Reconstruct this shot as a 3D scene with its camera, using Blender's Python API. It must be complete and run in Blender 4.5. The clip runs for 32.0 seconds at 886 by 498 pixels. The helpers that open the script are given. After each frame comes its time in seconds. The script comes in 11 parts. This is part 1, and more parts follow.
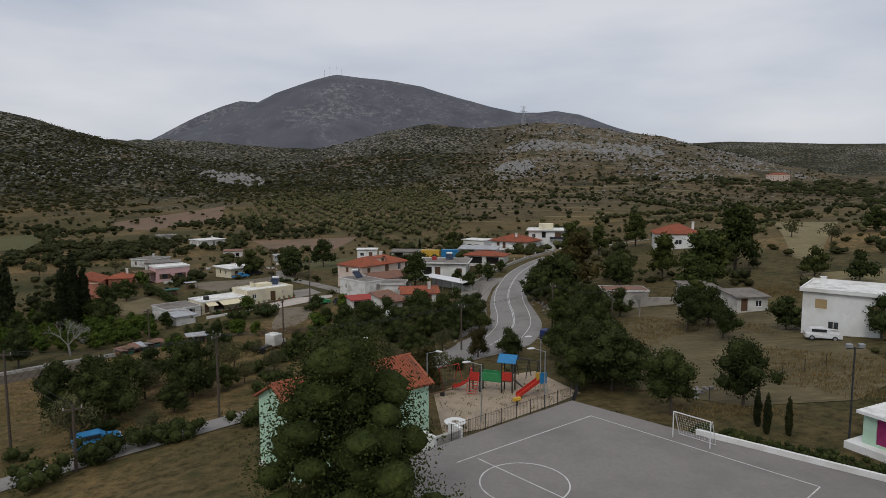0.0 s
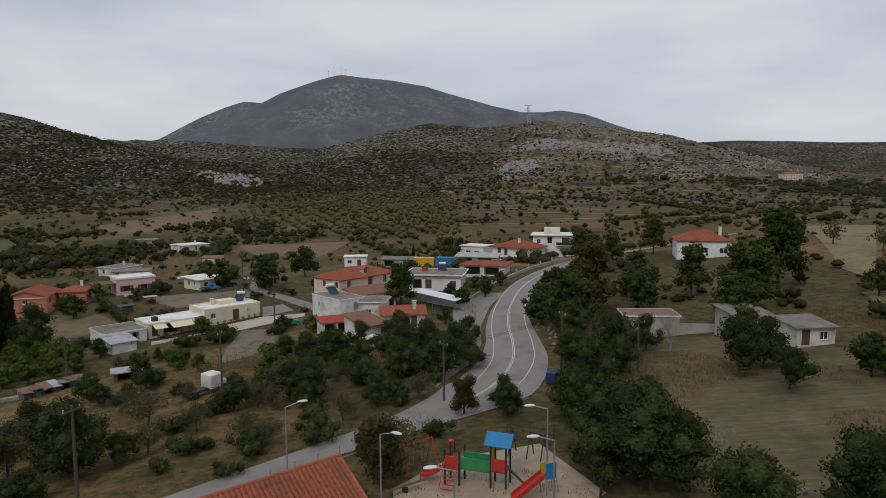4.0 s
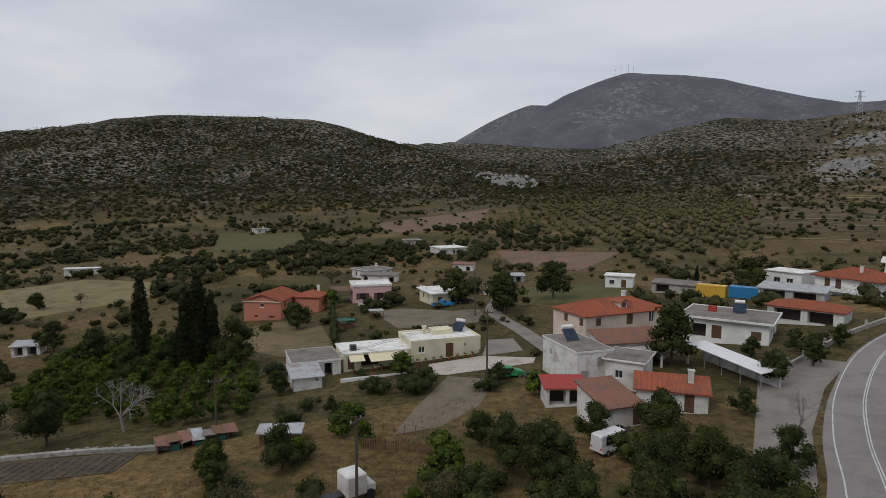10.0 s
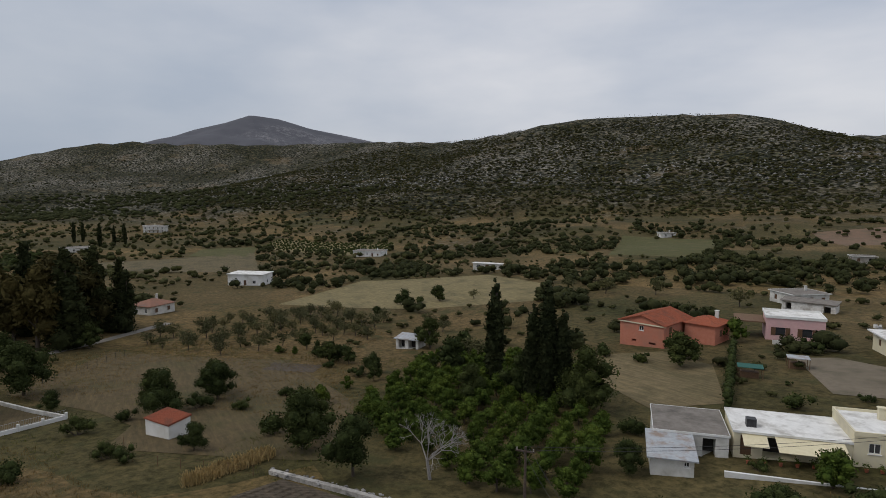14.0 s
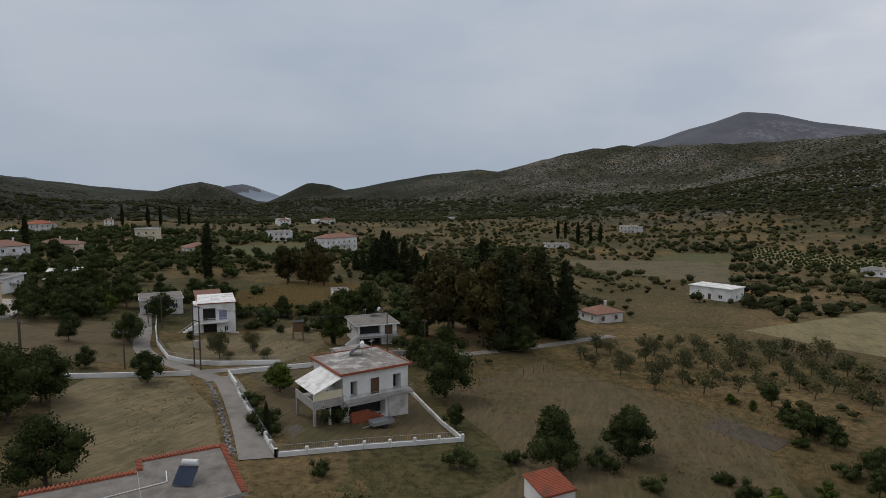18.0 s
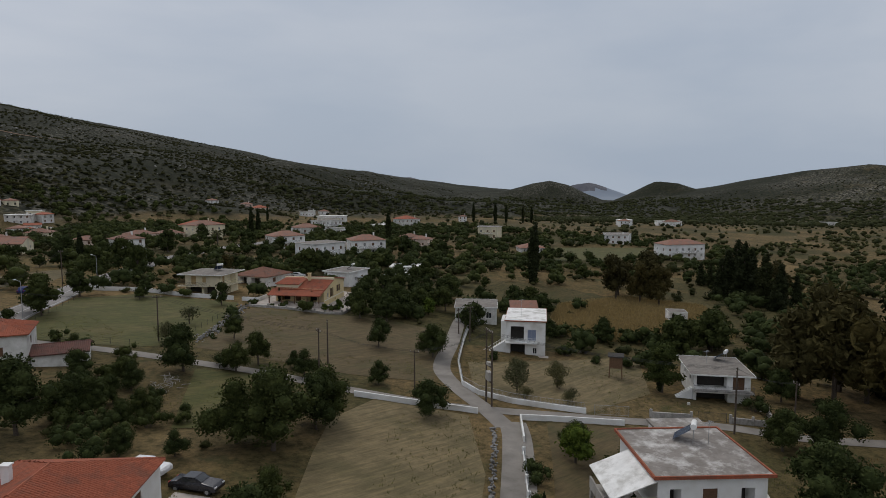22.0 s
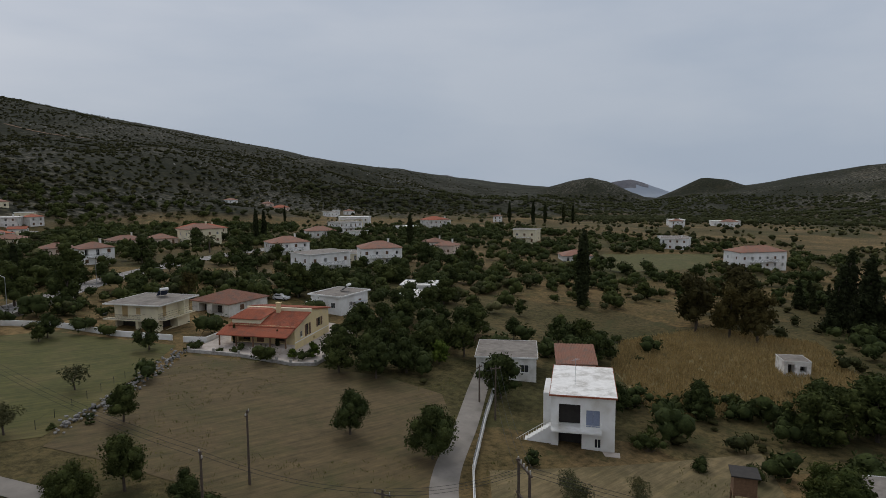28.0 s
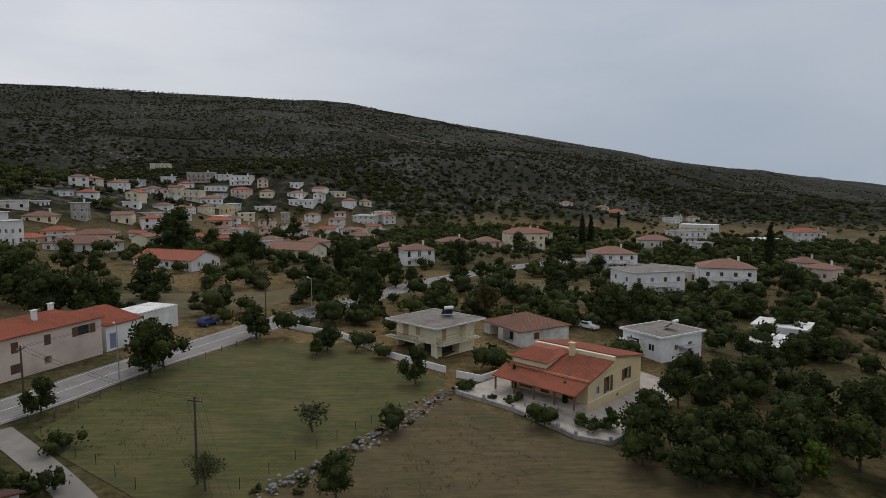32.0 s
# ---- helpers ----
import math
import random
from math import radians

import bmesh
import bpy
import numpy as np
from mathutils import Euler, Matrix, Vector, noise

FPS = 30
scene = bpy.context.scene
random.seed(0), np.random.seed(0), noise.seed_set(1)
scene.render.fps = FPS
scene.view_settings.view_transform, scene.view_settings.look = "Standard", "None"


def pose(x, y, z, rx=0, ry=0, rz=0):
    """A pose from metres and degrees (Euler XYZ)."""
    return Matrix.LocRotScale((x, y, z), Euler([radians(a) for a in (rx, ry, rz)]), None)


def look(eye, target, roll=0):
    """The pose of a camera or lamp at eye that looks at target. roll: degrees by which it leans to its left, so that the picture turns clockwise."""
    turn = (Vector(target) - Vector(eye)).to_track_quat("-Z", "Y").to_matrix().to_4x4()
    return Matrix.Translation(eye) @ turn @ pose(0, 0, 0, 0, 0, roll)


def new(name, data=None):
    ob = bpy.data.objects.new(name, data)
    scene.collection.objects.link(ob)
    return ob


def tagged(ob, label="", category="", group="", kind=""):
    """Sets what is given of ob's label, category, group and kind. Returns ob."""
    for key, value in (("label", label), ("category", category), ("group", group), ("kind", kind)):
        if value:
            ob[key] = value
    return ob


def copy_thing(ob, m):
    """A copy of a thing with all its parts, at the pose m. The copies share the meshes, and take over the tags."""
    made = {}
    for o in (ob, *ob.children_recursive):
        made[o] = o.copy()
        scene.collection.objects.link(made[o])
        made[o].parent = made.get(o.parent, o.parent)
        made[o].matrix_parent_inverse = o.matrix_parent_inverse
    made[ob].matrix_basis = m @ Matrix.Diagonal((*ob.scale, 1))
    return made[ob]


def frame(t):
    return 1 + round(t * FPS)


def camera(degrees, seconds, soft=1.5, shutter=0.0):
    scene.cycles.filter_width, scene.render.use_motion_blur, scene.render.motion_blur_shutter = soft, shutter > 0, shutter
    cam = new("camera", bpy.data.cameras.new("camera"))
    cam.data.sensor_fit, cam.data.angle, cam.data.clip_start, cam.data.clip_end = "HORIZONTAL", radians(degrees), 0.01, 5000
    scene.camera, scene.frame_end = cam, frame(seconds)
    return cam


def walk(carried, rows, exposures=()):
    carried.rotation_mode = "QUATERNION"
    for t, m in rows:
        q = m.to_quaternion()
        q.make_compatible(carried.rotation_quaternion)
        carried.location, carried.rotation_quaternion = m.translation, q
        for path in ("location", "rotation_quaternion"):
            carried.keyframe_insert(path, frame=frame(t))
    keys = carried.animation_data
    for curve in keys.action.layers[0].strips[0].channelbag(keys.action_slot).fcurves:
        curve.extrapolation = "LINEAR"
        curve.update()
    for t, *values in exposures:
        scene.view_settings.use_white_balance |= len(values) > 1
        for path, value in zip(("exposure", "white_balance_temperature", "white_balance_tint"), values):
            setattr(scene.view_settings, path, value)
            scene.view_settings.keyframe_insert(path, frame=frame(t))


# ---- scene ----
cam = camera(70.4, 32.0, soft=0.7)
PATH = [
    (0, (0.00, 0.00, 19.09), (0.000, 19.893, 17.020), -0.16),
    (0.5, (0.42, 3.25, 19.06), (0.410, 23.145, 17.010), -0.12),
    (1, (0.88, 6.18, 19.10), (0.843, 26.078, 17.048), -0.13),
    (1.5, (1.34, 8.85, 19.14), (1.280, 28.746, 17.087), -0.10),
    (2, (1.78, 11.33, 19.18), (1.690, 31.221, 17.122), -0.18),
    (2.5, (2.26, 13.63, 19.25), (2.133, 33.526, 17.171), -0.25),
    (4.5, (3.19, 22.15, 19.11), (3.023, 42.042, 17.060), -0.31),
    (5, (3.42, 24.54, 19.16), (3.106, 44.438, 17.118), -0.32),
    (5.5, (3.73, 27.17, 19.22), (2.671, 47.036, 17.192), -0.26),
    (6, (3.92, 30.04, 19.27), (2.293, 49.869, 17.248), -0.25),
    (6.5, (4.01, 32.86, 19.33), (1.807, 52.639, 17.311), -0.22),
    (7, (4.05, 35.83, 19.35), (1.142, 55.520, 17.346), -0.17),
    (7.5, (3.94, 38.89, 19.39), (0.335, 58.459, 17.375), -0.10),
    (8, (3.69, 41.99, 19.38), (-0.715, 61.389, 17.364), -0.08),
    (8.5, (3.29, 44.87, 19.35), (-2.008, 64.048, 17.338), -0.00),
    (9, (2.80, 47.97, 19.33), (-3.580, 66.819, 17.332), 0.14),
    (9.5, (2.18, 51.08, 19.23), (-5.301, 69.520, 17.235), 0.17),
    (10, (1.48, 54.21, 19.20), (-7.093, 72.166, 17.196), 0.15),
    (10.5, (0.69, 57.14, 19.17), (-9.048, 74.493, 17.159), 0.11),
    (11, (-0.44, 60.16, 19.10), (-11.521, 76.689, 17.101), 0.13),
    (11.5, (-1.76, 63.11, 19.00), (-14.190, 78.655, 17.008), 0.12),
    (12, (-3.19, 66.00, 18.97), (-16.885, 80.436, 16.969), 0.14),
    (12.5, (-4.86, 68.63, 18.94), (-19.696, 81.896, 16.935), 0.14),
    (13, (-6.64, 71.14, 18.75), (-22.498, 83.169, 16.758), 0.21),
    (13.5, (-8.75, 73.55, 18.56), (-25.548, 84.222, 16.580), 0.24),
    (14, (-11.01, 75.87, 18.37), (-28.601, 85.167, 16.392), 0.15),
    (14.5, (-13.53, 77.94, 18.27), (-31.815, 85.800, 16.297), 0.07),
    (16.5, (-25.97, 83.76, 17.59), (-45.855, 84.563, 15.644), -0.00),
    (17, (-29.12, 84.54, 17.59), (-48.992, 83.377, 15.635), 0.03),
    (17.5, (-32.30, 84.95, 17.64), (-51.958, 81.864, 15.676), 0.04),
    (18, (-35.57, 85.11, 17.65), (-54.867, 80.214, 15.698), -0.02),
    (18.5, (-38.87, 84.85, 17.76), (-57.652, 78.273, 15.807), 0.09),
    (19, (-42.07, 84.45, 17.87), (-60.190, 76.221, 15.912), 0.08),
    (19.5, (-45.15, 83.81, 18.02), (-62.449, 73.973, 16.053), 0.11),
    (20, (-48.06, 82.93, 18.08), (-64.361, 71.505, 16.109), 0.08),
    (20.5, (-50.96, 81.81, 18.21), (-66.196, 69.004, 16.239), 0.05),
    (21, (-54.00, 80.30, 18.30), (-68.566, 66.742, 16.322), 0.11),
    (21.5, (-56.85, 78.46, 18.36), (-71.113, 64.589, 16.367), 0.11),
    (22, (-59.55, 76.51, 18.37), (-73.627, 62.445, 16.370), 0.00),
    (22.5, (-62.24, 74.32, 18.26), (-76.194, 60.131, 16.258), -0.03),
    (23, (-64.91, 72.09, 18.17), (-78.779, 57.817, 16.169), -0.13),
    (23.5, (-67.66, 69.83, 18.16), (-81.462, 55.491, 16.145), -0.19),
    (24, (-70.46, 67.35, 18.18), (-84.211, 52.969, 16.158), -0.22),
    (24.5, (-73.28, 65.04, 18.11), (-86.984, 50.615, 16.088), -0.27),
    (25, (-76.13, 62.61, 18.02), (-89.796, 48.151, 15.981), -0.23),
    (25.5, (-78.92, 59.90, 17.98), (-92.582, 45.438, 15.938), -0.24),
    (27.5, (-90.40, 50.15, 18.03), (-104.230, 35.854, 15.973), -0.32),
    (28, (-93.35, 47.60, 18.15), (-106.565, 32.730, 16.083), -0.29),
    (28.5, (-96.35, 45.13, 18.31), (-108.499, 29.376, 16.251), -0.31),
    (29, (-99.22, 42.55, 18.37), (-110.111, 25.896, 16.316), -0.28),
    (29.5, (-101.88, 39.72, 18.36), (-111.482, 22.292, 16.334), -0.18),
    (30, (-104.37, 36.74, 18.31), (-112.598, 18.621, 16.311), -0.11),
    (30.5, (-106.56, 33.69, 18.28), (-113.410, 15.009, 16.298), -0.10),
    (31, (-108.55, 30.38, 18.25), (-113.897, 11.208, 16.281), -0.10),
    (31.5, (-110.28, 27.09, 18.24), (-114.477, 7.633, 16.286), -0.02),
    (32, (-111.69, 23.68, 18.24), (-115.547, 4.157, 16.287), -0.02),
]
walk(cam, [(t, look(eye, target, roll)) for t, eye, target, roll in PATH])

# ---- sky and sun: a bright hazy overcast ----
world = bpy.data.worlds.new("sky")
scene.world = world
world.use_nodes = True
wn, wl = world.node_tree.nodes, world.node_tree.links
wn.clear()
w_out = wn.new("ShaderNodeOutputWorld")
w_bg = wn.new("ShaderNodeBackground")
w_sky = wn.new("ShaderNodeTexSky")
w_sky.sky_type = "NISHITA"
w_sky.sun_disc = False
w_sky.sun_elevation = radians(48)
w_sky.sun_rotation = radians(200)
w_sky.air_density, w_sky.dust_density, w_sky.ozone_density = 1.0, 3.0, 1.0
w_co = wn.new("ShaderNodeTexCoord")
w_map = wn.new("ShaderNodeMapping")
w_map.inputs["Scale"].default_value = (1.0, 1.6, 4.5)
w_noise = wn.new("ShaderNodeTexNoise")
w_noise.inputs["Scale"].default_value = 1.5
w_noise.inputs["Detail"].default_value = 5.0
w_noise.inputs["Roughness"].default_value = 0.5
w_ramp = wn.new("ShaderNodeValToRGB")
w_ramp.color_ramp.elements[0].position, w_ramp.color_ramp.elements[0].color = 0.37, (0.505, 0.55, 0.64, 1)
w_ramp.color_ramp.elements[1].position, w_ramp.color_ramp.elements[1].color = 0.63, (0.72, 0.73, 0.775, 1)
w_scale = wn.new("ShaderNodeVectorMath")
w_scale.operation = "SCALE"
w_scale.inputs["Scale"].default_value = 0.08
w_mix = wn.new("ShaderNodeMixRGB")
w_mix.inputs["Fac"].default_value = 0.86
wl.new(w_co.outputs["Generated"], w_map.inputs["Vector"])
wl.new(w_map.outputs["Vector"], w_noise.inputs["Vector"])
wl.new(w_noise.outputs["Fac"], w_ramp.inputs["Fac"])
wl.new(w_sky.outputs["Color"], w_scale.inputs[0])
wl.new(w_scale.outputs["Vector"], w_mix.inputs["Color1"])
wl.new(w_ramp.outputs["Color"], w_mix.inputs["Color2"])
w_dir = wn.new("ShaderNodeVectorMath")
w_dir.operation = "DOT_PRODUCT"
w_dir.inputs[1].default_value = (-0.72, -0.60, -0.75)
w_low = wn.new("ShaderNodeMapRange")
w_low.inputs["From Min"].default_value, w_low.inputs["From Max"].default_value = 0.16, 0.90
w_low.inputs["To Max"].default_value = 0.75
w_blue = wn.new("ShaderNodeMixRGB")
w_blue.inputs["Color2"].default_value = (0.30, 0.365, 0.455, 1)
wl.new(w_co.outputs["Generated"], w_dir.inputs[0])
wl.new(w_dir.outputs["Value"], w_low.inputs["Value"])
wl.new(w_low.outputs["Result"], w_blue.inputs["Fac"])
wl.new(w_mix.outputs["Color"], w_blue.inputs["Color1"])
wl.new(w_blue.outputs["Color"], w_bg.inputs["Color"])
wl.new(w_bg.outputs["Background"], w_out.inputs["Surface"])
w_bg.inputs["Strength"].default_value = 1.0

sun = new("sun", bpy.data.lights.new("sun", "SUN"))
sun.data.energy, sun.data.angle, sun.data.color = 0.95, radians(25), (1.0, 0.96, 0.9)
sun.matrix_world = look((0, 0, 300), (80, 200, 40))
scene.view_settings.exposure = 0.0

# ---- materials ----


def nodes_of(m):
    m.use_nodes = True
    return m.node_tree.nodes, m.node_tree.links, m.node_tree.nodes["Principled BSDF"]


def noise_node(n, l, vec, scale, detail=6.0, rough=0.6):
    t = n.new("ShaderNodeTexNoise")
    t.inputs["Scale"].default_value, t.inputs["Detail"].default_value, t.inputs["Roughness"].default_value = scale, detail, rough
    l.new(vec, t.inputs["Vector"])
    return t.outputs["Fac"]


def ramp_node(n, l, fac, stops):
    r = n.new("ShaderNodeValToRGB")
    e = r.color_ramp.elements
    while len(e) < len(stops):
        e.new(0.5)
    for k, (p, c) in enumerate(stops):
        e[k].position, e[k].color = p, (*c, 1)
    l.new(fac, r.inputs["Fac"])
    return r.outputs["Color"]


def mix_node(n, l, fac, a, b, mode="MIX"):
    m = n.new("ShaderNodeMixRGB")
    m.blend_type = mode
    for sock, v in ((m.inputs["Fac"], fac), (m.inputs["Color1"], a), (m.inputs["Color2"], b)):
        if isinstance(v, (int, float)):
            sock.default_value = v
        elif isinstance(v, tuple):
            sock.default_value = (*v, 1)
        else:
            l.new(v, sock)
    return m.outputs["Color"]


def surface(name, a, b, scale=3.0, stain=None, stain_scale=0.4, rough=0.85, bump=0.15, bump_scale=40.0, metal=0.0, per_object=0.0, world_space=True, gloss=0.3):
    """A weathered surface: grain between two tones, larger stains, fine relief."""
    m = bpy.data.materials.new(name)
    n, l, p = nodes_of(m)
    if world_space:
        vec = n.new("ShaderNodeNewGeometry").outputs["Position"]
    else:
        vec = n.new("ShaderNodeTexCoord").outputs["Object"]
    col = ramp_node(n, l, noise_node(n, l, vec, scale), [(0.3, a), (0.7, b)])
    if stain:
        f = ramp_node(n, l, noise_node(n, l, vec, stain_scale, 8, 0.65), [(0.48, (0, 0, 0)), (0.68, (1, 1, 1))])
        col = mix_node(n, l, f, col, stain)
    if per_object:
        info = n.new("ShaderNodeObjectInfo").outputs["Random"]
        hsv = n.new("ShaderNodeHueSaturation")
        mr = n.new("ShaderNodeMapRange")
        mr.inputs["To Min"].default_value, mr.inputs["To Max"].default_value = 1 - per_object, 1 + per_object
        l.new(info, mr.inputs["Value"])
        l.new(mr.outputs["Result"], hsv.inputs["Value"])
        l.new(col, hsv.inputs["Color"])
        col = hsv.outputs["Color"]
    l.new(col, p.inputs["Base Color"])
    p.inputs["Roughness"].default_value, p.inputs["Metallic"].default_value = rough, metal
    p.inputs["Specular IOR Level"].default_value = gloss
    if bump:
        bp = n.new("ShaderNodeBump")
        bp.inputs["Strength"].default_value, bp.inputs["Distance"].default_value = bump, 0.05
        l.new(noise_node(n, l, vec, bump_scale, 4), bp.inputs["Height"])
        l.new(bp.outputs["Normal"], p.inputs["Normal"])
    return m


def leafage(name, dark, light, size=1.2, fleck=3.5):
    """Leaves: tone varies clump by clump, leaf by leaf and tree by tree."""
    dark, light = ((c[0] * k * 1.05, c[1] * k * 0.96, c[2] * k * 0.86) for c, k in ((dark, 1.22), (light, 1.03)))
    m = bpy.data.materials.new(name)
    n, l, p = nodes_of(m)
    geo = n.new("ShaderNodeNewGeometry")
    vec = geo.outputs["Position"]
    c = ramp_node(n, l, noise_node(n, l, vec, size, 3), [(0.32, dark), (0.68, light)])
    isl = ramp_node(n, l, geo.outputs["Random Per Island"], [(0.0, (0.84, 0.85, 0.82)), (1.0, (1.2, 1.17, 1.1))])
    c = mix_node(n, l, 1.0, c, isl, "MULTIPLY")
    info = n.new("ShaderNodeObjectInfo").outputs["Random"]
    tone = ramp_node(n, l, info, [(0.0, (0.78, 0.8, 0.8)), (0.5, (1.0, 1.0, 1.0)), (1.0, (1.2, 1.12, 1.0))])
    c = mix_node(n, l, 1.0, c, tone, "MULTIPLY")
    fine = ramp_node(n, l, noise_node(n, l, vec, fleck, 4, 0.8), [(0.36, (0.72, 0.72, 0.68)), (0.52, (0.96, 0.96, 0.92)), (0.68, (1.42, 1.38, 1.22))])
    c = mix_node(n, l, 1.0, c, fine, "MULTIPLY")
    l.new(c, p.inputs["Base Color"])
    p.inputs["Roughness"].default_value = 0.9
    p.inputs["Specular IOR Level"].default_value = 0.06
    return m


M = {}
M["white"] = surface("white_wash", (0.70, 0.70, 0.68), (0.80, 0.80, 0.78), 2, (0.55, 0.53, 0.48), 0.25)
M["oldwhite"] = surface("old_white_wash", (0.55, 0.54, 0.50), (0.72, 0.71, 0.68), 2, (0.36, 0.34, 0.30), 0.5)
M["cream"] = surface("cream_plaster", (0.66, 0.60, 0.42), (0.72, 0.66, 0.48), 2, (0.52, 0.47, 0.36), 0.25)
M["ochre"] = surface("ochre_plaster", (0.62, 0.50, 0.26), (0.68, 0.56, 0.32), 2, (0.5, 0.42, 0.28), 0.25)
M["pink"] = surface("pink_plaster", (0.62, 0.38, 0.38), (0.68, 0.44, 0.43), 2, (0.5, 0.38, 0.36), 0.25)
M["salmon"] = surface("salmon_plaster", (0.46, 0.17, 0.11), (0.52, 0.21, 0.14), 2, (0.38, 0.18, 0.13), 0.25)
M["rose"] = surface("rose_plaster", (0.62, 0.50, 0.42), (0.68, 0.56, 0.47), 2, (0.5, 0.40, 0.34), 0.25)
M["mint"] = surface("mint_plaster", (0.42, 0.62, 0.46), (0.48, 0.68, 0.52), 2, (0.4, 0.52, 0.42), 0.3)
M["greywall"] = surface("grey_render", (0.33, 0.31, 0.275), (0.45, 0.425, 0.385), 2, (0.24, 0.22, 0.19), 0.5)
M["tile"] = surface("terracotta_tile", (0.26, 0.070, 0.035), (0.36, 0.112, 0.060), 5, (0.19, 0.078, 0.050), 0.6, bump=0.3, per_object=0.12)
M["oldtile"] = surface("weathered_tile", (0.17, 0.085, 0.06), (0.27, 0.135, 0.09), 5, (0.14, 0.105, 0.085), 0.6, bump=0.3, per_object=0.12)
M["darktile"] = surface("dark_red_tile", (0.10, 0.042, 0.032), (0.15, 0.066, 0.05), 4, (0.08, 0.05, 0.04), 0.6, bump=0.3)
M["peeling"] = surface("peeling_whitewash", (0.60, 0.585, 0.55), (0.76, 0.75, 0.72), 1.5, (0.40, 0.37, 0.33), 0.7)
M["brightroof"] = surface("red_sheet_roof", (0.30, 0.042, 0.034), (0.36, 0.06, 0.048), 3, (0.24, 0.06, 0.05), 0.5)
M["roofwhite"] = surface("white_roof_paint", (0.66, 0.65, 0.62), (0.82, 0.81, 0.78), 1.2, (0.42, 0.40, 0.36), 0.5, bump=0.2)
M["roofgrey"] = surface("concrete_roof", (0.15, 0.133, 0.115), (0.235, 0.212, 0.186), 1.2, (0.105, 0.093, 0.08), 0.4, bump=0.2)
M["flaked"] = surface("flaking_roof_paint", (0.16, 0.14, 0.122), (0.25, 0.225, 0.2), 1.2, (0.52, 0.50, 0.47), 0.55, bump=0.2)
M["concrete"] = surface("concrete", (0.32, 0.30, 0.275), (0.42, 0.40, 0.365), 1.5, (0.23, 0.215, 0.19), 0.4)
M["asphalt"] = surface("asphalt", (0.205, 0.19, 0.178), (0.25, 0.235, 0.22), 6, (0.165, 0.153, 0.142), 0.25, rough=0.9, bump=0.1, bump_scale=60)
M["court"] = surface("court_asphalt", (0.20, 0.182, 0.170), (0.235, 0.215, 0.20), 4, (0.165, 0.15, 0.14), 0.12, rough=0.9, bump=0.1)
M["paint"] = surface("road_paint", (0.5, 0.5, 0.49), (0.66, 0.66, 0.64), 8, (0.34, 0.33, 0.32), 1.5)
M["lane"] = surface("pale_concrete_lane", (0.190, 0.172, 0.150), (0.25, 0.228, 0.20), 1.2, (0.135, 0.122, 0.105), 0.3)
M["paving"] = surface("pale_paving", (0.38, 0.33, 0.29), (0.48, 0.43, 0.38), 1.6, (0.30, 0.26, 0.22), 0.5)
M["dirt"] = surface("dry_earth", (0.138, 0.112, 0.078), (0.192, 0.158, 0.113), 1.2, (0.098, 0.084, 0.052), 0.3, bump=0.3)
M["sand"] = surface("playground_sand", (0.30, 0.235, 0.165), (0.38, 0.305, 0.225), 1.5, (0.24, 0.19, 0.14), 0.4, bump=0.2)
M["stone"] = surface("field_stone", (0.26, 0.245, 0.225), (0.42, 0.40, 0.37), 2.5, (0.2, 0.19, 0.17), 1.0, bump=0.4, per_object=0.2)
M["bark"] = surface("bark", (0.055, 0.042, 0.032), (0.10, 0.08, 0.062), 6, bump=0.5, bump_scale=20)
M["deadwood"] = surface("dead_wood", (0.20, 0.185, 0.17), (0.30, 0.28, 0.26), 6)
M["pole"] = surface("weathered_pole", (0.06, 0.045, 0.035), (0.11, 0.085, 0.065), 6)
M["wood"] = surface("brown_wood", (0.12, 0.07, 0.04), (0.18, 0.11, 0.065), 5)
M["metal"] = surface("galvanised_metal", (0.32, 0.33, 0.34), (0.42, 0.43, 0.44), 5, rough=0.45, metal=0.6, bump=0)
M["darkmetal"] = surface("dark_metal", (0.03, 0.03, 0.032), (0.06, 0.06, 0.062), 5, rough=0.5, metal=0.3, bump=0)
M["wire"] = surface("wire", (0.03, 0.03, 0.03), (0.05, 0.05, 0.05), 5, bump=0)
M["glass"] = surface("window_glass", (0.02, 0.024, 0.028), (0.035, 0.04, 0.045), 1, rough=0.12, bump=0, gloss=0.6)
M["shutter"] = surface("brown_shutter", (0.10, 0.055, 0.03), (0.15, 0.085, 0.05), 6)
M["blueshutter"] = surface("blue_grey_shutter", (0.20, 0.23, 0.32), (0.25, 0.29, 0.38), 6)
M["ochreshutter"] = surface("ochre_shutter", (0.38, 0.27, 0.13), (0.45, 0.33, 0.17), 6)
# near black: stands in for indoor shade, and colours some dark parts
M["dark"] = surface("shade_and_dark_parts", (0.03, 0.027, 0.024), (0.045, 0.04, 0.036), 2, bump=0)
M["awning"] = surface("cream_awning", (0.62, 0.55, 0.36), (0.70, 0.63, 0.44), 3, bump=0)
M["blue"] = surface("blue_paint", (0.02, 0.16, 0.36), (0.04, 0.22, 0.44), 4, rough=0.4, bump=0)
M["navy"] = surface("dark_blue_plastic", (0.015, 0.025, 0.10), (0.03, 0.045, 0.16), 4, rough=0.5, bump=0)
M["green"] = surface("green_paint", (0.03, 0.20, 0.07), (0.05, 0.28, 0.11), 4, rough=0.4, bump=0)
M["red"] = surface("red_paint", (0.40, 0.03, 0.02), (0.50, 0.05, 0.035), 4, rough=0.45, bump=0)
M["yellow"] = surface("yellow_paint", (0.55, 0.33, 0.04), (0.62, 0.40, 0.07), 4, rough=0.45, bump=0)
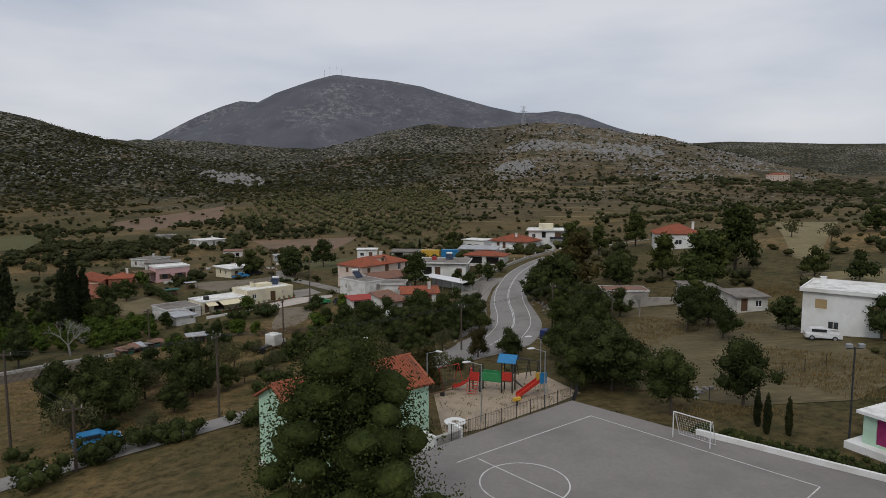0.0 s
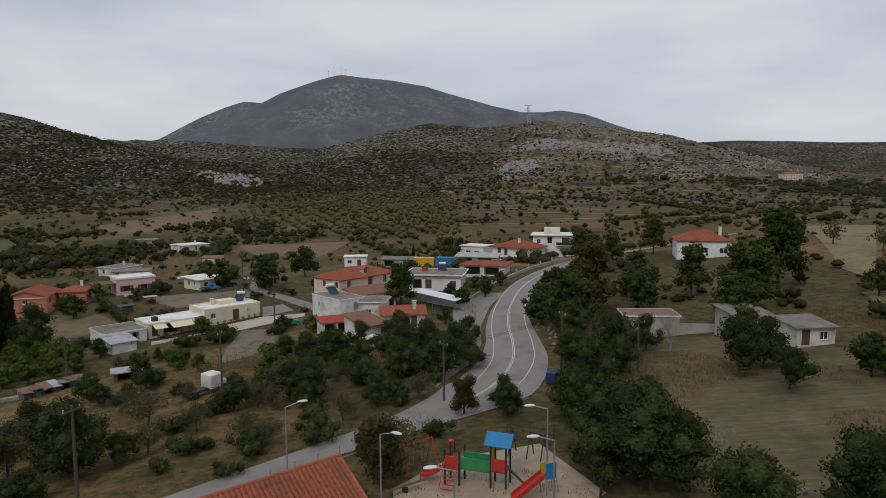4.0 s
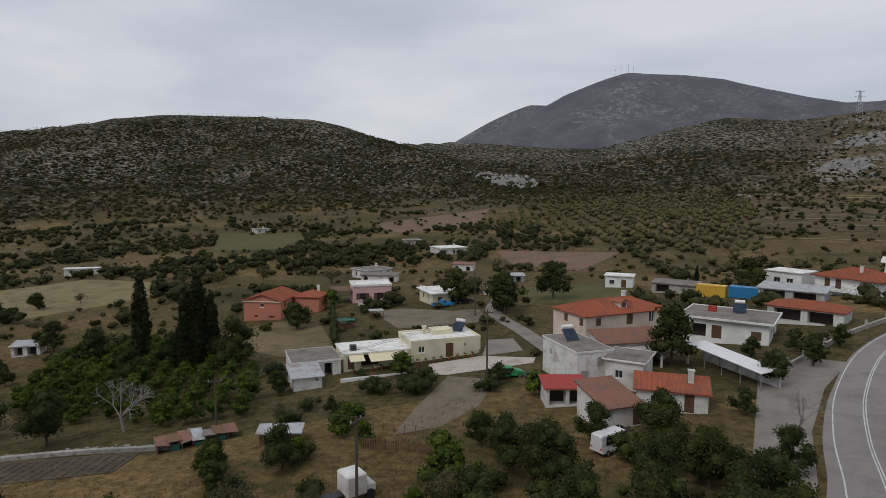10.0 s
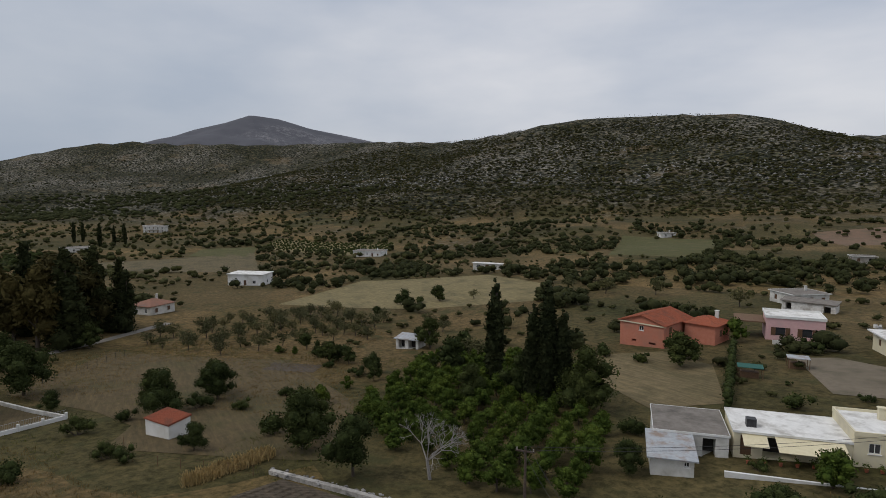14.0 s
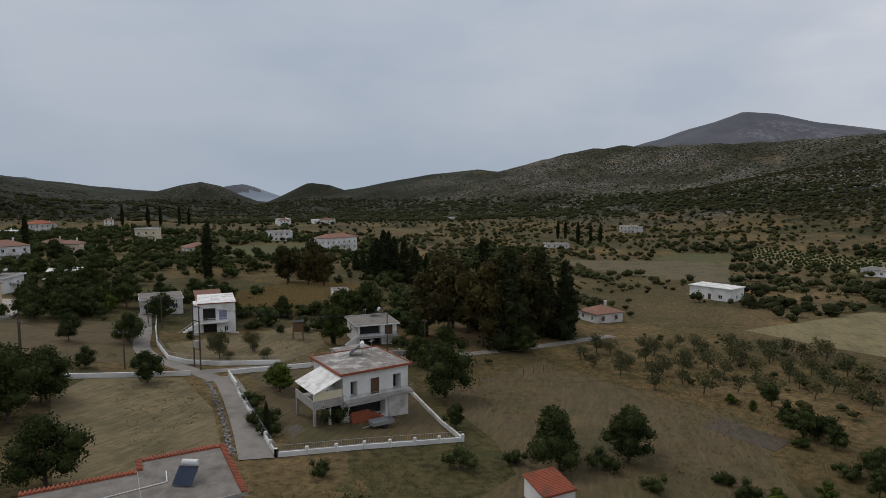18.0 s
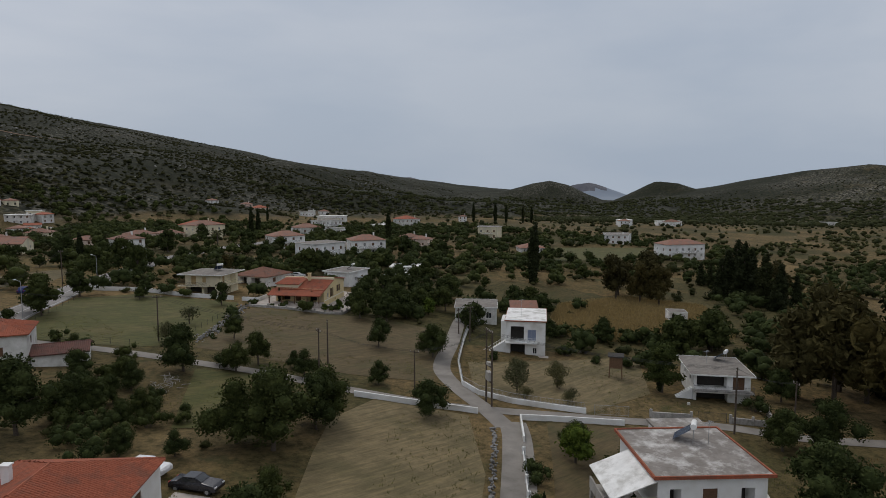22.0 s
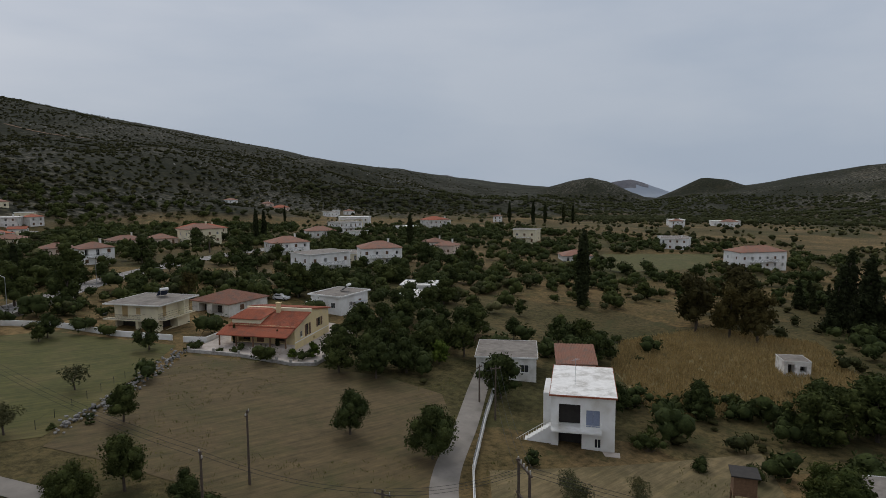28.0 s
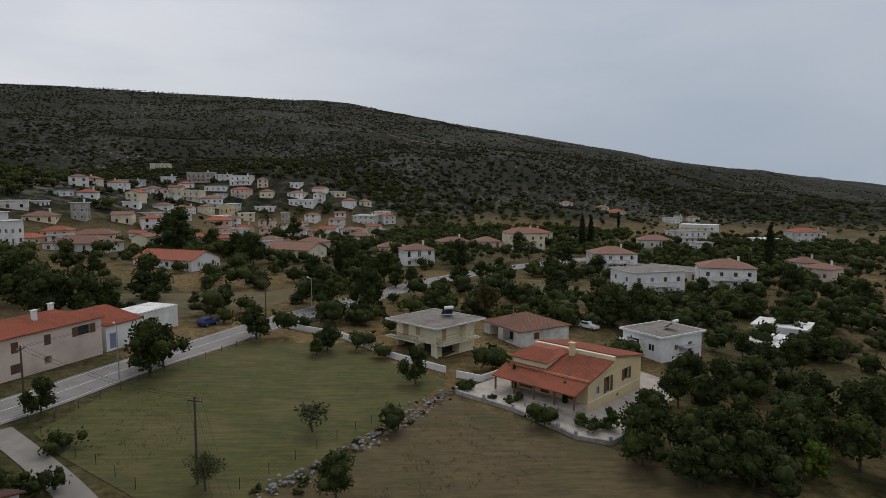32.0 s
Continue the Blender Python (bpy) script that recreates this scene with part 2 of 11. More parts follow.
M["magenta"] = surface("magenta_door_paint", (0.24, 0.02, 0.10), (0.30, 0.035, 0.13), 4, rough=0.5, bump=0)
M["blackcar"] = surface("black_car_paint", (0.012, 0.013, 0.018), (0.02, 0.02, 0.026), 4, rough=0.2, bump=0, gloss=0.6)
M["whitecar"] = surface("white_car_paint", (0.6, 0.6, 0.6), (0.7, 0.7, 0.7), 4, rough=0.3, bump=0)
M["tyre"] = surface("tyre_rubber", (0.015, 0.015, 0.015), (0.03, 0.03, 0.03), 8, bump=0)
M["solar"] = surface("solar_panel", (0.03, 0.05, 0.09), (0.05, 0.075, 0.13), 2, rough=0.2, bump=0, gloss=0.6)
M["tin"] = surface("tin_sheet", (0.30, 0.32, 0.34), (0.42, 0.44, 0.46), 2, (0.26, 0.2, 0.16), 0.8, rough=0.6)
M["tarp"] = surface("green_tarp", (0.02, 0.09, 0.07), (0.035, 0.12, 0.10), 3)
M["leaf_broad"] = leafage("dark_green_leaves", (0.020, 0.031, 0.013), (0.050, 0.068, 0.027))
M["leaf_orange"] = leafage("orchard_leaves", (0.028, 0.052, 0.012), (0.074, 0.112, 0.025))
M["leaf_olive"] = leafage("olive_leaves", (0.048, 0.056, 0.033), (0.104, 0.114, 0.068))
M["leaf_pine"] = leafage("pine_needles", (0.024, 0.038, 0.014), (0.060, 0.078, 0.027))
M["leaf_cypress"] = leafage("cypress_needles", (0.013, 0.019, 0.010), (0.030, 0.039, 0.019))
M["leaf_brown"] = leafage("brownish_leaves", (0.030, 0.030, 0.014), (0.064, 0.060, 0.028))
M["leaf_far"] = leafage("distant_foliage", (0.022, 0.029, 0.014), (0.052, 0.060, 0.030), 0.3, 2.0)
M["leaf_scrub"] = leafage("scrub_leaves", (0.017, 0.021, 0.010), (0.043, 0.046, 0.022), 0.08, 1.5)
M["drygrass"] = leafage("dry_grass", (0.115, 0.092, 0.048), (0.20, 0.16, 0.088), 0.6)
M["straw"] = leafage("straw_grass", (0.24, 0.195, 0.105), (0.37, 0.30, 0.17), 0.4)
M["greengrass"] = leafage("green_grass", (0.08, 0.095, 0.035), (0.15, 0.155, 0.06), 0.6)


def field(name, a, b, c, row=0.0, turn=0.0):
    """A field: two tones of growth over soil, with rows where it was worked."""
    m = surface(name, a, b, 0.9, c, 0.12, rough=0.95, bump=0.5, bump_scale=6)
    n, l = m.node_tree.nodes, m.node_tree.links
    p = n["Principled BSDF"]
    old = p.inputs["Base Color"].links[0].from_socket
    mp = n.new("ShaderNodeMapping")
    mp.inputs["Rotation"].default_value = (0, 0, radians(40 + turn))
    mp.inputs["Scale"].default_value = (0.25, 2.2, 1)
    l.new(n.new("ShaderNodeNewGeometry").outputs["Position"], mp.inputs["Vector"])
    streak = ramp_node(n, l, noise_node(n, l, mp.outputs["Vector"], 0.8, 9, 0.75), [(0.35, (0.66, 0.68, 0.62)), (0.52, (1.0, 1.0, 1.0)), (0.68, (1.4, 1.36, 1.28))])
    l.new(mix_node(n, l, 1.0, old, streak, "MULTIPLY"), p.inputs["Base Color"])
    if row:
        n, l = m.node_tree.nodes, m.node_tree.links
        p = n["Principled BSDF"]
        old = p.inputs["Base Color"].links[0].from_socket
        mp = n.new("ShaderNodeMapping")
        mp.inputs["Rotation"].default_value = (0, 0, radians(turn))
        w = n.new("ShaderNodeTexWave")
        w.inputs["Scale"].default_value, w.inputs["Distortion"].default_value, w.inputs["Detail"].default_value = row, 3.0, 3.0
        l.new(n.new("ShaderNodeNewGeometry").outputs["Position"], mp.inputs["Vector"])
        l.new(mp.outputs["Vector"], w.inputs["Vector"])
        dark = ramp_node(n, l, w.outputs["Fac"], [(0.2, (0.78, 0.76, 0.74)), (0.8, (1.08, 1.08, 1.06))])
        l.new(mix_node(n, l, 1.0, old, dark, "MULTIPLY"), p.inputs["Base Color"])
    return m


M["fieldtan"] = field("dry_grass_field", (0.096, 0.075, 0.036), (0.138, 0.108, 0.054), (0.062, 0.055, 0.024))
M["gardentan"] = field("dry_garden_ground", (0.128, 0.098, 0.048), (0.178, 0.138, 0.072), (0.090, 0.076, 0.034))
M["fieldgreen"] = field("green_meadow", (0.058, 0.060, 0.016), (0.084, 0.081, 0.022), (0.106, 0.088, 0.033))
M["fieldbrown"] = field("mown_brown_field", (0.080, 0.058, 0.027), (0.112, 0.082, 0.038), (0.066, 0.058, 0.021))
M["fieldpale"] = field("pale_stubble_field", (0.165, 0.134, 0.062), (0.215, 0.175, 0.084), (0.112, 0.096, 0.045))
M["plough"] = field("ploughed_soil", (0.075, 0.058, 0.042), (0.10, 0.08, 0.058), (0.06, 0.048, 0.036), 0.55, 35)
M["crop"] = field("green_crop", (0.055, 0.085, 0.028), (0.085, 0.12, 0.04), (0.10, 0.10, 0.05), 0.4, 20)
M["redsoil"] = field("reddish_soil", (0.15, 0.092, 0.058), (0.19, 0.12, 0.078), (0.11, 0.09, 0.055))

# the ground: plots of meadow and soil in the valley, dark scrub and grey rock on the hills
M["ground"] = bpy.data.materials.new("valley_and_hills")
n, l, p = nodes_of(M["ground"])
pos = n.new("ShaderNodeNewGeometry").outputs["Position"]
flat = n.new("ShaderNodeVectorMath")
flat.operation = "MULTIPLY"
flat.inputs[1].default_value = (1, 1, 0.3)
l.new(pos, flat.inputs[0])
fv = flat.outputs["Vector"]
soil = ramp_node(n, l, noise_node(n, l, fv, 0.03, 8, 0.65), [(0.30, (0.048, 0.050, 0.024)), (0.44, (0.085, 0.073, 0.040)), (0.56, (0.114, 0.092, 0.055)), (0.72, (0.172, 0.138, 0.082))])
warp = n.new("ShaderNodeVectorMath")
warp.operation = "ADD"
wn2 = n.new("ShaderNodeTexNoise")
wn2.inputs["Scale"].default_value = 0.02
wsc = n.new("ShaderNodeVectorMath")
wsc.operation = "SCALE"
wsc.inputs["Scale"].default_value = 36.0
l.new(fv, wn2.inputs["Vector"])
l.new(wn2.outputs["Color"], wsc.inputs[0])
l.new(fv, warp.inputs[0])
l.new(wsc.outputs["Vector"], warp.inputs[1])
plot = n.new("ShaderNodeTexVoronoi")
plot.inputs["Scale"].default_value = 0.021
l.new(warp.outputs["Vector"], plot.inputs["Vector"])
plot_x = n.new("ShaderNodeSeparateXYZ")
l.new(plot.outputs["Color"], plot_x.inputs[0])
tint = ramp_node(n, l, plot_x.outputs["X"], [(0.0, (0.62, 0.72, 0.60)), (0.35, (0.9, 0.9, 0.84)), (0.7, (1.08, 1.02, 0.95)), (1.0, (1.38, 1.26, 1.12))])
soil = mix_node(n, l, 1.0, soil, tint, "MULTIPLY")
tuft = ramp_node(n, l, noise_node(n, l, fv, 0.9, 6, 0.75), [(0.36, (0.44, 0.48, 0.40)), (0.50, (0.95, 0.94, 0.9)), (0.64, (1.42, 1.36, 1.28))])
soil = mix_node(n, l, 1.0, soil, tuft, "MULTIPLY")
weed = ramp_node(n, l, noise_node(n, l, fv, 0.16, 7, 0.7), [(0.54, (0, 0, 0)), (0.64, (0.8, 0.8, 0.8))])
soil = mix_node(n, l, weed, soil, (0.052, 0.056, 0.026))
bush = n.new("ShaderNodeTexVoronoi")
bush.inputs["Scale"].default_value = 0.23
bush.inputs["Randomness"].default_value = 1.0
bw = n.new("ShaderNodeVectorMath")
bw.operation = "ADD"
l.new(fv, bw.inputs[0])
bn = n.new("ShaderNodeTexNoise")
bn.inputs["Scale"].default_value = 0.35
l.new(fv, bn.inputs["Vector"])
bs = n.new("ShaderNodeVectorMath")
bs.operation = "SCALE"
bs.inputs["Scale"].default_value = 4.0
l.new(bn.outputs["Color"], bs.inputs[0])
l.new(bs.outputs["Vector"], bw.inputs[1])
l.new(bw.outputs["Vector"], bush.inputs["Vector"])
gap = ramp_node(n, l, bush.outputs["Distance"], [(0.42, (0.42, 0.46, 0.40)), (0.60, (1.0, 1.0, 1.0)), (0.75, (2.3, 2.15, 1.9))])
scrub = ramp_node(n, l, noise_node(n, l, fv, 0.10, 10, 0.8), [(0.38, (0.011, 0.015, 0.008)), (0.5, (0.024, 0.027, 0.015)), (0.59, (0.052, 0.046, 0.028)), (0.70, (0.105, 0.088, 0.055))])
scrub = mix_node(n, l, 1.0, scrub, gap, "MULTIPLY")
rock_f = mix_node(n, l, 1.0, ramp_node(n, l, noise_node(n, l, fv, 0.16, 10, 0.85), [(0.46, (0, 0, 0)), (0.53, (1, 1, 1))]), ramp_node(n, l, bush.outputs["Distance"], [(0.40, (0, 0, 0)), (0.62, (1, 1, 1))]), "MULTIPLY")
rock_z = ramp_node(n, l, noise_node(n, l, fv, 0.0065, 4, 0.6), [(0.43, (0.05, 0.05, 0.05)), (0.62, (1, 1, 1))])
rock_m = mix_node(n, l, 1.0, rock_f, rock_z, "MULTIPLY")
# dry grass and bare soil in large patches between the scrub
bare = ramp_node(n, l, noise_node(n, l, fv, 0.011, 7, 0.68), [(0.58, (0, 0, 0)), (0.68, (0.7, 0.7, 0.7))])
scrub = mix_node(n, l, bare, scrub, mix_node(n, l, 1.0, (0.125, 0.098, 0.062), tuft, "MULTIPLY"))
# the southern slopes carry dark pine scrub with little bare rock
south = n.new("ShaderNodeMapRange")
south.inputs["From Min"].default_value, south.inputs["From Max"].default_value = -150, -500
sep = n.new("ShaderNodeSeparateXYZ")
l.new(pos, sep.inputs[0])
l.new(sep.outputs["Y"], south.inputs["Value"])
woods = ramp_node(n, l, noise_node(n, l, fv, 0.2, 9, 0.8), [(0.4, (0.009, 0.012, 0.008)), (0.60, (0.022, 0.026, 0.016)), (0.74, (0.052, 0.047, 0.033))])
wood_f = n.new("ShaderNodeMath")
wood_f.operation = "MULTIPLY"
wood_f.inputs[1].default_value = 0.85
l.new(south.outputs["Result"], wood_f.inputs[0])
keep_rock = n.new("ShaderNodeMapRange")
keep_rock.inputs["To Min"].default_value, keep_rock.inputs["To Max"].default_value = 1.0, 0.4
l.new(south.outputs["Result"], keep_rock.inputs["Value"])
scrub = mix_node(n, l, wood_f.outputs[0], scrub, woods)
rock_m = mix_node(n, l, 1.0, rock_m, keep_rock.outputs["Result"], "MULTIPLY")
scrub = mix_node(n, l, rock_m, scrub, (0.205, 0.20, 0.195))
wild = n.new("ShaderNodeAttribute")
wild.attribute_name = "scrubland"
wob = n.new("ShaderNodeMath")
wob.operation = "MULTIPLY_ADD"
wob.inputs[1].default_value = 1.6
l.new(noise_node(n, l, fv, 0.012, 6, 0.65), wob.inputs[0])
l.new(wild.outputs["Fac"], wob.inputs[2])
up = n.new("ShaderNodeMapRange")
up.inputs["From Min"].default_value, up.inputs["From Max"].default_value = 1.0, 1.45
l.new(wob.outputs[0], up.inputs["Value"])
col = mix_node(n, l, up.outputs["Result"], soil, scrub)
# dry hillside: contour terraces, grey crags and dark bushes over tan soil
band_v = n.new("ShaderNodeVectorMath")
band_v.operation = "MULTIPLY"
band_v.inputs[1].default_value = (0.016, 0.03, 0.42)
l.new(pos, band_v.inputs[0])
terr = ramp_node(n, l, noise_node(n, l, band_v.outputs["Vector"], 1.0, 5, 0.6), [(0.40, (0.058, 0.050, 0.033)), (0.50, (0.100, 0.081, 0.052)), (0.60, (0.118, 0.096, 0.060)), (0.68, (0.215, 0.182, 0.115))])
fleck = ramp_node(n, l, noise_node(n, l, fv, 0.22, 9, 0.85), [(0.36, (0.40, 0.43, 0.38)), (0.50, (1.0, 1.0, 1.0)), (0.62, (1.35, 1.3, 1.25))])
terr = mix_node(n, l, 1.0, terr, fleck, "MULTIPLY")
crag_h = n.new("ShaderNodeMapRange")
crag_h.inputs["From Min"].default_value, crag_h.inputs["From Max"].default_value = 22, 62
sep_z = n.new("ShaderNodeSeparateXYZ")
l.new(pos, sep_z.inputs[0])
l.new(sep_z.outputs["Z"], crag_h.inputs["Value"])
crag_f = ramp_node(n, l, noise_node(n, l, fv, 0.035, 12, 0.82), [(0.47, (0, 0, 0)), (0.56, (1, 1, 1))])
crag_f = mix_node(n, l, 1.0, crag_f, crag_h.outputs["Result"], "MULTIPLY")
terr = mix_node(n, l, crag_f, terr, mix_node(n, l, 1.0, (0.150, 0.140, 0.126), fleck, "MULTIPLY"))
thick = ramp_node(n, l, noise_node(n, l, fv, 0.045, 10, 0.75), [(0.52, (0, 0, 0)), (0.57, (0.92, 0.92, 0.92))])
terr = mix_node(n, l, thick, terr, (0.034, 0.036, 0.020))
dry_at = n.new("ShaderNodeAttribute")
dry_at.attribute_name = "bareland"
col = mix_node(n, l, dry_at.outputs["Fac"], col, terr)
col = mix_node(n, l, 1.0, col, (1.05, 0.98, 0.86), "MULTIPLY")
l.new(col, p.inputs["Base Color"])
p.inputs["Roughness"].default_value = 0.95
p.inputs["Specular IOR Level"].default_value = 0.1
bp = n.new("ShaderNodeBump")
bp.inputs["Strength"].default_value, bp.inputs["Distance"].default_value = 0.6, 0.3
l.new(noise_node(n, l, fv, 0.8, 8, 0.7), bp.inputs["Height"])
l.new(bp.outputs["Normal"], p.inputs["Normal"])

M["limestone"] = surface("grey_limestone", (0.17, 0.165, 0.155), (0.28, 0.27, 0.255), 1.5, (0.09, 0.085, 0.08), 0.3)
# bluish distance haze is mixed into this rock's base colour
M["mountain"] = surface("far_hazed_mountain", (0.074, 0.076, 0.090), (0.104, 0.105, 0.119), 0.006, rough=1, bump=0)
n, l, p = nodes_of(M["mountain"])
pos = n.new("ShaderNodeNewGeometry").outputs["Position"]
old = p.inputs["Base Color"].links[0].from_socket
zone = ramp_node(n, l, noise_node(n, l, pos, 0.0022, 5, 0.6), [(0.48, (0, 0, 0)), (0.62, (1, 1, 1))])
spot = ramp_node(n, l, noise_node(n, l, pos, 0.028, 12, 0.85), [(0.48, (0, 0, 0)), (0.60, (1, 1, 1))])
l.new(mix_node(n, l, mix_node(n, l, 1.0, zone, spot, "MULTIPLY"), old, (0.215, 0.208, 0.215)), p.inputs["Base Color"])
M["sea"] = surface("hazy_sea", (0.19, 0.22, 0.265), (0.21, 0.245, 0.29), 0.01, rough=0.7, bump=0, gloss=0.1)

# ---- lie of the land ----
CUBIC = [-6.216, 15.503, -4.231, 1.144, 0.875, 1.289, -1.031, -1.727, -1.35, 1.224]
BUMPS = [0.66, 0.05, -0.52, -1.3, -0.8, -1.45, -1.19, 0.0, 1.85, -0.27, 0.88, -1.54, -0.74, 0.83, -1.56, -0.91, -1.9, 0.93, -3.38, 0.49, 1.63, 0.64, 0.36, 0.59, 3.41, 3.67, 0.33, -0.86, -1.26, -2.22]
RIDGES = [
    ("north_hill", [(-653, 795, 122), (-586, 823, 116), (-542, 852, 107), (-492, 906, 87), (-458, 957, 88), (-402, 1015, 92), (-330, 1041, 84), (-219, 1071, 79), (-169, 1080, 89), (-122, 1086, 100), (-74, 1071, 113), (-25, 1063, 120), (48, 1063, 114), (132, 1056, 120), (194, 1046, 118), (250, 1044, 112), (305, 1050, 103), (362, 1053, 96), (409, 1057, 82), (477, 1061, 64), (602, 1053, 44)], 750, 2.1),
    ("west_hill", [(-1065, 520, 91), (-953, 591, 95), (-880, 636, 103), (-806, 672, 113), (-767, 721, 122), (-726, 766, 126), (-676, 814, 126), (-637, 847, 123)], 700, 2.0),
    ("east_ridge", [(589, 1821, 132), (784, 1745, 132), (992, 1635, 119), (1224, 1469, 112), (1648, 964, 112), (1873, 344, 102)], 1100, 1.8),
    ("west_ridge", [(-1923, -551, 5), (-1942, -491, 35), (-1960, -427, 64), (-1989, -298, 79), (-2001, -229, 69), (-1959, -171, 76), (-1919, -82, 102), (-1875, 19, 123), (-1825, 134, 133), (-1770, 227, 126), (-1632, 461, 124), (-1548, 578, 127), (-1415, 651, 124), (-1250, 762, 118)], 1000, 2.0),
    ("south_ridge", [(-1817, -1939, 27), (-1678, -1925, 51), (-1519, -1920, 77), (-1287, -1895, 99), (-1053, -1831, 124), (-842, -1784, 154), (-641, -1697, 172), (-465, -1639, 189), (-334, -1581, 202), (-245, -1531, 208), (-175, -1495, 217), (-112, -1476, 218), (84, -1443, 218), (299, -1398, 221), (486, -1352, 218), (777, -1246, 214), (1152, -1037, 192), (1520, -737, 144)], 1200, 1.15),
    ("hill_c", [(-1748, -861, -28), (-1769, -822, 8), (-1792, -776, 38), (-1815, -727, 32), (-1842, -665, 10), (-1869, -598, -17)], 260, 1.4),
    ("hill_d", [(-1474, -1165, -14), (-1525, -1104, 12), (-1563, -1054, 30), (-1593, -1013, 38), (-1621, -973, 26), (-1657, -917, -6)], 260, 1.4),
    ("far_south", [(-2097, -2528, 64), (-2160, -2478, 67), (-2269, -2384, 72), (-2357, -2302, 39), (-2439, -2220, -5)], 500, 1.5),
    ("far_west", [(-3066, -1237, -15), (-3110, -1130, 18), (-3153, -1017, 32), (-3189, -908, 33), (-3244, -714, 41)], 500, 1.5),
    ("island", [(-3623, -2386, -28), (-3682, -2297, 33), (-3739, -2208, 47), (-3779, -2143, 25), (-3817, -2077, -5)], 250, 1.5),
    ("mountain_a", [(-1451, 4007, 391), (-1240, 4078, 511), (-1055, 4130, 614), (-838, 4180, 698), (-699, 4205, 738), (-552, 4227, 723), (-368, 4247, 708), (-146, 4261, 672), (39, 4263, 616), (306, 4253, 540), (491, 4235, 497), (638, 4216, 494), (740, 4199, 502), (886, 4171, 473), (1023, 4139, 414), (1131, 4111, 375), (1456, 4007, 242)], 1350, 1.2),
    ("mountain_back", [(-2086, 4112, 220), (-1898, 4203, 325), (-1669, 4299, 469), (-1503, 4360, 551), (-1396, 4396, 593), (-1188, 4457, 584)], 750, 1.2),
    ("mountain_b", [(-4304, 221, 206), (-4296, 371, 281), (-4278, 565, 371), (-4254, 744, 419), (-4226, 899, 474), (-4188, 1075, 453), (-4138, 1264, 396), (-4067, 1485, 354), (-3994, 1682, 312), (-3803, 2090, 289)], 1500, 1.2),
]


def rounded(crest):
    """The same crest with its corners eased by a Catmull-Rom curve."""
    p = [np.array(q, float) for q in crest]
    p = [2 * p[0] - p[1]] + p + [2 * p[-1] - p[-2]]
    out = []
    for a, b, c, d in zip(p, p[1:], p[2:], p[3:]):
        for u in (0.0, 0.5):
            out.append(tuple(0.5 * (2 * b + (c - a) * u + (2 * a - 5 * b + 4 * c - d) * u * u + (3 * b - a - 3 * c + d) * u ** 3)))
    return out + [tuple(p[-2])]


RIDGES = [(n, rounded(c) if n in ("north_hill", "west_hill") else c, w, q) for n, c, w, q in RIDGES]


def bare_land(x, y):
    """1 on the dry terraced hillside north of the road, 0 on the dark scrub slopes."""
    f = np.clip((x + 190 - 0.28 * (y - 300)) / 200, 0, 1) * np.clip((y - 260) / 90, 0, 1) * np.clip((1250 - y) / 100, 0, 1)
    return f * f * (3 - 2 * f)


def near_ground(x, y):
    """Height of the valley floor near the village, a cubic sheet with gentle swells."""
    dx, dy = x + 60, y - 60
    r = np.hypot(dx, dy) + 1e-6
    k = np.minimum(1.0, 330 * np.tanh(r / 330) / r)
    x, y = dx * k - 60, dy * k + 60
    u, v = (x + 60) / 200, (y - 50) / 200
    z = sum(c * b for c, b in zip(CUBIC, (1 + 0 * u, u, v, u * u, u * v, v * v, u ** 3, u * u * v, u * v * v, v ** 3)))
    for n, c in enumerate(BUMPS):
        a, b = -180 + 60 * (n % 5), -60 + 60 * (n // 5)
        z = z + c * np.exp(-((x - a) ** 2 + (y - b) ** 2) / 4050)
    z = z - 4.5 * np.exp(-((x - 38) ** 2 + (y - 225) ** 2) / 1352)
    level = np.clip(1.7 - np.hypot(x - 19, y - 34) / 15, 0, 1)
    z = z - level * level * (3 - 2 * level) * np.maximum(0, z + 0.05)
    far = np.clip((r - 350) / 500, 0, 1)
    far = far * far * (3 - 2 * far)
    sea = np.clip((-0.85 * dx - 0.5 * dy - 500) / 1100, 0, 1)
    return z * (1 - far) - (22 + 32 * sea * sea * (3 - 2 * sea)) * far


def ripple(x, y, size):
    """Soft irregular swell between -1 and 1."""
    a, b = x / size, y / size
    return (np.sin(a + 1.7 * np.sin(b * 0.7 + 1)) + np.sin(b * 1.1 + 1.3 * np.sin(a * 0.9)) + np.sin(0.7 * a - 0.8 * b + 2)) / 3


def height(x, y):
    """Height of the ground anywhere: the valley floor and, above it, the hills."""
    x, y = np.asarray(x, float), np.asarray(y, float)
    base = near_ground(x, y)
    z = base.copy()
    for name, crest, wide, power in RIDGES:
        xs, ys = [q[0] for q in crest], [q[1] for q in crest]
        if x.max() < min(xs) - 1.3 * wide or x.min() > max(xs) + 1.3 * wide or y.max() < min(ys) - 1.3 * wide or y.min() > max(ys) + 1.3 * wide:
            continue
        best = np.full(x.shape, -1e9)
        for (ax, ay, az), (bx, by, bz) in zip(crest, crest[1:]):
            ex, ey = bx - ax, by - ay
            s = np.clip(((x - ax) * ex + (y - ay) * ey) / (ex * ex + ey * ey), 0, 1)
            d = np.hypot(x - ax - s * ex, y - ay - s * ey)
            d = d * (1 + 0.10 * ripple(x, y, 90) + 0.05 * ripple(x + 300, y, 31))
            top = az + s * (bz - az) - base
            reach = wide * (0.22 + 0.78 * np.clip(top / 110, 0, 1))
            best = np.maximum(best, top * np.clip(1 - d / reach, 0, 1) ** power)
        z = np.maximum(z, base + best)
    return z


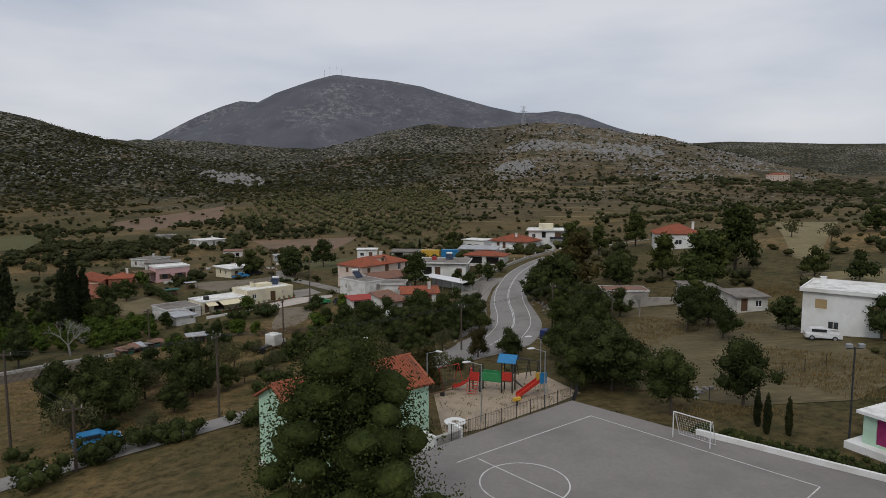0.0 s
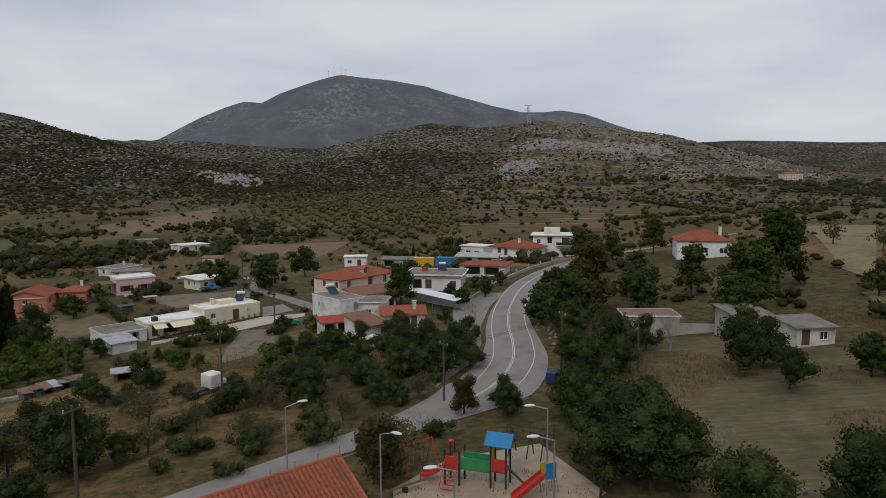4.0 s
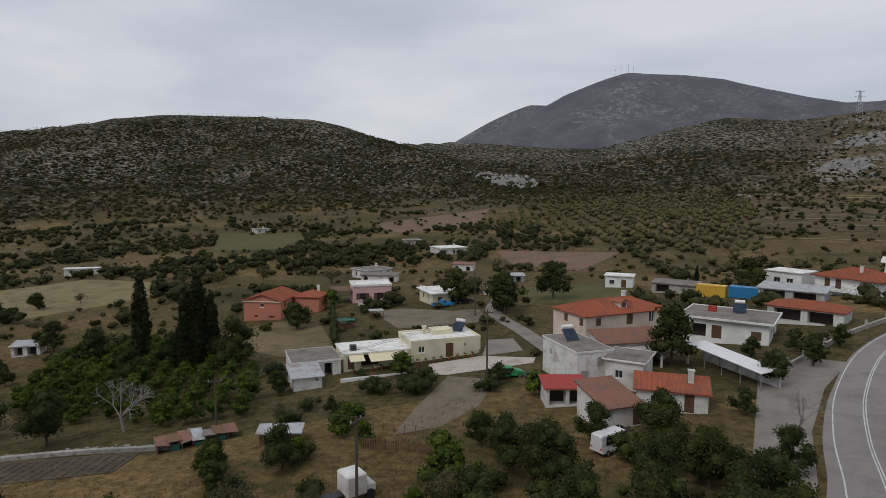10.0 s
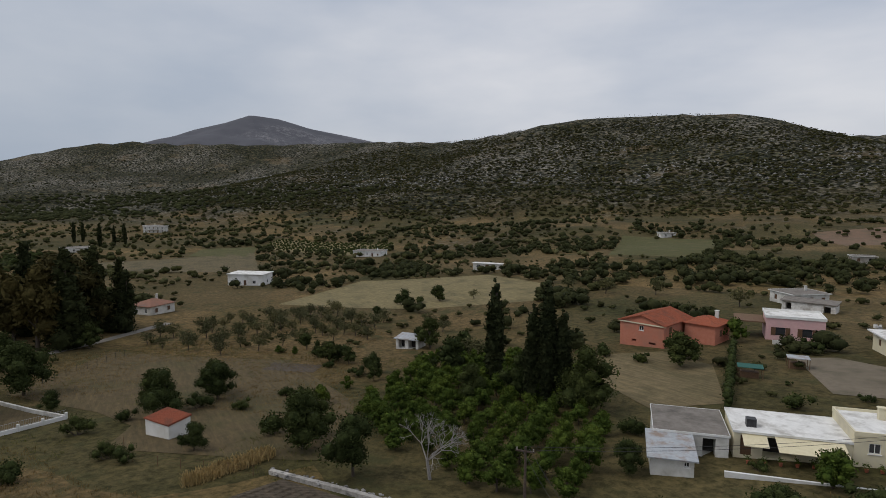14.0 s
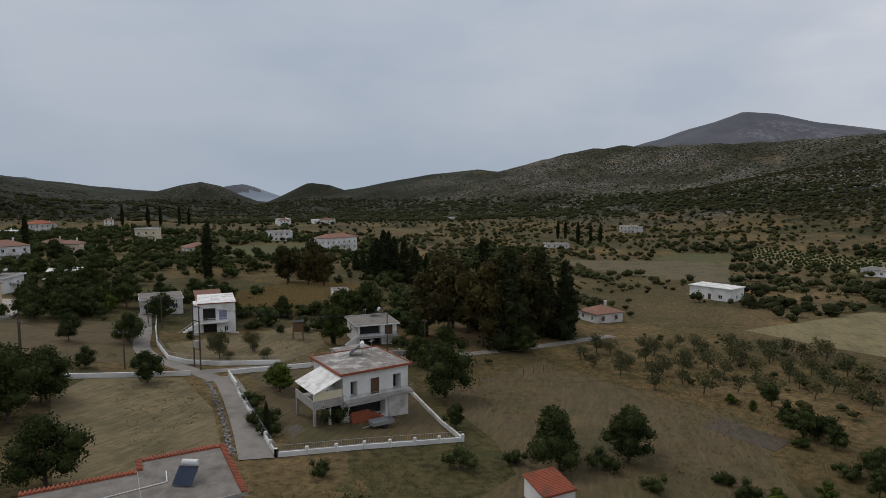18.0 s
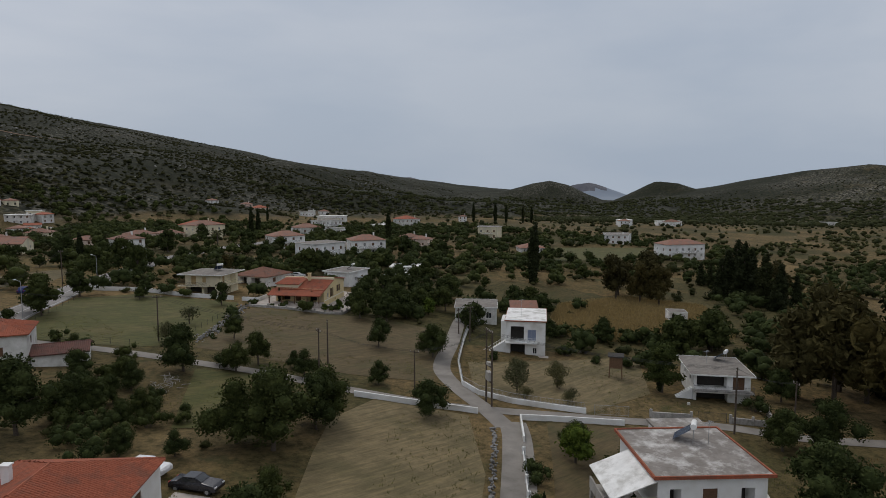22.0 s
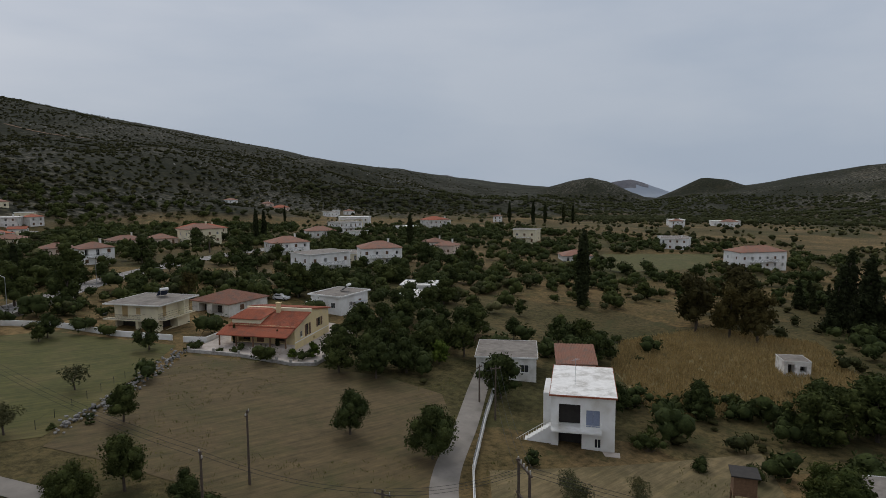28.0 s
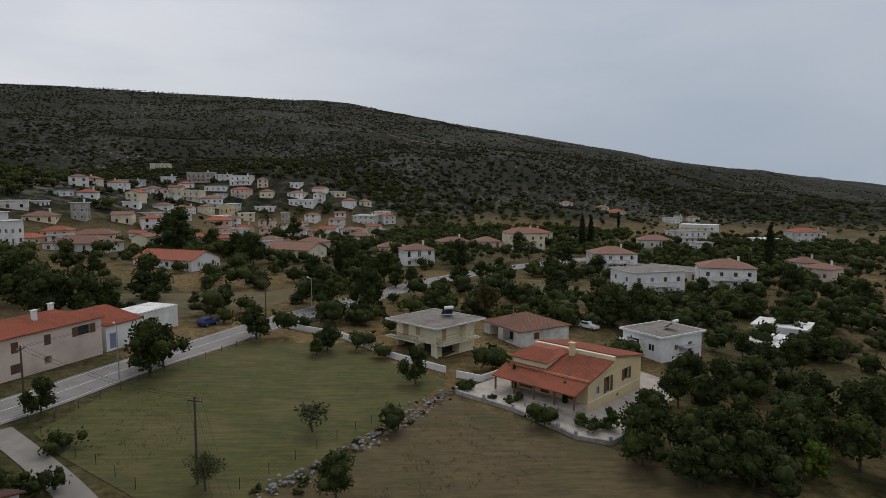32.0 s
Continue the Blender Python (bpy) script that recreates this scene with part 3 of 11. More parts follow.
def ground_at(x, y):
    return float(height(np.array([x]), np.array([y]))[0])

# ---- ground ----


def mesh_object(name, verts, faces, material, parent=None):
    me = bpy.data.meshes.new(name)
    me.from_pydata([tuple(v) for v in verts], [], faces)
    me.materials.append(material)
    me.update()
    ob = new(name, me)
    if parent:
        ob.parent = parent
    return ob


def polar_sheet():
    """One sheet from under the camera to the horizon, finer near the village."""
    cx, cy = -60.0, 40.0
    rings = list(np.arange(4, 280, 4.0)) + list(280 * (3300 / 280) ** (np.arange(0, 131) / 130)) + list(np.arange(3350, 4860, 50.0))
    turns = 720
    a = np.arange(turns) * 2 * np.pi / turns
    r = np.array(rings)
    x = cx + np.outer(r, np.cos(a))
    y = cy + np.outer(r, np.sin(a))
    z = height(x, y)
    rough = np.clip((z - 10) / 60, 0, 1) * np.clip(1.2 - np.hypot(x, y) / 2600, 0.15, 1)
    z = z + rough * (1.0 * ripple(x, y, 19) + 1.8 * ripple(x + 50, y, 47))
    verts = np.stack([x, y, z], -1).reshape(-1, 3)
    nr = len(r)
    i, j = np.meshgrid(np.arange(nr - 1), np.arange(turns), indexing="ij")
    k = (j + 1) % turns
    quads = np.stack([i * turns + j, (i + 1) * turns + j, (i + 1) * turns + k, i * turns + k], -1).reshape(-1, 4)
    verts = np.concatenate([verts, [[cx, cy, ground_at(cx, cy)]]])
    fan = [(len(verts) - 1, q, (q + 1) % turns) for q in range(turns)]
    ob = mesh_object("ground", verts.tolist(), quads.tolist() + fan, M["ground"])
    wild = np.clip((height(x, y) - near_ground(x, y)) / (15 + 40 * np.clip((y - 100) / 300, 0, 1)), 0, 1)
    plain = np.clip((np.hypot(x + 60, y - 50) - 600) / 500, 0, 1) * np.clip((300 - y) / 250, 0, 1)
    bare = bare_land(x, y)
    wild = (np.maximum(wild, 0.55 * plain) * (1 - 0.8 * bare)).reshape(-1)
    dry = ob.data.attributes.new("bareland", "FLOAT", "POINT")
    dry.data.foreach_set("value", np.append((bare * np.clip((height(x, y) - near_ground(x, y)) / 6, 0, 1)).reshape(-1), 0.0).astype(np.float32))
    mask = ob.data.attributes.new("scrubland", "FLOAT", "POINT")
    mask.data.foreach_set("value", np.append(wild, 0.0).astype(np.float32))
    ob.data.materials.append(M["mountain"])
    ob.data.materials.append(M["sea"])
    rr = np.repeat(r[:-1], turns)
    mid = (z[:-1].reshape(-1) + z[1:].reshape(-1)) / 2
    # beyond 2450 m: haze-tinted rock, and sea where the land lies low
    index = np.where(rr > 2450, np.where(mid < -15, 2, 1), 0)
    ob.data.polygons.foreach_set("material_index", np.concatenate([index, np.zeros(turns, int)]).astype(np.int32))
    ob.data.polygons.foreach_set("use_smooth", np.ones(len(ob.data.polygons), bool))
    return tagged(ob, "rolling valley floor with dry grass, scrub hills and far mountains", "ground", kind="structure")


polar_sheet()


PLOTS = []


def drape(name, outline, material, lift=0.05, cell=4.0, label="", category="field", kind="structure"):
    """A thin sheet with the given outline, laid over the ground."""
    PLOTS.append(list(outline))
    bm = bmesh.new()
    vs = [bm.verts.new((x, y, 0)) for x, y in outline]
    bm.faces.new(vs)
    xs, ys = [q[0] for q in outline], [q[1] for q in outline]
    for axis, lo, hi in ((0, min(xs), max(xs)), (1, min(ys), max(ys))):
        q = lo + cell
        while q < hi:
            co = (q, 0, 0) if axis == 0 else (0, q, 0)
            no = (1, 0, 0) if axis == 0 else (0, 1, 0)
            bmesh.ops.bisect_plane(bm, geom=bm.verts[:] + bm.edges[:] + bm.faces[:], plane_co=co, plane_no=no)
            q += cell
    bmesh.ops.triangulate(bm, faces=bm.faces[:])
    z = height(np.array([v.co.x for v in bm.verts]), np.array([v.co.y for v in bm.verts]))
    for v, h in zip(bm.verts, z):
        v.co.z = h + lift
    bmesh.ops.recalc_face_normals(bm, faces=bm.faces[:])
    if bm.faces and sum(f.normal.z for f in bm.faces) < 0:
        bmesh.ops.reverse_faces(bm, faces=bm.faces[:])
    me = bpy.data.meshes.new(name)
    bm.to_mesh(me)
    bm.free()
    me.materials.append(material)
    return tagged(new(name, me), label or name.replace("_", " "), category, kind=kind)


def smooth_line(pts, step=2.0):
    """A Catmull-Rom curve through points in plan, sampled every step metres."""
    p = [np.array(q, float) for q in pts]
    p = [2 * p[0] - p[1]] + p + [2 * p[-1] - p[-2]]
    out = []
    for a, b, c, d in zip(p, p[1:], p[2:], p[3:]):
        n_ = max(2, int(np.linalg.norm(c - b) / step))
        for s in np.arange(n_) / n_:
            out.append(0.5 * (2 * b + (c - a) * s + (2 * a - 5 * b + 4 * c - d) * s * s + (3 * b - a - 3 * c + d) * s ** 3))
    return np.array(out + [p[-2]])


def strip(name, line, width, material, lift=0.06, shift=0.0, dashes=None, parent=None, label="", category="road"):
    """A band along a line in plan, level across; shift moves it sideways; dashes: (on, off) metres."""
    line = np.asarray(line)
    t = np.gradient(line, axis=0)
    t /= np.linalg.norm(t, axis=1)[:, None] + 1e-9
    nrm = np.stack([-t[:, 1], t[:, 0]], 1)
    w = np.broadcast_to(np.asarray(width, float), (len(line),))
    cols = [-0.5, -0.25, 0, 0.25, 0.5] if np.max(w) > 1 else [-0.5, 0.5]
    pts = [line + nrm * (shift + w[:, None] * c) for c in cols]
    zs = [height(q[:, 0], q[:, 1]) + lift for q in pts]
    verts, faces = [], []
    k = len(cols)
    for i in range(len(line)):
        for q, z in zip(pts, zs):
            verts.append((q[i, 0], q[i, 1], z[i]))
    run = np.concatenate([[0], np.cumsum(np.linalg.norm(np.diff(line, axis=0), axis=1))])
    for i in range(len(line) - 1):
        if dashes and run[i] % sum(dashes) > dashes[0]:
            continue
        for c in range(k - 1):
            faces.append((i * k + c, i * k + c + 1, (i + 1) * k + c + 1, (i + 1) * k + c))
    ob = mesh_object(name, verts, [f[::-1] for f in faces], material, parent)
    if sum(q.normal.z for q in ob.data.polygons) < 0:
        ob.data.flip_normals()
    if not parent:
        tagged(ob, label or name.replace("_", " "), category, kind="structure")
    return ob


MAIN_ROAD = smooth_line([(-64, 22), (-38, 45), (-22, 58.5), (-12.5, 67.4), (-7, 72.5), (-1, 77.8), (7, 87), (11, 98), (12.3, 109), (12.8, 121), (14.6, 135), (19.2, 152), (27.3, 167), (41, 183), (64, 203), (102, 240)])
ROAD_WIDE = np.interp(MAIN_ROAD[:, 1], [20, 70, 78, 87, 98, 110, 122, 136, 250], [3.6, 3.6, 5.5, 11.0, 9.2, 7.8, 7.2, 6.3, 6.0])
road = strip("road", MAIN_ROAD, ROAD_WIDE, M["asphalt"], 0.08, label="winding grey asphalt road with worn white lines")
LINED = MAIN_ROAD[MAIN_ROAD[:, 1] > 84]
for side in (-0.11, 0.11):
    strip("road_marking", LINED, 0.11, M["paint"], 0.11, side, parent=road)
for side in (-2.75, 2.75):
    strip("road_marking", LINED, 0.12, M["paint"], 0.11, side, parent=road)

SOUTH_ROAD = smooth_line([(-60, -22), (-72, -43), (-79.5, -55), (-86, -67), (-94, -79), (-104, -94.5), (-121, -116), (-142, -142), (-168, -167), (-200, -190), (-240, -212)])
road2 = strip("road", SOUTH_ROAD, 6.8, M["asphalt"], 0.08, label="straight grey asphalt village road with a white centre line")
strip("road_marking", SOUTH_ROAD, 0.14, M["paint"], 0.11, 0, parent=road2)
strip("road_marking", SOUTH_ROAD, 0.12, M["paint"], 0.11, 2.8, parent=road2)
strip("road_marking", SOUTH_ROAD, 0.12, M["paint"], 0.11, -2.8, parent=road2)

NEAR_LANE = smooth_line([(-93.3, 49.9), (-99.4, 45.5), (-105.4, 41.0), (-114, 34.2), (-120, 29.2), (-123.6, 25.6)])
strip("lane", NEAR_LANE, 3.7, M["lane"], 0.085, label="straight pale concrete lane beside a white garden wall", category="lane")
LANE = smooth_line([(-121.4, 26.4), (-124.6, 20), (-127, 14), (-131.5, 5), (-137, -1), (-148, -9.5), (-159, -18.5), (-166, -24)])
strip("lane", LANE, 3.0, M["lane"], 0.07, label="narrow pale concrete lane between garden walls", category="lane")
CROSS_LANE = smooth_line([(-79, -46), (-86.7, -37.5), (-92, -31), (-97, -24), (-102, -16.5), (-107, -9), (-113, 3), (-120, 15), (-126, 22), (-131.5, 28), (-138, 35.5), (-146, 44), (-150.5, 53), (-160, 64.5), (-168, 73), (-185, 88)])
strip("lane", CROSS_LANE, 2.7, M["lane"], 0.075, label="narrow pale lane crossing the fields", category="lane")

# ---- building kit ----


def part(name, bm, material, parent, label=""):
    """Links a bmesh as one mesh object under a thing or a part."""
    me = bpy.data.meshes.new(name)
    bm.to_mesh(me)
    bm.free()
    me.materials.append(material)
    ob = new(name, me)
    ob.parent = parent
    if label:
        ob["label"] = label
    return ob


def thing(name, x, y, rz=0.0, label="", category="", group="", z=None, sink=0.0):
    ob = new(name)
    ob.matrix_basis = pose(x, y, (ground_at(x, y) if z is None else z) - sink, 0, 0, rz)
    return tagged(ob, label, category, group)


def box(bm, x0, x1, y0, y1, z0, z1, bevel=0.0):
    v = [bm.verts.new(c) for c in ((x0, y0, z0), (x1, y0, z0), (x1, y1, z0), (x0, y1, z0), (x0, y0, z1), (x1, y0, z1), (x1, y1, z1), (x0, y1, z1))]
    fs = [bm.faces.new([v[i] for i in q]) for q in ((3, 2, 1, 0), (4, 5, 6, 7), (0, 1, 5, 4), (1, 2, 6, 5), (2, 3, 7, 6), (3, 0, 4, 7))]
    if bevel:
        es = list({e for f in fs for e in f.edges})
        bmesh.ops.bevel(bm, geom=es, offset=bevel, segments=1, affect="EDGES")
    return bm


def new_box(*a, bevel=0.0):
    return box(bmesh.new(), *a, bevel=bevel)


def rod(bm, a, b, r0, r1=None, sides=6):
    """A tapered rod from a to b."""
    a, b = Vector(a), Vector(b)
    r1 = r0 if r1 is None else r1
    q = (b - a).to_track_quat("Z", "Y").to_matrix()
    rings = []
    for c, r in ((a, r0), (b, r1)):
        rings.append([bm.verts.new(c + q @ Vector((r * math.cos(2 * math.pi * k / sides), r * math.sin(2 * math.pi * k / sides), 0))) for k in range(sides)])
    for k in range(sides):
        bm.faces.new((rings[0][k], rings[0][(k + 1) % sides], rings[1][(k + 1) % sides], rings[1][k]))
    bm.faces.new(rings[0][::-1])
    bm.faces.new(rings[1])
    return bm


def side_point(side, w, d, u, dep, z):
    if side == "f":
        return (-w / 2 + u, -d / 2 + dep, z)
    if side == "r":
        return (w / 2 - dep, -d / 2 + u, z)
    if side == "b":
        return (w / 2 - u, d / 2 - dep, z)
    return (-w / 2 + dep, d / 2 - u, z)


def side_box(bm, side, w, d, u0, u1, dep0, dep1, z0, z1):
    a, b = side_point(side, w, d, u0, dep0, z0), side_point(side, w, d, u1, dep1, z1)
    return box(bm, min(a[0], b[0]), max(a[0], b[0]), min(a[1], b[1]), max(a[1], b[1]), z0, z1)


def walls_mesh(w, d, h, openings, sink):
    """Four outer walls with true openings and their reveals."""
    bm = bmesh.new()
    for side in "frbl":
        length = w if side in "fb" else d
        ops = openings.get(side, ())
        us = sorted({0.0, length, *(o[0] for o in ops), *(o[0] + o[2] for o in ops)})
        zs = sorted({-sink, h, *(o[1] for o in ops), *(o[1] + o[3] for o in ops)})
        for u0, u1 in zip(us, us[1:]):
            for z0, z1 in zip(zs, zs[1:]):
                uc, zc = (u0 + u1) / 2, (z0 + z1) / 2
                if any(o[0] < uc < o[0] + o[2] and o[1] < zc < o[1] + o[3] for o in ops):
                    continue
                bm.faces.new([bm.verts.new(side_point(side, w, d, *c)) for c in ((u0, 0, z0), (u1, 0, z0), (u1, 0, z1), (u0, 0, z1))])
        for o in ops:
            u0, z0, u1, z1 = o[0], o[1], o[0] + o[2], o[1] + o[3]
            dep = 1.6 if o[4] == "void" else 0.2
            ring = [(u0, z0), (u1, z0), (u1, z1), (u0, z1)]
            for (ua, za), (ub, zb) in zip(ring, ring[1:] + ring[:1]):
                bm.faces.new([bm.verts.new(side_point(side, w, d, *c)) for c in ((ua, 0, za), (ua, dep, za), (ub, dep, zb), (ub, 0, zb))])
    t = 0.1
    bm.faces.new([bm.verts.new((x, y, h)) for x, y in ((-w / 2 + t, -d / 2 + t), (w / 2 - t, -d / 2 + t), (w / 2 - t, d / 2 - t), (-w / 2 + t, d / 2 - t))])
    return bm


PLANES = []
TILED = []


def roof_plane(bm, pts, thick=0.14, ribs=True):
    """A sloping roof slab over pts (eave edge first), with ribs of barrel tile running up it."""
    pts = [Vector(p) for p in pts]
    PLANES.append(pts)
    low = [bm.verts.new(p - Vector((0, 0, thick))) for p in pts]
    top = [bm.verts.new(p) for p in pts]
    bm.faces.new(top)
    bm.faces.new(low[::-1])
    for k in range(len(pts)):
        j = (k + 1) % len(pts)
        bm.faces.new((low[k], low[j], top[j], top[k]))
    if not ribs:
        return
    u = (pts[1] - pts[0]).normalized()
    nrm = (pts[1] - pts[0]).cross(pts[-1] - pts[0]).normalized()
    if nrm.z < 0:
        nrm = -nrm
    v = nrm.cross(u)
    flat2 = [((p - pts[0]).dot(u), (p - pts[0]).dot(v)) for p in pts]
    lo, hi = min(q[0] for q in flat2), max(q[0] for q in flat2)
    cols = []
    s = lo
    while s < hi:
        cols += [(s, 0.0), (s + 0.10, 0.0), (s + 0.14, 0.06), (s + 0.22, 0.06)]
        s += 0.26
    cols = [(min(max(q, lo + 0.002), hi - 0.002), e) for q, e in cols] + [(hi - 0.002, 0.0)]
    last = None
    for s, e in cols:
        cuts = [b + (e2 - b) * (s - a) / (c - a) for (a, b), (c, e2) in zip(flat2, flat2[1:] + flat2[:1]) if (a - s) * (c - s) < 0]
        if len(cuts) < 2:
            continue
        pair = [bm.verts.new(pts[0] + u * s + v * q + nrm * (e + 0.012)) for q in (min(cuts) - 0.05, max(cuts))]
        if last:
            bm.faces.new((last[0], pair[0], pair[1], last[1]))
        last = pair


def hip_roof(w, d, h, pitch=0.42, over=0.45, gable=False, ribs=True):
    bm = bmesh.new()
    PLANES.clear()
    W, D = w / 2 + over, d / 2 + over
    z0 = h - over * pitch * 0.4
    if w >= d:
        rise, run = D * pitch, 0 if gable else D
        a, b = (-W + run, 0, z0 + rise), (W - run, 0, z0 + rise)
        roof_plane(bm, [(-W, -D, z0), (W, -D, z0), b, a], ribs=ribs)
        roof_plane(bm, [(W, D, z0), (-W, D, z0), a, b], ribs=ribs)
        if not gable:
            roof_plane(bm, [(W, -D, z0), (W, D, z0), b], ribs=ribs)
            roof_plane(bm, [(-W, D, z0), (-W, -D, z0), a], ribs=ribs)
    else:
        rise, run = W * pitch, 0 if gable else W
        a, b = (0, -D + run, z0 + rise), (0, D - run, z0 + rise)
        roof_plane(bm, [(W, -D, z0), (W, D, z0), b, a], ribs=ribs)
        roof_plane(bm, [(-W, D, z0), (-W, -D, z0), a, b], ribs=ribs)
        if not gable:
            roof_plane(bm, [(-W, -D, z0), (W, -D, z0), a], ribs=ribs)
            roof_plane(bm, [(W, D, z0), (-W, D, z0), b], ribs=ribs)
    rod(bm, a, b, 0.11)
    return bm, rise


def house(x, y, rz, w, d, h, wall="white", roof="flat", roof_mat=None, openings=None, label="", shutters="shutter", trim="white", over=0.35, pitch=0.42, chimney=None, sink=1.2, z=None, name="house", ribs=True, parapet=0.0, group=""):
    """A house: walls with openings, windows, doors, roof; local x runs along the front, y away from it."""
    home = thing(name, x, y, rz, label, "house" if name == "house" else name.replace("_", " "), group, z=z)
    ops = openings or {}
    wobj = part("wall", walls_mesh(w, d, h, ops, sink), M[wall], home)
    rise = 0.0
    if roof == "flat":
        bm = new_box(-w / 2 - over, w / 2 + over, -d / 2 - over, d / 2 + over, h, h + 0.16, bevel=0.02)
        ro = part("roof", bm, M[roof_mat or "roofgrey"], home)
        if parapet:
            pb = bmesh.new()
            W, D, t = w / 2 + over, d / 2 + over, 0.16
            box(pb, -W, W, -D, -D + t, h + 0.16, h + 0.16 + parapet)
            box(pb, -W, W, D - t, D, h + 0.16, h + 0.16 + parapet)
            box(pb, -W, -W + t, -D + t, D - t, h + 0.16, h + 0.16 + parapet)
            box(pb, W - t, W, -D + t, D - t, h + 0.16, h + 0.16 + parapet)
            part("parapet", pb, M[trim], home)
        fb = bmesh.new()
        W, D = w / 2 + over + 0.004, d / 2 + over + 0.004
        for q in ((-W, W, -D, -D + 0.05), (-W, W, D - 0.05, D), (-W, -W + 0.05, -D, D), (W - 0.05, W, -D, D)):
            box(fb, *q, h - 0.02, h + 0.2)
        part("fascia", fb, M[trim], home)
    elif roof == "shed":
        bm = bmesh.new()
        W, D = w / 2 + over, d / 2 + over
        roof_plane(bm, [(-W, -D, h), (W, -D, h), (W, D, h + pitch * d), (-W, D, h + pitch * d)], ribs=ribs)
        part("roof", bm, M[roof_mat or "tile"], home)
        bm = bmesh.new()
        q = [bm.verts.new(c) for c in ((-w / 2, -d / 2, h), (w / 2, -d / 2, h), (w / 2, d / 2, h), (-w / 2, d / 2, h), (w / 2, d / 2, h + pitch * d - 0.15), (-w / 2, d / 2, h + pitch * d - 0.15))]
        for f in ((1, 2, 4), (0, 5, 3), (2, 3, 5, 4)):
            bm.faces.new([q[i] for i in f])
        part("upper_wall", bm, M[wall], home)
    elif roof != "none":
        bm, rise = hip_roof(w, d, h, pitch, over, roof == "gable", ribs)
        part("roof", bm, M[roof_mat or "tile"], home)
        if roof == "gable":
            for s in (-1, 1):
                bm = bmesh.new()
                if w >= d:
                    bm.faces.new([bm.verts.new(c) for c in ((s * w / 2, -d / 2, h), (s * w / 2, d / 2, h), (s * w / 2, 0, h + d / 2 * pitch))])
                else:
                    bm.faces.new([bm.verts.new(c) for c in ((-w / 2, s * d / 2, h), (w / 2, s * d / 2, h), (0, s * d / 2, h + w / 2 * pitch))])
                part("gable", bm, M[wall], home)
    for side, lst in ops.items():
        for o in lst:
            u, z0, ow, oh, kind = o[:5]
            if kind == "void":
                # dark sheet set deep in the hole, in place of real shade inside
                part("opening", side_box(bmesh.new(), side, w, d, u, u + ow, 1.58, 1.64, z0, z0 + oh), M["dark"], home)
            elif kind == "win":
                fr = bmesh.new()
                for q in ((u, u + 0.07, z0, z0 + oh), (u + ow - 0.07, u + ow, z0, z0 + oh), (u + 0.07, u + ow - 0.07, z0, z0 + 0.07), (u + 0.07, u + ow - 0.07, z0 + oh - 0.07, z0 + oh), (u + ow / 2 - 0.03, u + ow / 2 + 0.03, z0 + 0.07, z0 + oh - 0.07)):
                    side_box(fr, side, w, d, q[0], q[1], 0.08, 0.14, q[2], q[3])
                wi = part("window", fr, M["white"], home)
                part("pane", side_box(bmesh.new(), side, w, d, u, u + ow, 0.145, 0.165, z0, z0 + oh), M["glass"], wi)
                part("sill", side_box(bmesh.new(), side, w, d, u - 0.08, u + ow + 0.08, -0.07, 0.02, z0 - 0.07, z0), M["white"], wi)
            elif kind in ("shut", "door"):
                sh = bmesh.new()
                n_ = 2 if ow > 0.8 else 1
                for k in range(n_):
                    a, b = u + ow * k / n_ + 0.01, u + ow * (k + 1) / n_ - 0.01
                    side_box(sh, side, w, d, a, b, 0.07, 0.12, z0 + 0.01, z0 + oh - 0.01)
                    zz = z0 + 0.12
                    while zz < z0 + oh - 0.12:
                        side_box(sh, side, w, d, a + 0.06, b - 0.06, 0.05, 0.075, zz, zz + 0.05)
                        zz += 0.14
                part("door" if kind == "door" else "shutter", sh, M[o[5] if len(o) > 5 else shutters], home)
            elif kind == "open":
                part("pane", side_box(bmesh.new(), side, w, d, u, u + ow, 0.16, 0.18, z0, z0 + oh), M["glass"], home)
                for a in (u - ow * 0.48, u + ow):
                    part("shutter", side_box(bmesh.new(), side, w, d, a, a + ow * 0.48, -0.06, -0.01, z0, z0 + oh), M[o[5] if len(o) > 5 else shutters], home)
    if chimney:
        for cx, cy in chimney:
            cb = new_box(cx - 0.3, cx + 0.3, cy - 0.25, cy + 0.25, h - 0.3, h + rise * 0.6 + 1.3, bevel=0.02)
            box(cb, cx - 0.38, cx + 0.38, cy - 0.33, cy + 0.33, h + rise * 0.6 + 1.3, h + rise * 0.6 + 1.4)
            part("chimney", cb, M[wall if wall in ("white", "cream", "oldwhite") else "white"], home)
    return home


def on(home, x, y, z):
    """A place in the house's own frame, in the world."""
    return home.matrix_basis @ Vector((x, y, z))


def add_part(home, name, material, *boxes, label=""):
    bm = bmesh.new()
    for b in boxes:
        box(bm, *b)
    return part(name, bm, M[material], home, label)


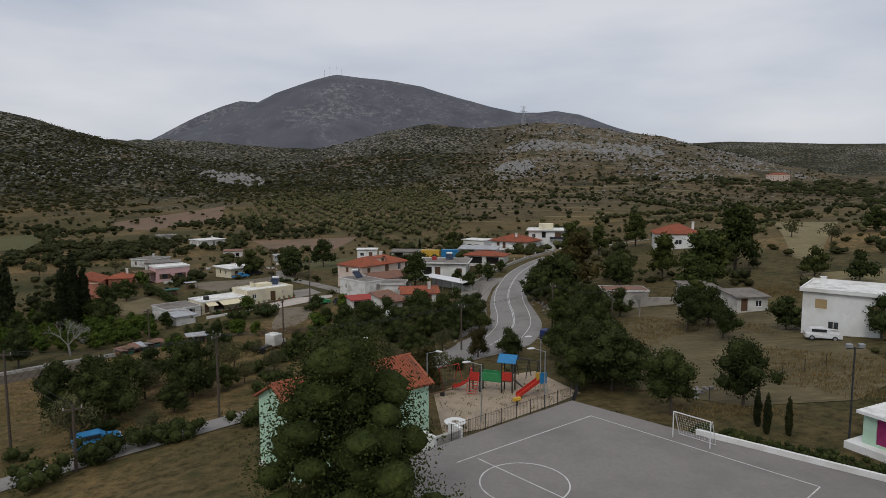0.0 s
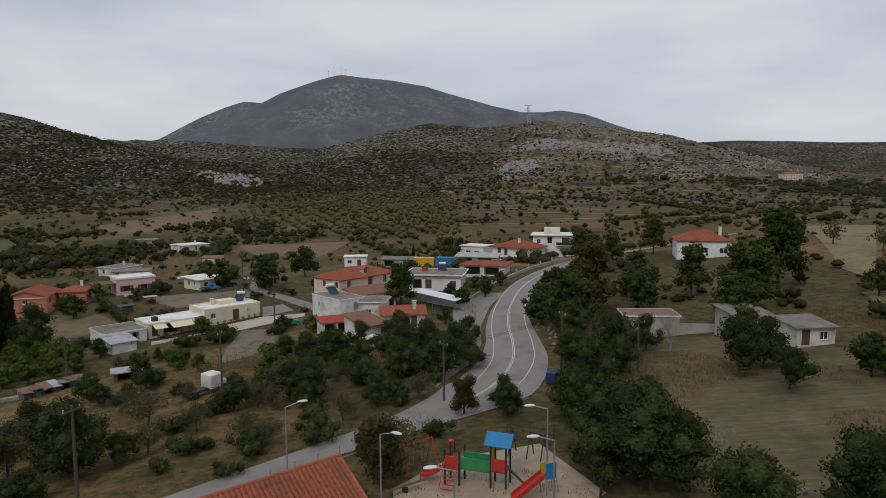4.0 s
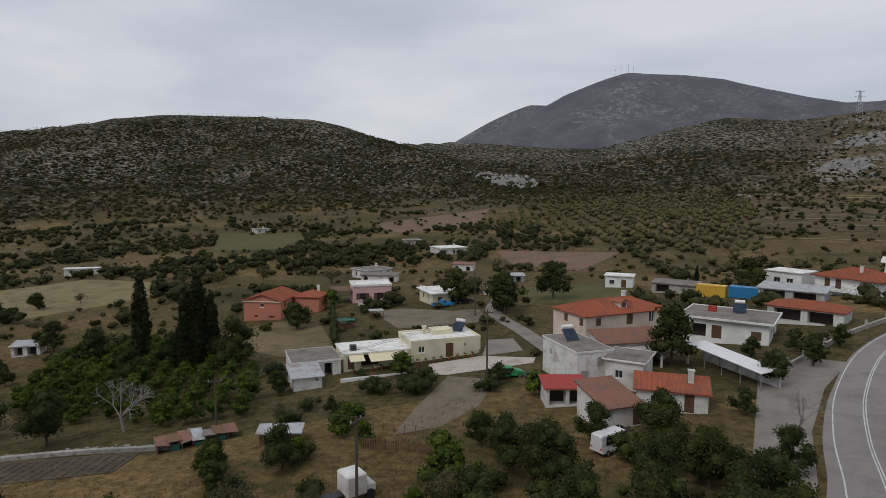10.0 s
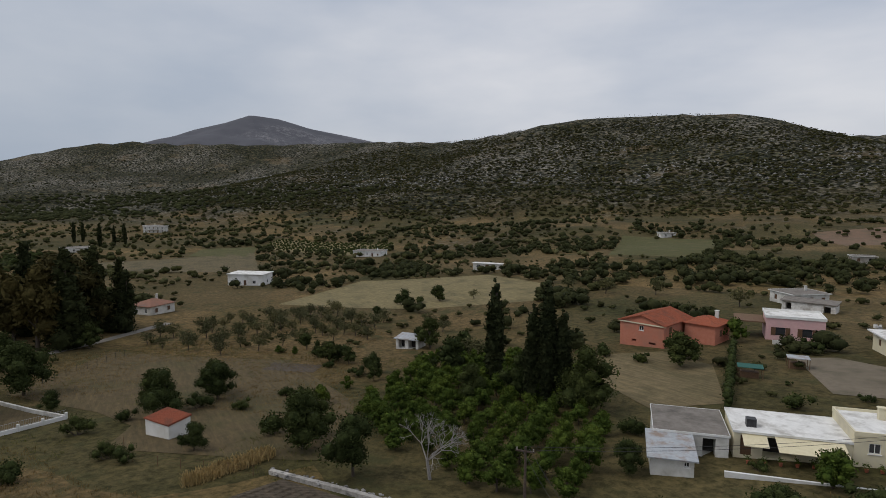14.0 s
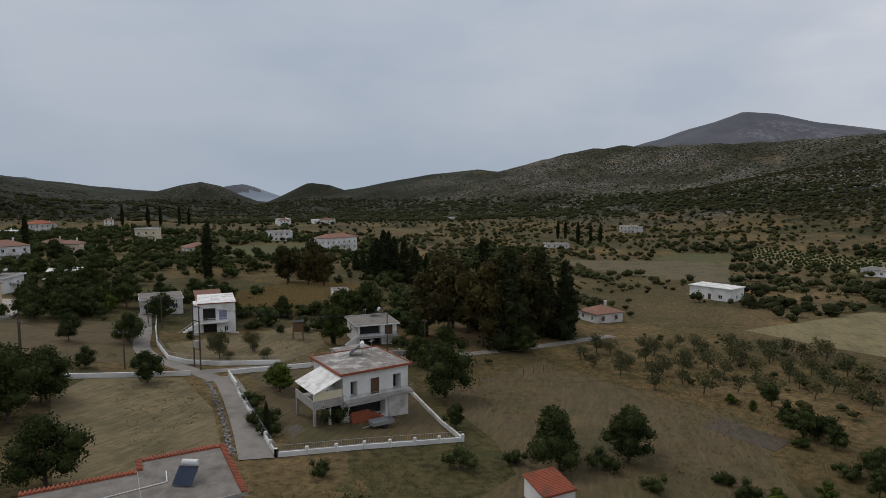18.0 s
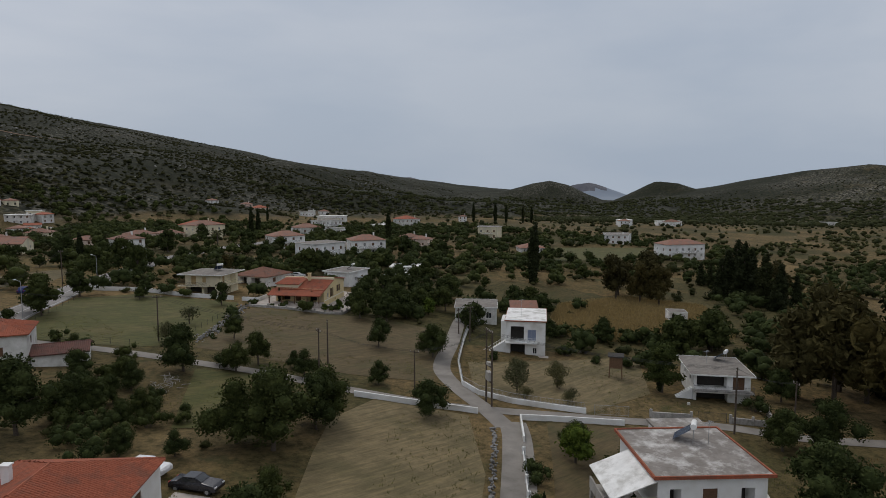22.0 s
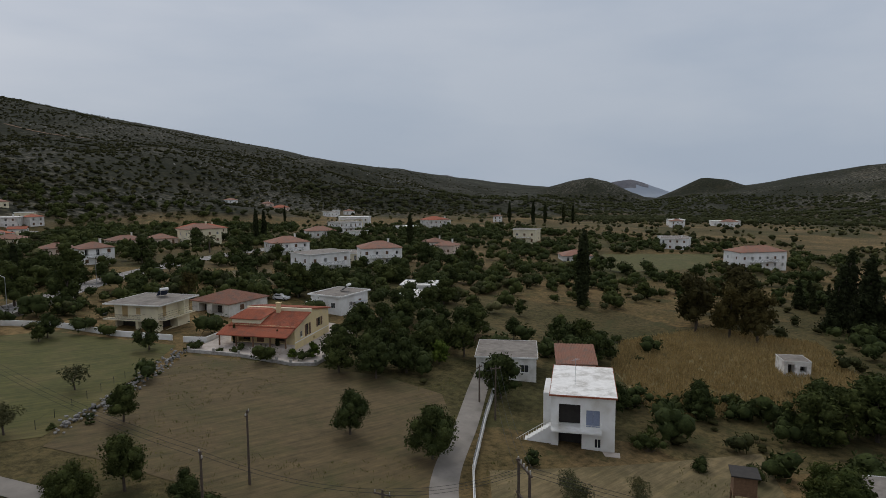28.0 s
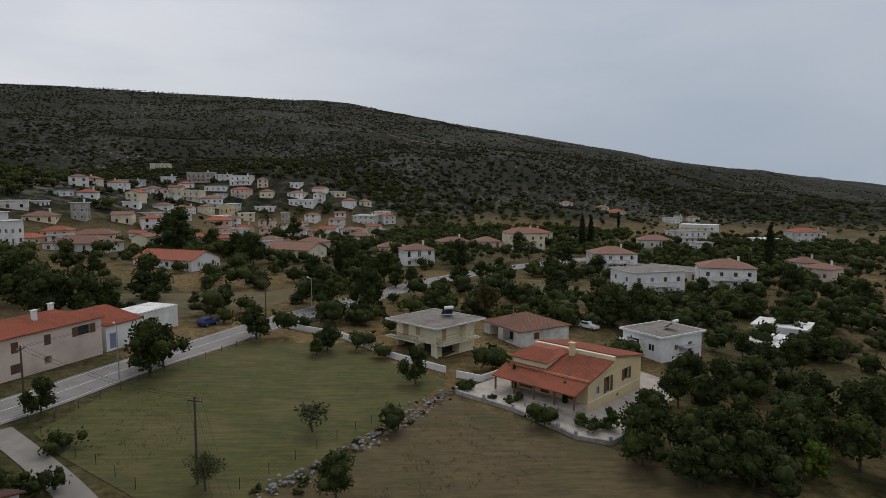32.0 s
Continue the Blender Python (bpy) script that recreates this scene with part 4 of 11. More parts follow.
def balcony(home, x0, x1, y0, y1, z, rail="darkmetal", slab="white", solid=False):
    """A slab with a railing on its open sides."""
    b = add_part(home, "balcony", slab, (x0, x1, y0, y1, z - 0.18, z))
    bm = bmesh.new()
    if solid:
        box(bm, x0, x1, y0, y0 + 0.1, z, z + 0.95)
        box(bm, x0, x0 + 0.1, y0 + 0.1, y1, z, z + 0.95)
        box(bm, x1 - 0.1, x1, y0 + 0.1, y1, z, z + 0.95)
    else:
        for zz in (0.12, 0.95):
            box(bm, x0, x1, y0, y0 + 0.04, z + zz - 0.03, z + zz)
            box(bm, x0, x0 + 0.04, y0, y1, z + zz - 0.03, z + zz)
            box(bm, x1 - 0.04, x1, y0, y1, z + zz - 0.03, z + zz)
        k = x0
        while k < x1:
            box(bm, k, k + 0.022, y0 + 0.01, y0 + 0.03, z, z + 0.94)
            k += 0.16
    part("railing", bm, M[rail], b)
    return b


def flight(x0, run, y0, y1, top, drop, low, n_):
    """An outside stair as one solid with a stepped profile."""
    prof = [(x0, low)]
    for s in range(n_):
        prof += [(x0 + s * run, top - s * drop), (x0 + (s + 1) * run, top - s * drop)]
    prof.append((x0 + n_ * run, low))
    bm = bmesh.new()
    a = [bm.verts.new((x, y0, z)) for x, z in prof]
    b = [bm.verts.new((x, y1, z)) for x, z in prof]
    bm.faces.new(a)
    bm.faces.new(b[::-1])
    for q in range(len(a)):
        j = (q + 1) % len(a)
        bm.faces.new((a[j], a[q], b[q], b[j]))
    bmesh.ops.recalc_face_normals(bm, faces=bm.faces[:])
    return bm


def solar_heater(at, rz, scale=1.0, label="solar water heater with tank and blue panel on a roof"):
    ob = new("solar_water_heater")
    ob.matrix_basis = Matrix.Translation(at) @ pose(0, 0, 0, 0, 0, rz) @ Matrix.Scale(scale, 4)
    tagged(ob, label, "water heater", "roof water heaters")
    bm = bmesh.new()
    q = [bm.verts.new(c) for c in ((-0.95, -1.1, 0.15), (0.95, -1.1, 0.15), (0.95, 0.5, 1.35), (-0.95, 0.5, 1.35))]
    f = bm.faces.new(q)
    bmesh.ops.solidify(bm, geom=[f], thickness=0.09)
    part("panel", bm, M["solar"], ob)
    part("tank", rod(bmesh.new(), (-0.75, 0.75, 1.6), (0.75, 0.75, 1.6), 0.29, sides=14), M["white"], ob)
    for sx in (-0.7, 0.7):
        part("leg", rod(bmesh.new(), (sx, 0.75, 0), (sx, 0.75, 1.35), 0.03), M["metal"], ob)
        part("leg", rod(bmesh.new(), (sx, -1.05, 0), (sx, -1.05, 0.2), 0.03), M["metal"], ob)
    return ob


def aerial(at, tall=2.2):
    ob = new("roof_aerial")
    ob.matrix_basis = Matrix.Translation(at)
    tagged(ob, "thin metal television aerial standing on a roof", "aerial", "roof aerials")
    part("mast", rod(bmesh.new(), (0, 0, 0), (0, 0, tall), 0.025), M["metal"], ob)
    bm = rod(bmesh.new(), (-0.7, 0, tall - 0.15), (0.7, 0, tall - 0.15), 0.015)
    for k in range(6):
        rod(bm, (-0.6 + k * 0.24, -0.3, tall - 0.15), (-0.6 + k * 0.24, 0.3, tall - 0.15), 0.012)
    part("boom", bm, M["metal"], ob)


# ---- houses round the main road ----
g = house(-7.7, 48.4, 129.9, 5.9, 12.0, 5.4, "mint", "gable", "tile", {"l": [(3.0, 2.0, 1.2, 1.1, "shut")], "r": [(1.6, 2.0, 1.2, 1.1, "win"), (7.0, 2.0, 1.2, 1.1, "win")], "f": [(4.0, 1.0, 1.1, 2.1, "door")]}, "mint green hall with a red tiled roof beside the court", z=-2.4, pitch=0.517, sink=1.5, ribs=False)
TILED.append((g, PLANES[:], (4, 30)))
add_part(g, "plinth", "white", (-3.05, 3.05, -6.1, 6.1, -1.4, 0.3))

k = house(33.9, 42.4, -64, 5.2, 6.0, 2.3, "mint", "flat", "roofwhite", {"l": [(0.8, 0.3, 2.2, 2.0, "door", "magenta")], "f": [(0.9, 0.3, 1.7, 2.0, "door", "magenta")]}, "small mint green kiosk with a magenta door", z=0.4, name="kiosk")
add_part(k, "plinth", "white", (-3.4, 3.2, -3.8, 3.6, -0.8, 0.12))

house(53.5, 79.4, -39, 11.5, 9.5, 5.0, "white", "flat", "roofwhite", {"f": [(1.4, 2.9, 1.3, 1.2, "shut"), (7.4, 2.6, 1.3, 1.3, "shut"), (2.9, 0.4, 1.2, 1.0, "win"), (8.6, 0.1, 1.1, 1.9, "door")], "l": [(3, 2.8, 1.2, 1.3, "shut")]}, "tall white house with a flat roof and ochre shutters", shutters="ochreshutter", chimney=[(-4.2, 0)], parapet=0.3)
house(46.6, 96.0, 8, 5.0, 4.5, 2.4, "oldwhite", "shed", "roofgrey", {"f": [(0.6, 0.2, 1.1, 1.9, "door"), (3.0, 0.8, 1.1, 1.0, "win")]}, "low whitewashed shed with a grey sheet roof", name="shed", pitch=0.12, ribs=False)
house(41.6, 101.0, 8, 5.0, 5.0, 3.2, "greywall", "shed", "roofgrey", {}, "grey rendered outhouse with a sloping sheet roof", name="shed", pitch=0.14, ribs=False)
sh = house(31.1, 107.1, -4, 7.4, 4.7, 2.9, "greywall", "flat", "oldtile", {}, "plain grey stone shed with loose tiles on its roof", name="shed", over=0.15)
add_part(sh, "side_wall", "greywall", (3.7, 10.5, -2.2, -1.8, -1.0, 1.9))
house(61.6, 165.4, -14, 11.4, 10.0, 3.8, "white", "hip", "tile", {"f": [(1.2, 0.4, 1.4, 2.0, "shut"), (5, 1.0, 1.6, 1.2, "win"), (9, 1.0, 1.6, 1.2, "win")], "l": [(3, 1, 1.4, 1.2, "win")]}, "white bungalow with a red hipped tile roof among pines", chimney=[(4.2, 1.0)])
m7 = house(37.7, 223.0, -11, 13.6, 11.5, 6.5, "white", "flat", "roofwhite", {"f": [(1.2, 3.9, 1.2, 1.4, "win"), (4.5, 3.9, 1.4, 2.1, "void"), (9.0, 3.7, 2.2, 2.2, "shut"), (12.2, 0.6, 1.8, 2.2, "void"), (2.0, 0.8, 1.4, 1.2, "win")]}, "modern white two storey house with flat roofs and a balcony", over=0.8, z=-3.7, sink=3.0)
add_part(m7, "roof_room", "cream", (-3.5, 1.5, -2, 2.5, 6.76, 8.6))
balcony(m7, 0.5, 6.7, -7.1, -5.75, 3.5, solid=True)
m8 = house(25.1, 216.5, -37, 13.5, 10.0, 6.2, "white", "hip", "tile", {"f": [(2.2, 3.6, 1.2, 2.1, "shut"), (4.6, 3.6, 1.2, 2.1, "shut"), (9.5, 3.6, 2.6, 2.1, "void"), (1.5, 0.5, 2.6, 2.0, "void"), (9.6, 0.5, 1.4, 2.0, "door")], "l": [(3, 3.8, 1.2, 1.4, "shut")]}, "white two storey house with a red tiled roof and outside stair", pitch=0.34, chimney=[(1.5, -2.0)], over=0.8, z=-6.5, sink=2.5)
balcony(m8, -6.7, 6.7, -6.8, -5.0, 3.3)
st = flight(4.5, 0.3, -8.0, -6.8, 3.3, 0.235, 0, 14)
part("outside_stair", st, M["white"], m8)
add_part(m8, "canopy", "white", (-8.5, -2.0, -8.4, -5.0, 2.3, 2.42))
house(12.5, 226.0, -30, 8.5, 7.0, 4.6, "white", "flat", "roofwhite", {"f": [(2, 2.0, 1.6, 1.2, "win"), (5, 2.0, 1.6, 1.2, "win")]}, "low white annexe with a flat white roof")
h9 = house(-17.6, 158.4, 50, 16.5, 8.6, 4.9, "rose", "hip", "tile", {"f": [(2.0, 3.2, 1.0, 1.2, "shut"), (8.0, 2.9, 1.3, 1.9, "shut"), (12.6, 2.9, 1.1, 1.9, "win"), (15.2, 2.9, 1.1, 1.9, "win")], "l": [(3, 3.2, 1.0, 1.2, "shut"), (7, 3.2, 1.0, 1.2, "shut")]}, "large rose plastered house with a red hipped tile roof and dormer", chimney=[(3.5, 1.0)], pitch=0.36)
dm = new_box(-0.7, 0.7, -3.2, -1.0, 5.2, 6.5)
dmo = part("dormer", dm, M["rose"], h9)
part("dormer_window", new_box(-0.4, 0.4, -3.26, -3.19, 5.5, 6.3), M["shutter"], dmo)
bm = bmesh.new()
roof_plane(bm, [(0.95, -3.5, 6.4), (0.95, -1.2, 6.4), (0, -1.2, 6.85), (0, -3.5, 6.85)], 0.1, False)
roof_plane(bm, [(-0.95, -1.2, 6.4), (-0.95, -3.5, 6.4), (0, -3.5, 6.85), (0, -1.2, 6.85)], 0.1, False)
part("dormer_roof", bm, M["tile"], dmo)
h10 = house(-17.7, 135.8, 43, 5.2, 9.4, 4.5, "peeling", "flat", "roofgrey", {"f": [(2.9, 2.5, 1.1, 1.3, "shut"), (0.6, 0.3, 1.0, 1.9, "door")], "l": [(2, 2.6, 0.7, 0.8, "shut")], "r": [(2, 2.4, 1.1, 1.3, "win")]}, "old whitewashed two storey house with peeling plaster", over=0.1, shutters="greywall")
solar_heater(on(h10, -0.3, 1.5, 4.66), 43)
aerial(on(h10, 1.5, 3.0, 4.66))
h11 = house(-12.6, 145.2, 38, 9.5, 4.6, 3.1, "oldwhite", "shed", "oldtile", {"f": [(0.8, 0.2, 3.0, 2.2, "void"), (5.2, 0.2, 3.4, 2.2, "void")]}, "low old house with a weathered tile roof and dark veranda", pitch=0.2)
add_part(h11, "veranda_roof", "concrete", (-2.0, 6.2, -5.8, -2.35, 2.45, 2.6))
for px_ in (-1.8, 2.0, 6.0):
    add_part(h11, "veranda_post", "white", (px_ - 0.12, px_ + 0.12, -5.7, -5.46, -0.8, 2.45))
sr = house(-16.7, 125.4, 26, 4.8, 3.9, 2.3, "oldwhite", "shed", "brightroof", {"f": [(0.4, 0.2, 1.9, 1.8, "void"), (2.7, 0.2, 1.9, 1.8, "void")]}, "small shed with a bright red sheet roof", name="shed", pitch=0.08, ribs=False, over=0.3)
house(-5.0, 127.4, 8, 7.4, 5.8, 2.5, "oldwhite", "gable", "tile", {"f": [(1.5, 0.8, 1.0, 1.0, "win"), (5, 0.2, 1.0, 2.0, "door")]}, "low house with a red tiled gable roof behind fig trees", chimney=[(2.0, -1.2)], pitch=0.32)
house(-10.6, 134.0, -4, 4.6, 5.6, 3.6, "oldwhite", "flat", "roofgrey", {"f": [(1.2, 1.4, 1.0, 1.0, "win")]}, "small whitewashed outhouse with a grey flat roof", name="shed")
house(-10.6, 120.6, 45, 4.2, 5.6, 2.5, "oldwhite", "shed", "oldtile", {"f": [(3.2, 0.3, 1.0, 1.7, "door")]}, "small outhouse with a patched tile roof", name="shed", pitch=0.22)
h14 = house(0.4, 160.5, -8, 12.0, 9.5, 3.4, "white", "flat", "roofgrey", {"f": [(1.2, 0.3, 2.2, 2.2, "void"), (4.2, 0.5, 1.4, 2.0, "shut"), (9.6, 0.9, 1.4, 1.3, "shut")], "r": [(2.0, 0.9, 1.4, 1.3, "shut"), (5.4, 0.3, 2.0, 2.1, "void")]}, "white bungalow with a flat grey roof and dark shutters", over=0.7, parapet=0.12)
solar_heater(on(h14, 1.0, 2.0, 3.56), 0)
add_part(h14, "roof_tank", "brightroof", (-3.4, -2.2, 0.5, 1.4, 3.56, 4.4))
house(12.0, 172.0, -18, 11.0, 6.0, 2.6, "oldwhite", "hip", "tile", {"f": [(1.0, 0.2, 4.0, 2.0, "void"), (6.0, 0.2, 3.6, 2.0, "void")]}, "low open shelter with a red tile roof", name="shelter", pitch=0.28)
cp = thing("carport", 0.8, 140.2, -52, "long low carport with a pale metal roof beside a wall", "carport")
bm = bmesh.new()
roof_plane(bm, [(-7.2, -1.3, 2.3), (7.2, -1.3, 2.3), (7.2, 1.3, 2.65), (-7.2, 1.3, 2.65)], 0.08, False)
part("roof", bm, M["whitecar"], cp)
for k in range(5):
    add_part(cp, "post", "metal", (-7 + k * 3.5, -6.9 + k * 3.5, -1.2, -1.1, -0.4, 2.3), (-7 + k * 3.5, -6.9 + k * 3.5, 1.1, 1.2, -0.4, 2.6))
add_part(cp, "back_wall", "oldwhite", (-7.2, 7.2, 1.25, 1.4, -0.6, 2.2))

# container yard behind
for x, y, rz, w, d, h, m_, lab in ((-4.0, 203, -10, 6.0, 2.5, 2.6, "yellow", "yellow shipping container in a scrap yard"), (2.6, 201.5, -12, 6.0, 2.5, 2.4, "blue", "blue shipping container in a scrap yard")):
    c = thing("shipping_container", x, y, rz, lab, "container", "yard containers")
    part("body", new_box(-w / 2, w / 2, -d / 2, d / 2, 0, h), M[m_], c)
    for q in range(14):
        u = -w / 2 + 0.25 + q * (w - 0.4) / 14
        part("rib", new_box(u, u + 0.16, -d / 2 - 0.05, -d / 2, 0.15, h - 0.15), M[m_], c)
    add_part(c, "door", m_, (w / 2, w / 2 + 0.06, -d / 2 + 0.1, -0.03, 0.1, h - 0.1), (w / 2, w / 2 + 0.06, 0.03, d / 2 - 0.1, 0.1, h - 0.1))
house(11.5, 199.5, -14, 12.0, 6.0, 2.4, "tin", "shed", "tin", {"f": [(1, 0.1, 4, 1.9, "void"), (6.5, 0.1, 4, 1.9, "void")]}, "makeshift sheet metal shed in a scrap yard", name="shed", pitch=0.1, ribs=False)
house(-12.0, 209.5, -8, 10.0, 5.0, 2.3, "greywall", "shed", "roofgrey", {"f": [(1, 0.1, 3, 1.8, "void")]}, "long low grey shed in a scrap yard", name="shed", pitch=0.08, ribs=False)
house(-26.5, 219, 4, 6.8, 5.0, 3.0, "white", "flat", "roofwhite", {"f": [(1, 0.9, 1.3, 1.1, "win"), (4, 0.2, 1.2, 2.0, "door")]}, "small white cabin with a flat roof", name="cabin")

# ---- the long cream house and its neighbours ----
lr = house(-41.4, 142.6, 45, 11.4, 7.0, 2.8, "cream", "flat", "roofwhite", {"f": [(1.2, 1.2, 1.0, 1.0, "win"), (5.6, 0.2, 1.3, 2.2, "shut"), (8.6, 1.6, 0.4, 0.7, "win")], "r": [(3, 1.2, 1.0, 1.0, "win")]}, "long cream bungalow with a white flat roof and potted plants", over=0.05, parapet=0.25, trim="cream", chimney=[(-2.0, 1.5)])
add_part(lr, "roof_room", "cream", (-1.0, 2.4, 0.0, 2.6, 2.96, 3.7))
solar_heater(on(lr, 4.0, 1.5, 2.96), 0)
ll = house(-49.0, 134.9, 45, 10.2, 6.6, 2.45, "cream", "flat", "roofwhite", {"f": [(2.6, 0.2, 3.0, 2.0, "void"), (0.6, 0.2, 1.0, 2.0, "door")]}, "low cream house wing with a cream awning", over=0.1)
bm = bmesh.new()
roof_plane(bm, [(-1.5, -5.6, 1.75), (4.4, -5.6, 1.75), (4.4, -3.3, 2.4), (-1.5, -3.3, 2.4)], 0.05, False)
part("awning", bm, M["awning"], ll)
bm = bmesh.new()
roof_plane(bm, [(-4.4, -5.0, 1.8), (-2.2, -5.0, 1.8), (-2.2, -3.3, 2.35), (-4.4, -3.3, 2.35)], 0.05, False)
part("awning", bm, M["awning"], ll)
add_part(ll, "roof_tank", "darkmetal", (-3.8, -2.9, -2.0, -1.1, 2.61, 3.4))
add_part(ll, "flower_wall", "white", (-6.5, 7.5, -8.6, -8.35, -0.8, 0.55))
oa = house(-55.4, 128.4, 46, 7.0, 7.4, 2.4, "oldwhite", "flat", "roofgrey", {"f": [(4.6, 0.2, 1.2, 1.9, "void")]}, "old whitewashed farm annexe with a patched concrete roof", over=0.1)
house(-52.2, 122.4, 46, 3.8, 5.6, 1.9, "oldwhite", "shed", "tin", {"f": [(2.9, 1.1, 0.5, 0.5, "win")]}, "small whitewashed store with a pale sheet roof", name="shed", pitch=0.06, ribs=False)
h18 = house(-62.8, 187.6, 47, 7.4, 9.2, 2.75, "cream", "flat", "roofwhite", {"f": [(4.4, 0.3, 2.2, 2.0, "void"), (1.2, 0.9, 1.1, 1.1, "shut")], "l": [(2.4, 0.9, 0.9, 1.1, "shut"), (5.6, 0.9, 0.9, 1.1, "win")]}, "pale cream bungalow with a broad white flat roof", over=0.7)
add_part(h18, "veranda_post", "white", (3.9, 4.05, -5.2, -5.05, -0.4, 2.75))
h19 = house(-82.4, 187.5, 39.4, 9.5, 7.4, 4.0, "pink", "flat", "roofwhite", {"f": [(1.6, 0.8, 1.6, 1.5, "open", "shutter"), (5.9, 0.8, 1.6, 1.5, "open", "shutter")], "r": [(3, 1, 1.2, 1.2, "shut")]}, "pink bungalow with brown shutters and a white parapet", over=0.15, parapet=0.3)
add_part(h19, "veranda_roof", "wood", (-10.0, -4.9, -3.5, 3.5, 2.9, 3.1))
for yy in (-3.3, 3.2):
    add_part(h19, "veranda_post", "wood", (-9.8, -9.65, yy, yy + 0.15, -0.5, 2.9))
add_part(h19, "garden_wall", "white", (-4.0, 5.5, -8.0, -7.85, -0.5, 0.8))
h20 = house(-95.2, 165.8, 17, 8.6, 11.0, 4.4, "salmon", "gable", "tile", {"f": [(3.8, 2.9, 0.9, 0.9, "win"), (2.4, 0.7, 0.9, 0.4, "void"), (5.8, 0.6, 1.3, 0.4, "void")], "r": [(2, 2.6, 1.2, 1.2, "shut")], "l": [(3, 2.6, 1.2, 1.2, "shut")]}, "salmon coloured house with a red tiled gable roof", pitch=0.32, shutters="shutter")
add_part(h20, "gable_trim", "cream", (-4.7, 4.7, -5.75, -5.62, 4.1, 4.3))
house(-89.2, 172.6, 17, 5.6, 6.6, 3.7, "salmon", "hip", "tile", {"r": [(2, 1.4, 1.2, 1.2, "shut")]}, "lower salmon wing with a red hipped roof", chimney=[(1.2, 1.2)], pitch=0.36)
house(-92.2, 80.9, 30, 4.6, 3.0, 2.1, "white", "shed", "tile", {}, "tiny white hut with a red tile roof in a field", name="hut", pitch=0.12, over=0.12)

# farm sheds and scattered houses across the valley
hh_ = thing("hen_house", -49.6, 101.0, 57, "ramshackle row of hen houses in boards and sheet metal", "hen house")
rh = random.Random(12)
for k in range(7):
    u = -4.1 + k * 1.15
    t1, t2 = rh.uniform(0.7, 1.1), rh.uniform(0.85, 1.3)
    bm = bmesh.new()
    roof_plane(bm, [(u - 0.1, -1.1 + rh.uniform(-0.3, 0.3), t1), (u + 1.22, -1.1, t1 + rh.uniform(-0.2, 0.2)), (u + 1.22, 1.0, t2), (u - 0.1, 1.0 + rh.uniform(0, 0.4), t2 + rh.uniform(-0.15, 0.15))], 0.04, False)
    part("roof_sheet", bm, M[rh.choice(["tin", "roofgrey", "oldtile", "wood"])], hh_)
    part("back_board", new_box(u, u + 1.1, 0.85, 0.9, -0.4, t2 - 0.12), M[rh.choice(["wood", "greywall", "oldwhite"])], hh_)
    part("side_board", new_box(u, u + 0.05, -0.9, 0.84, -0.4, min(t1, t2) - 0.15), M["wood"], hh_)
    part("post", rod(bmesh.new(), (u + 0.1, -0.95, -0.4), (u + 0.1, -0.95, t1 - 0.05), 0.05), M["pole"], hh_)
    if k % 2:
        part("wire_door", new_box(u + 0.2, u + 1.0, -0.98, -0.95, -0.2, t1 - 0.35), M["tarp"], hh_)
house(-41.0, 104.0, 30, 4.0, 1.8, 1.4, "wood", "shed", "tin", {"f": [(0.5, 0.1, 2.0, 1.0, "void")]}, "low board shed with sheet metal roof", name="shed", pitch=0.08, ribs=False)
house(-124.5, 128.5, 40, 5.0, 3.5, 2.1, "oldwhite", "shed", "tin", {"f": [(0.6, 0.1, 1.4, 1.7, "void"), (2.8, 0.1, 1.6, 1.7, "void")]}, "small field shed with a tin roof among olives", name="shed", pitch=0.1, ribs=False)
for x, y, rz, w, d, hh, wall_, rf, rm, lab in (
    (-264, 123.5, 54, 14.5, 9, 4.4, "white", "flat", "roofwhite", "white villa with a flat roof and terrace among olives"),
    (-229, 212, 40, 12, 3.0, 2.6, "oldwhite", "flat", "roofwhite", "long white caravan like cabin beside a field"),
):
    house(x, y, rz, w, d, hh, wall_, rf, rm, {"f": [(w * 0.15, 0.9, 1.3, 1.2, "win"), (w * 0.45, 0.2, 1.1, 2.0, "door"), (w * 0.7, 0.9, 1.3, 1.2, "win")], "r": [(d * 0.4, 0.9, 1.2, 1.2, "win")]}, lab, over=0.4, ribs=False)

house(-213.5, 7.0, 128, 4.4, 4.6, 2.7, "peeling", "flat", "roofgrey", {"f": [(0.6, 0.4, 1.1, 1.9, "void"), (2.6, 0.9, 1.1, 1.1, "void")]}, "roofless grey ruin standing among dark trees", name="ruin", over=0.05)
# ruined sheds and scrap behind the pink house
for x, y, rz, w, d, hh, wl2, rm, lab in (
    (-98.0, 218.0, 20, 11.0, 4.0, 2.2, "peeling", "roofgrey", "long low ruined shed with a patched roof"),
    (-84.0, 250.0, 10, 7.0, 4.0, 2.4, "peeling", "oldtile", "ruined stone shed with a broken tile roof"),
    (-58.0, 226.0, 30, 6.0, 3.5, 2.0, "tin", "tin", "low sheet metal hut in a scrap yard"),
):
    house(x, y, rz, w, d, hh, wl2, "shed", rm, {"f": [(0.8, 0.1, 1.2, 1.6, "void"), (w - 2.4, 0.1, 1.4, 1.5, "void")]}, lab, name="shed", pitch=0.1, ribs=False)
rj = random.Random(41)
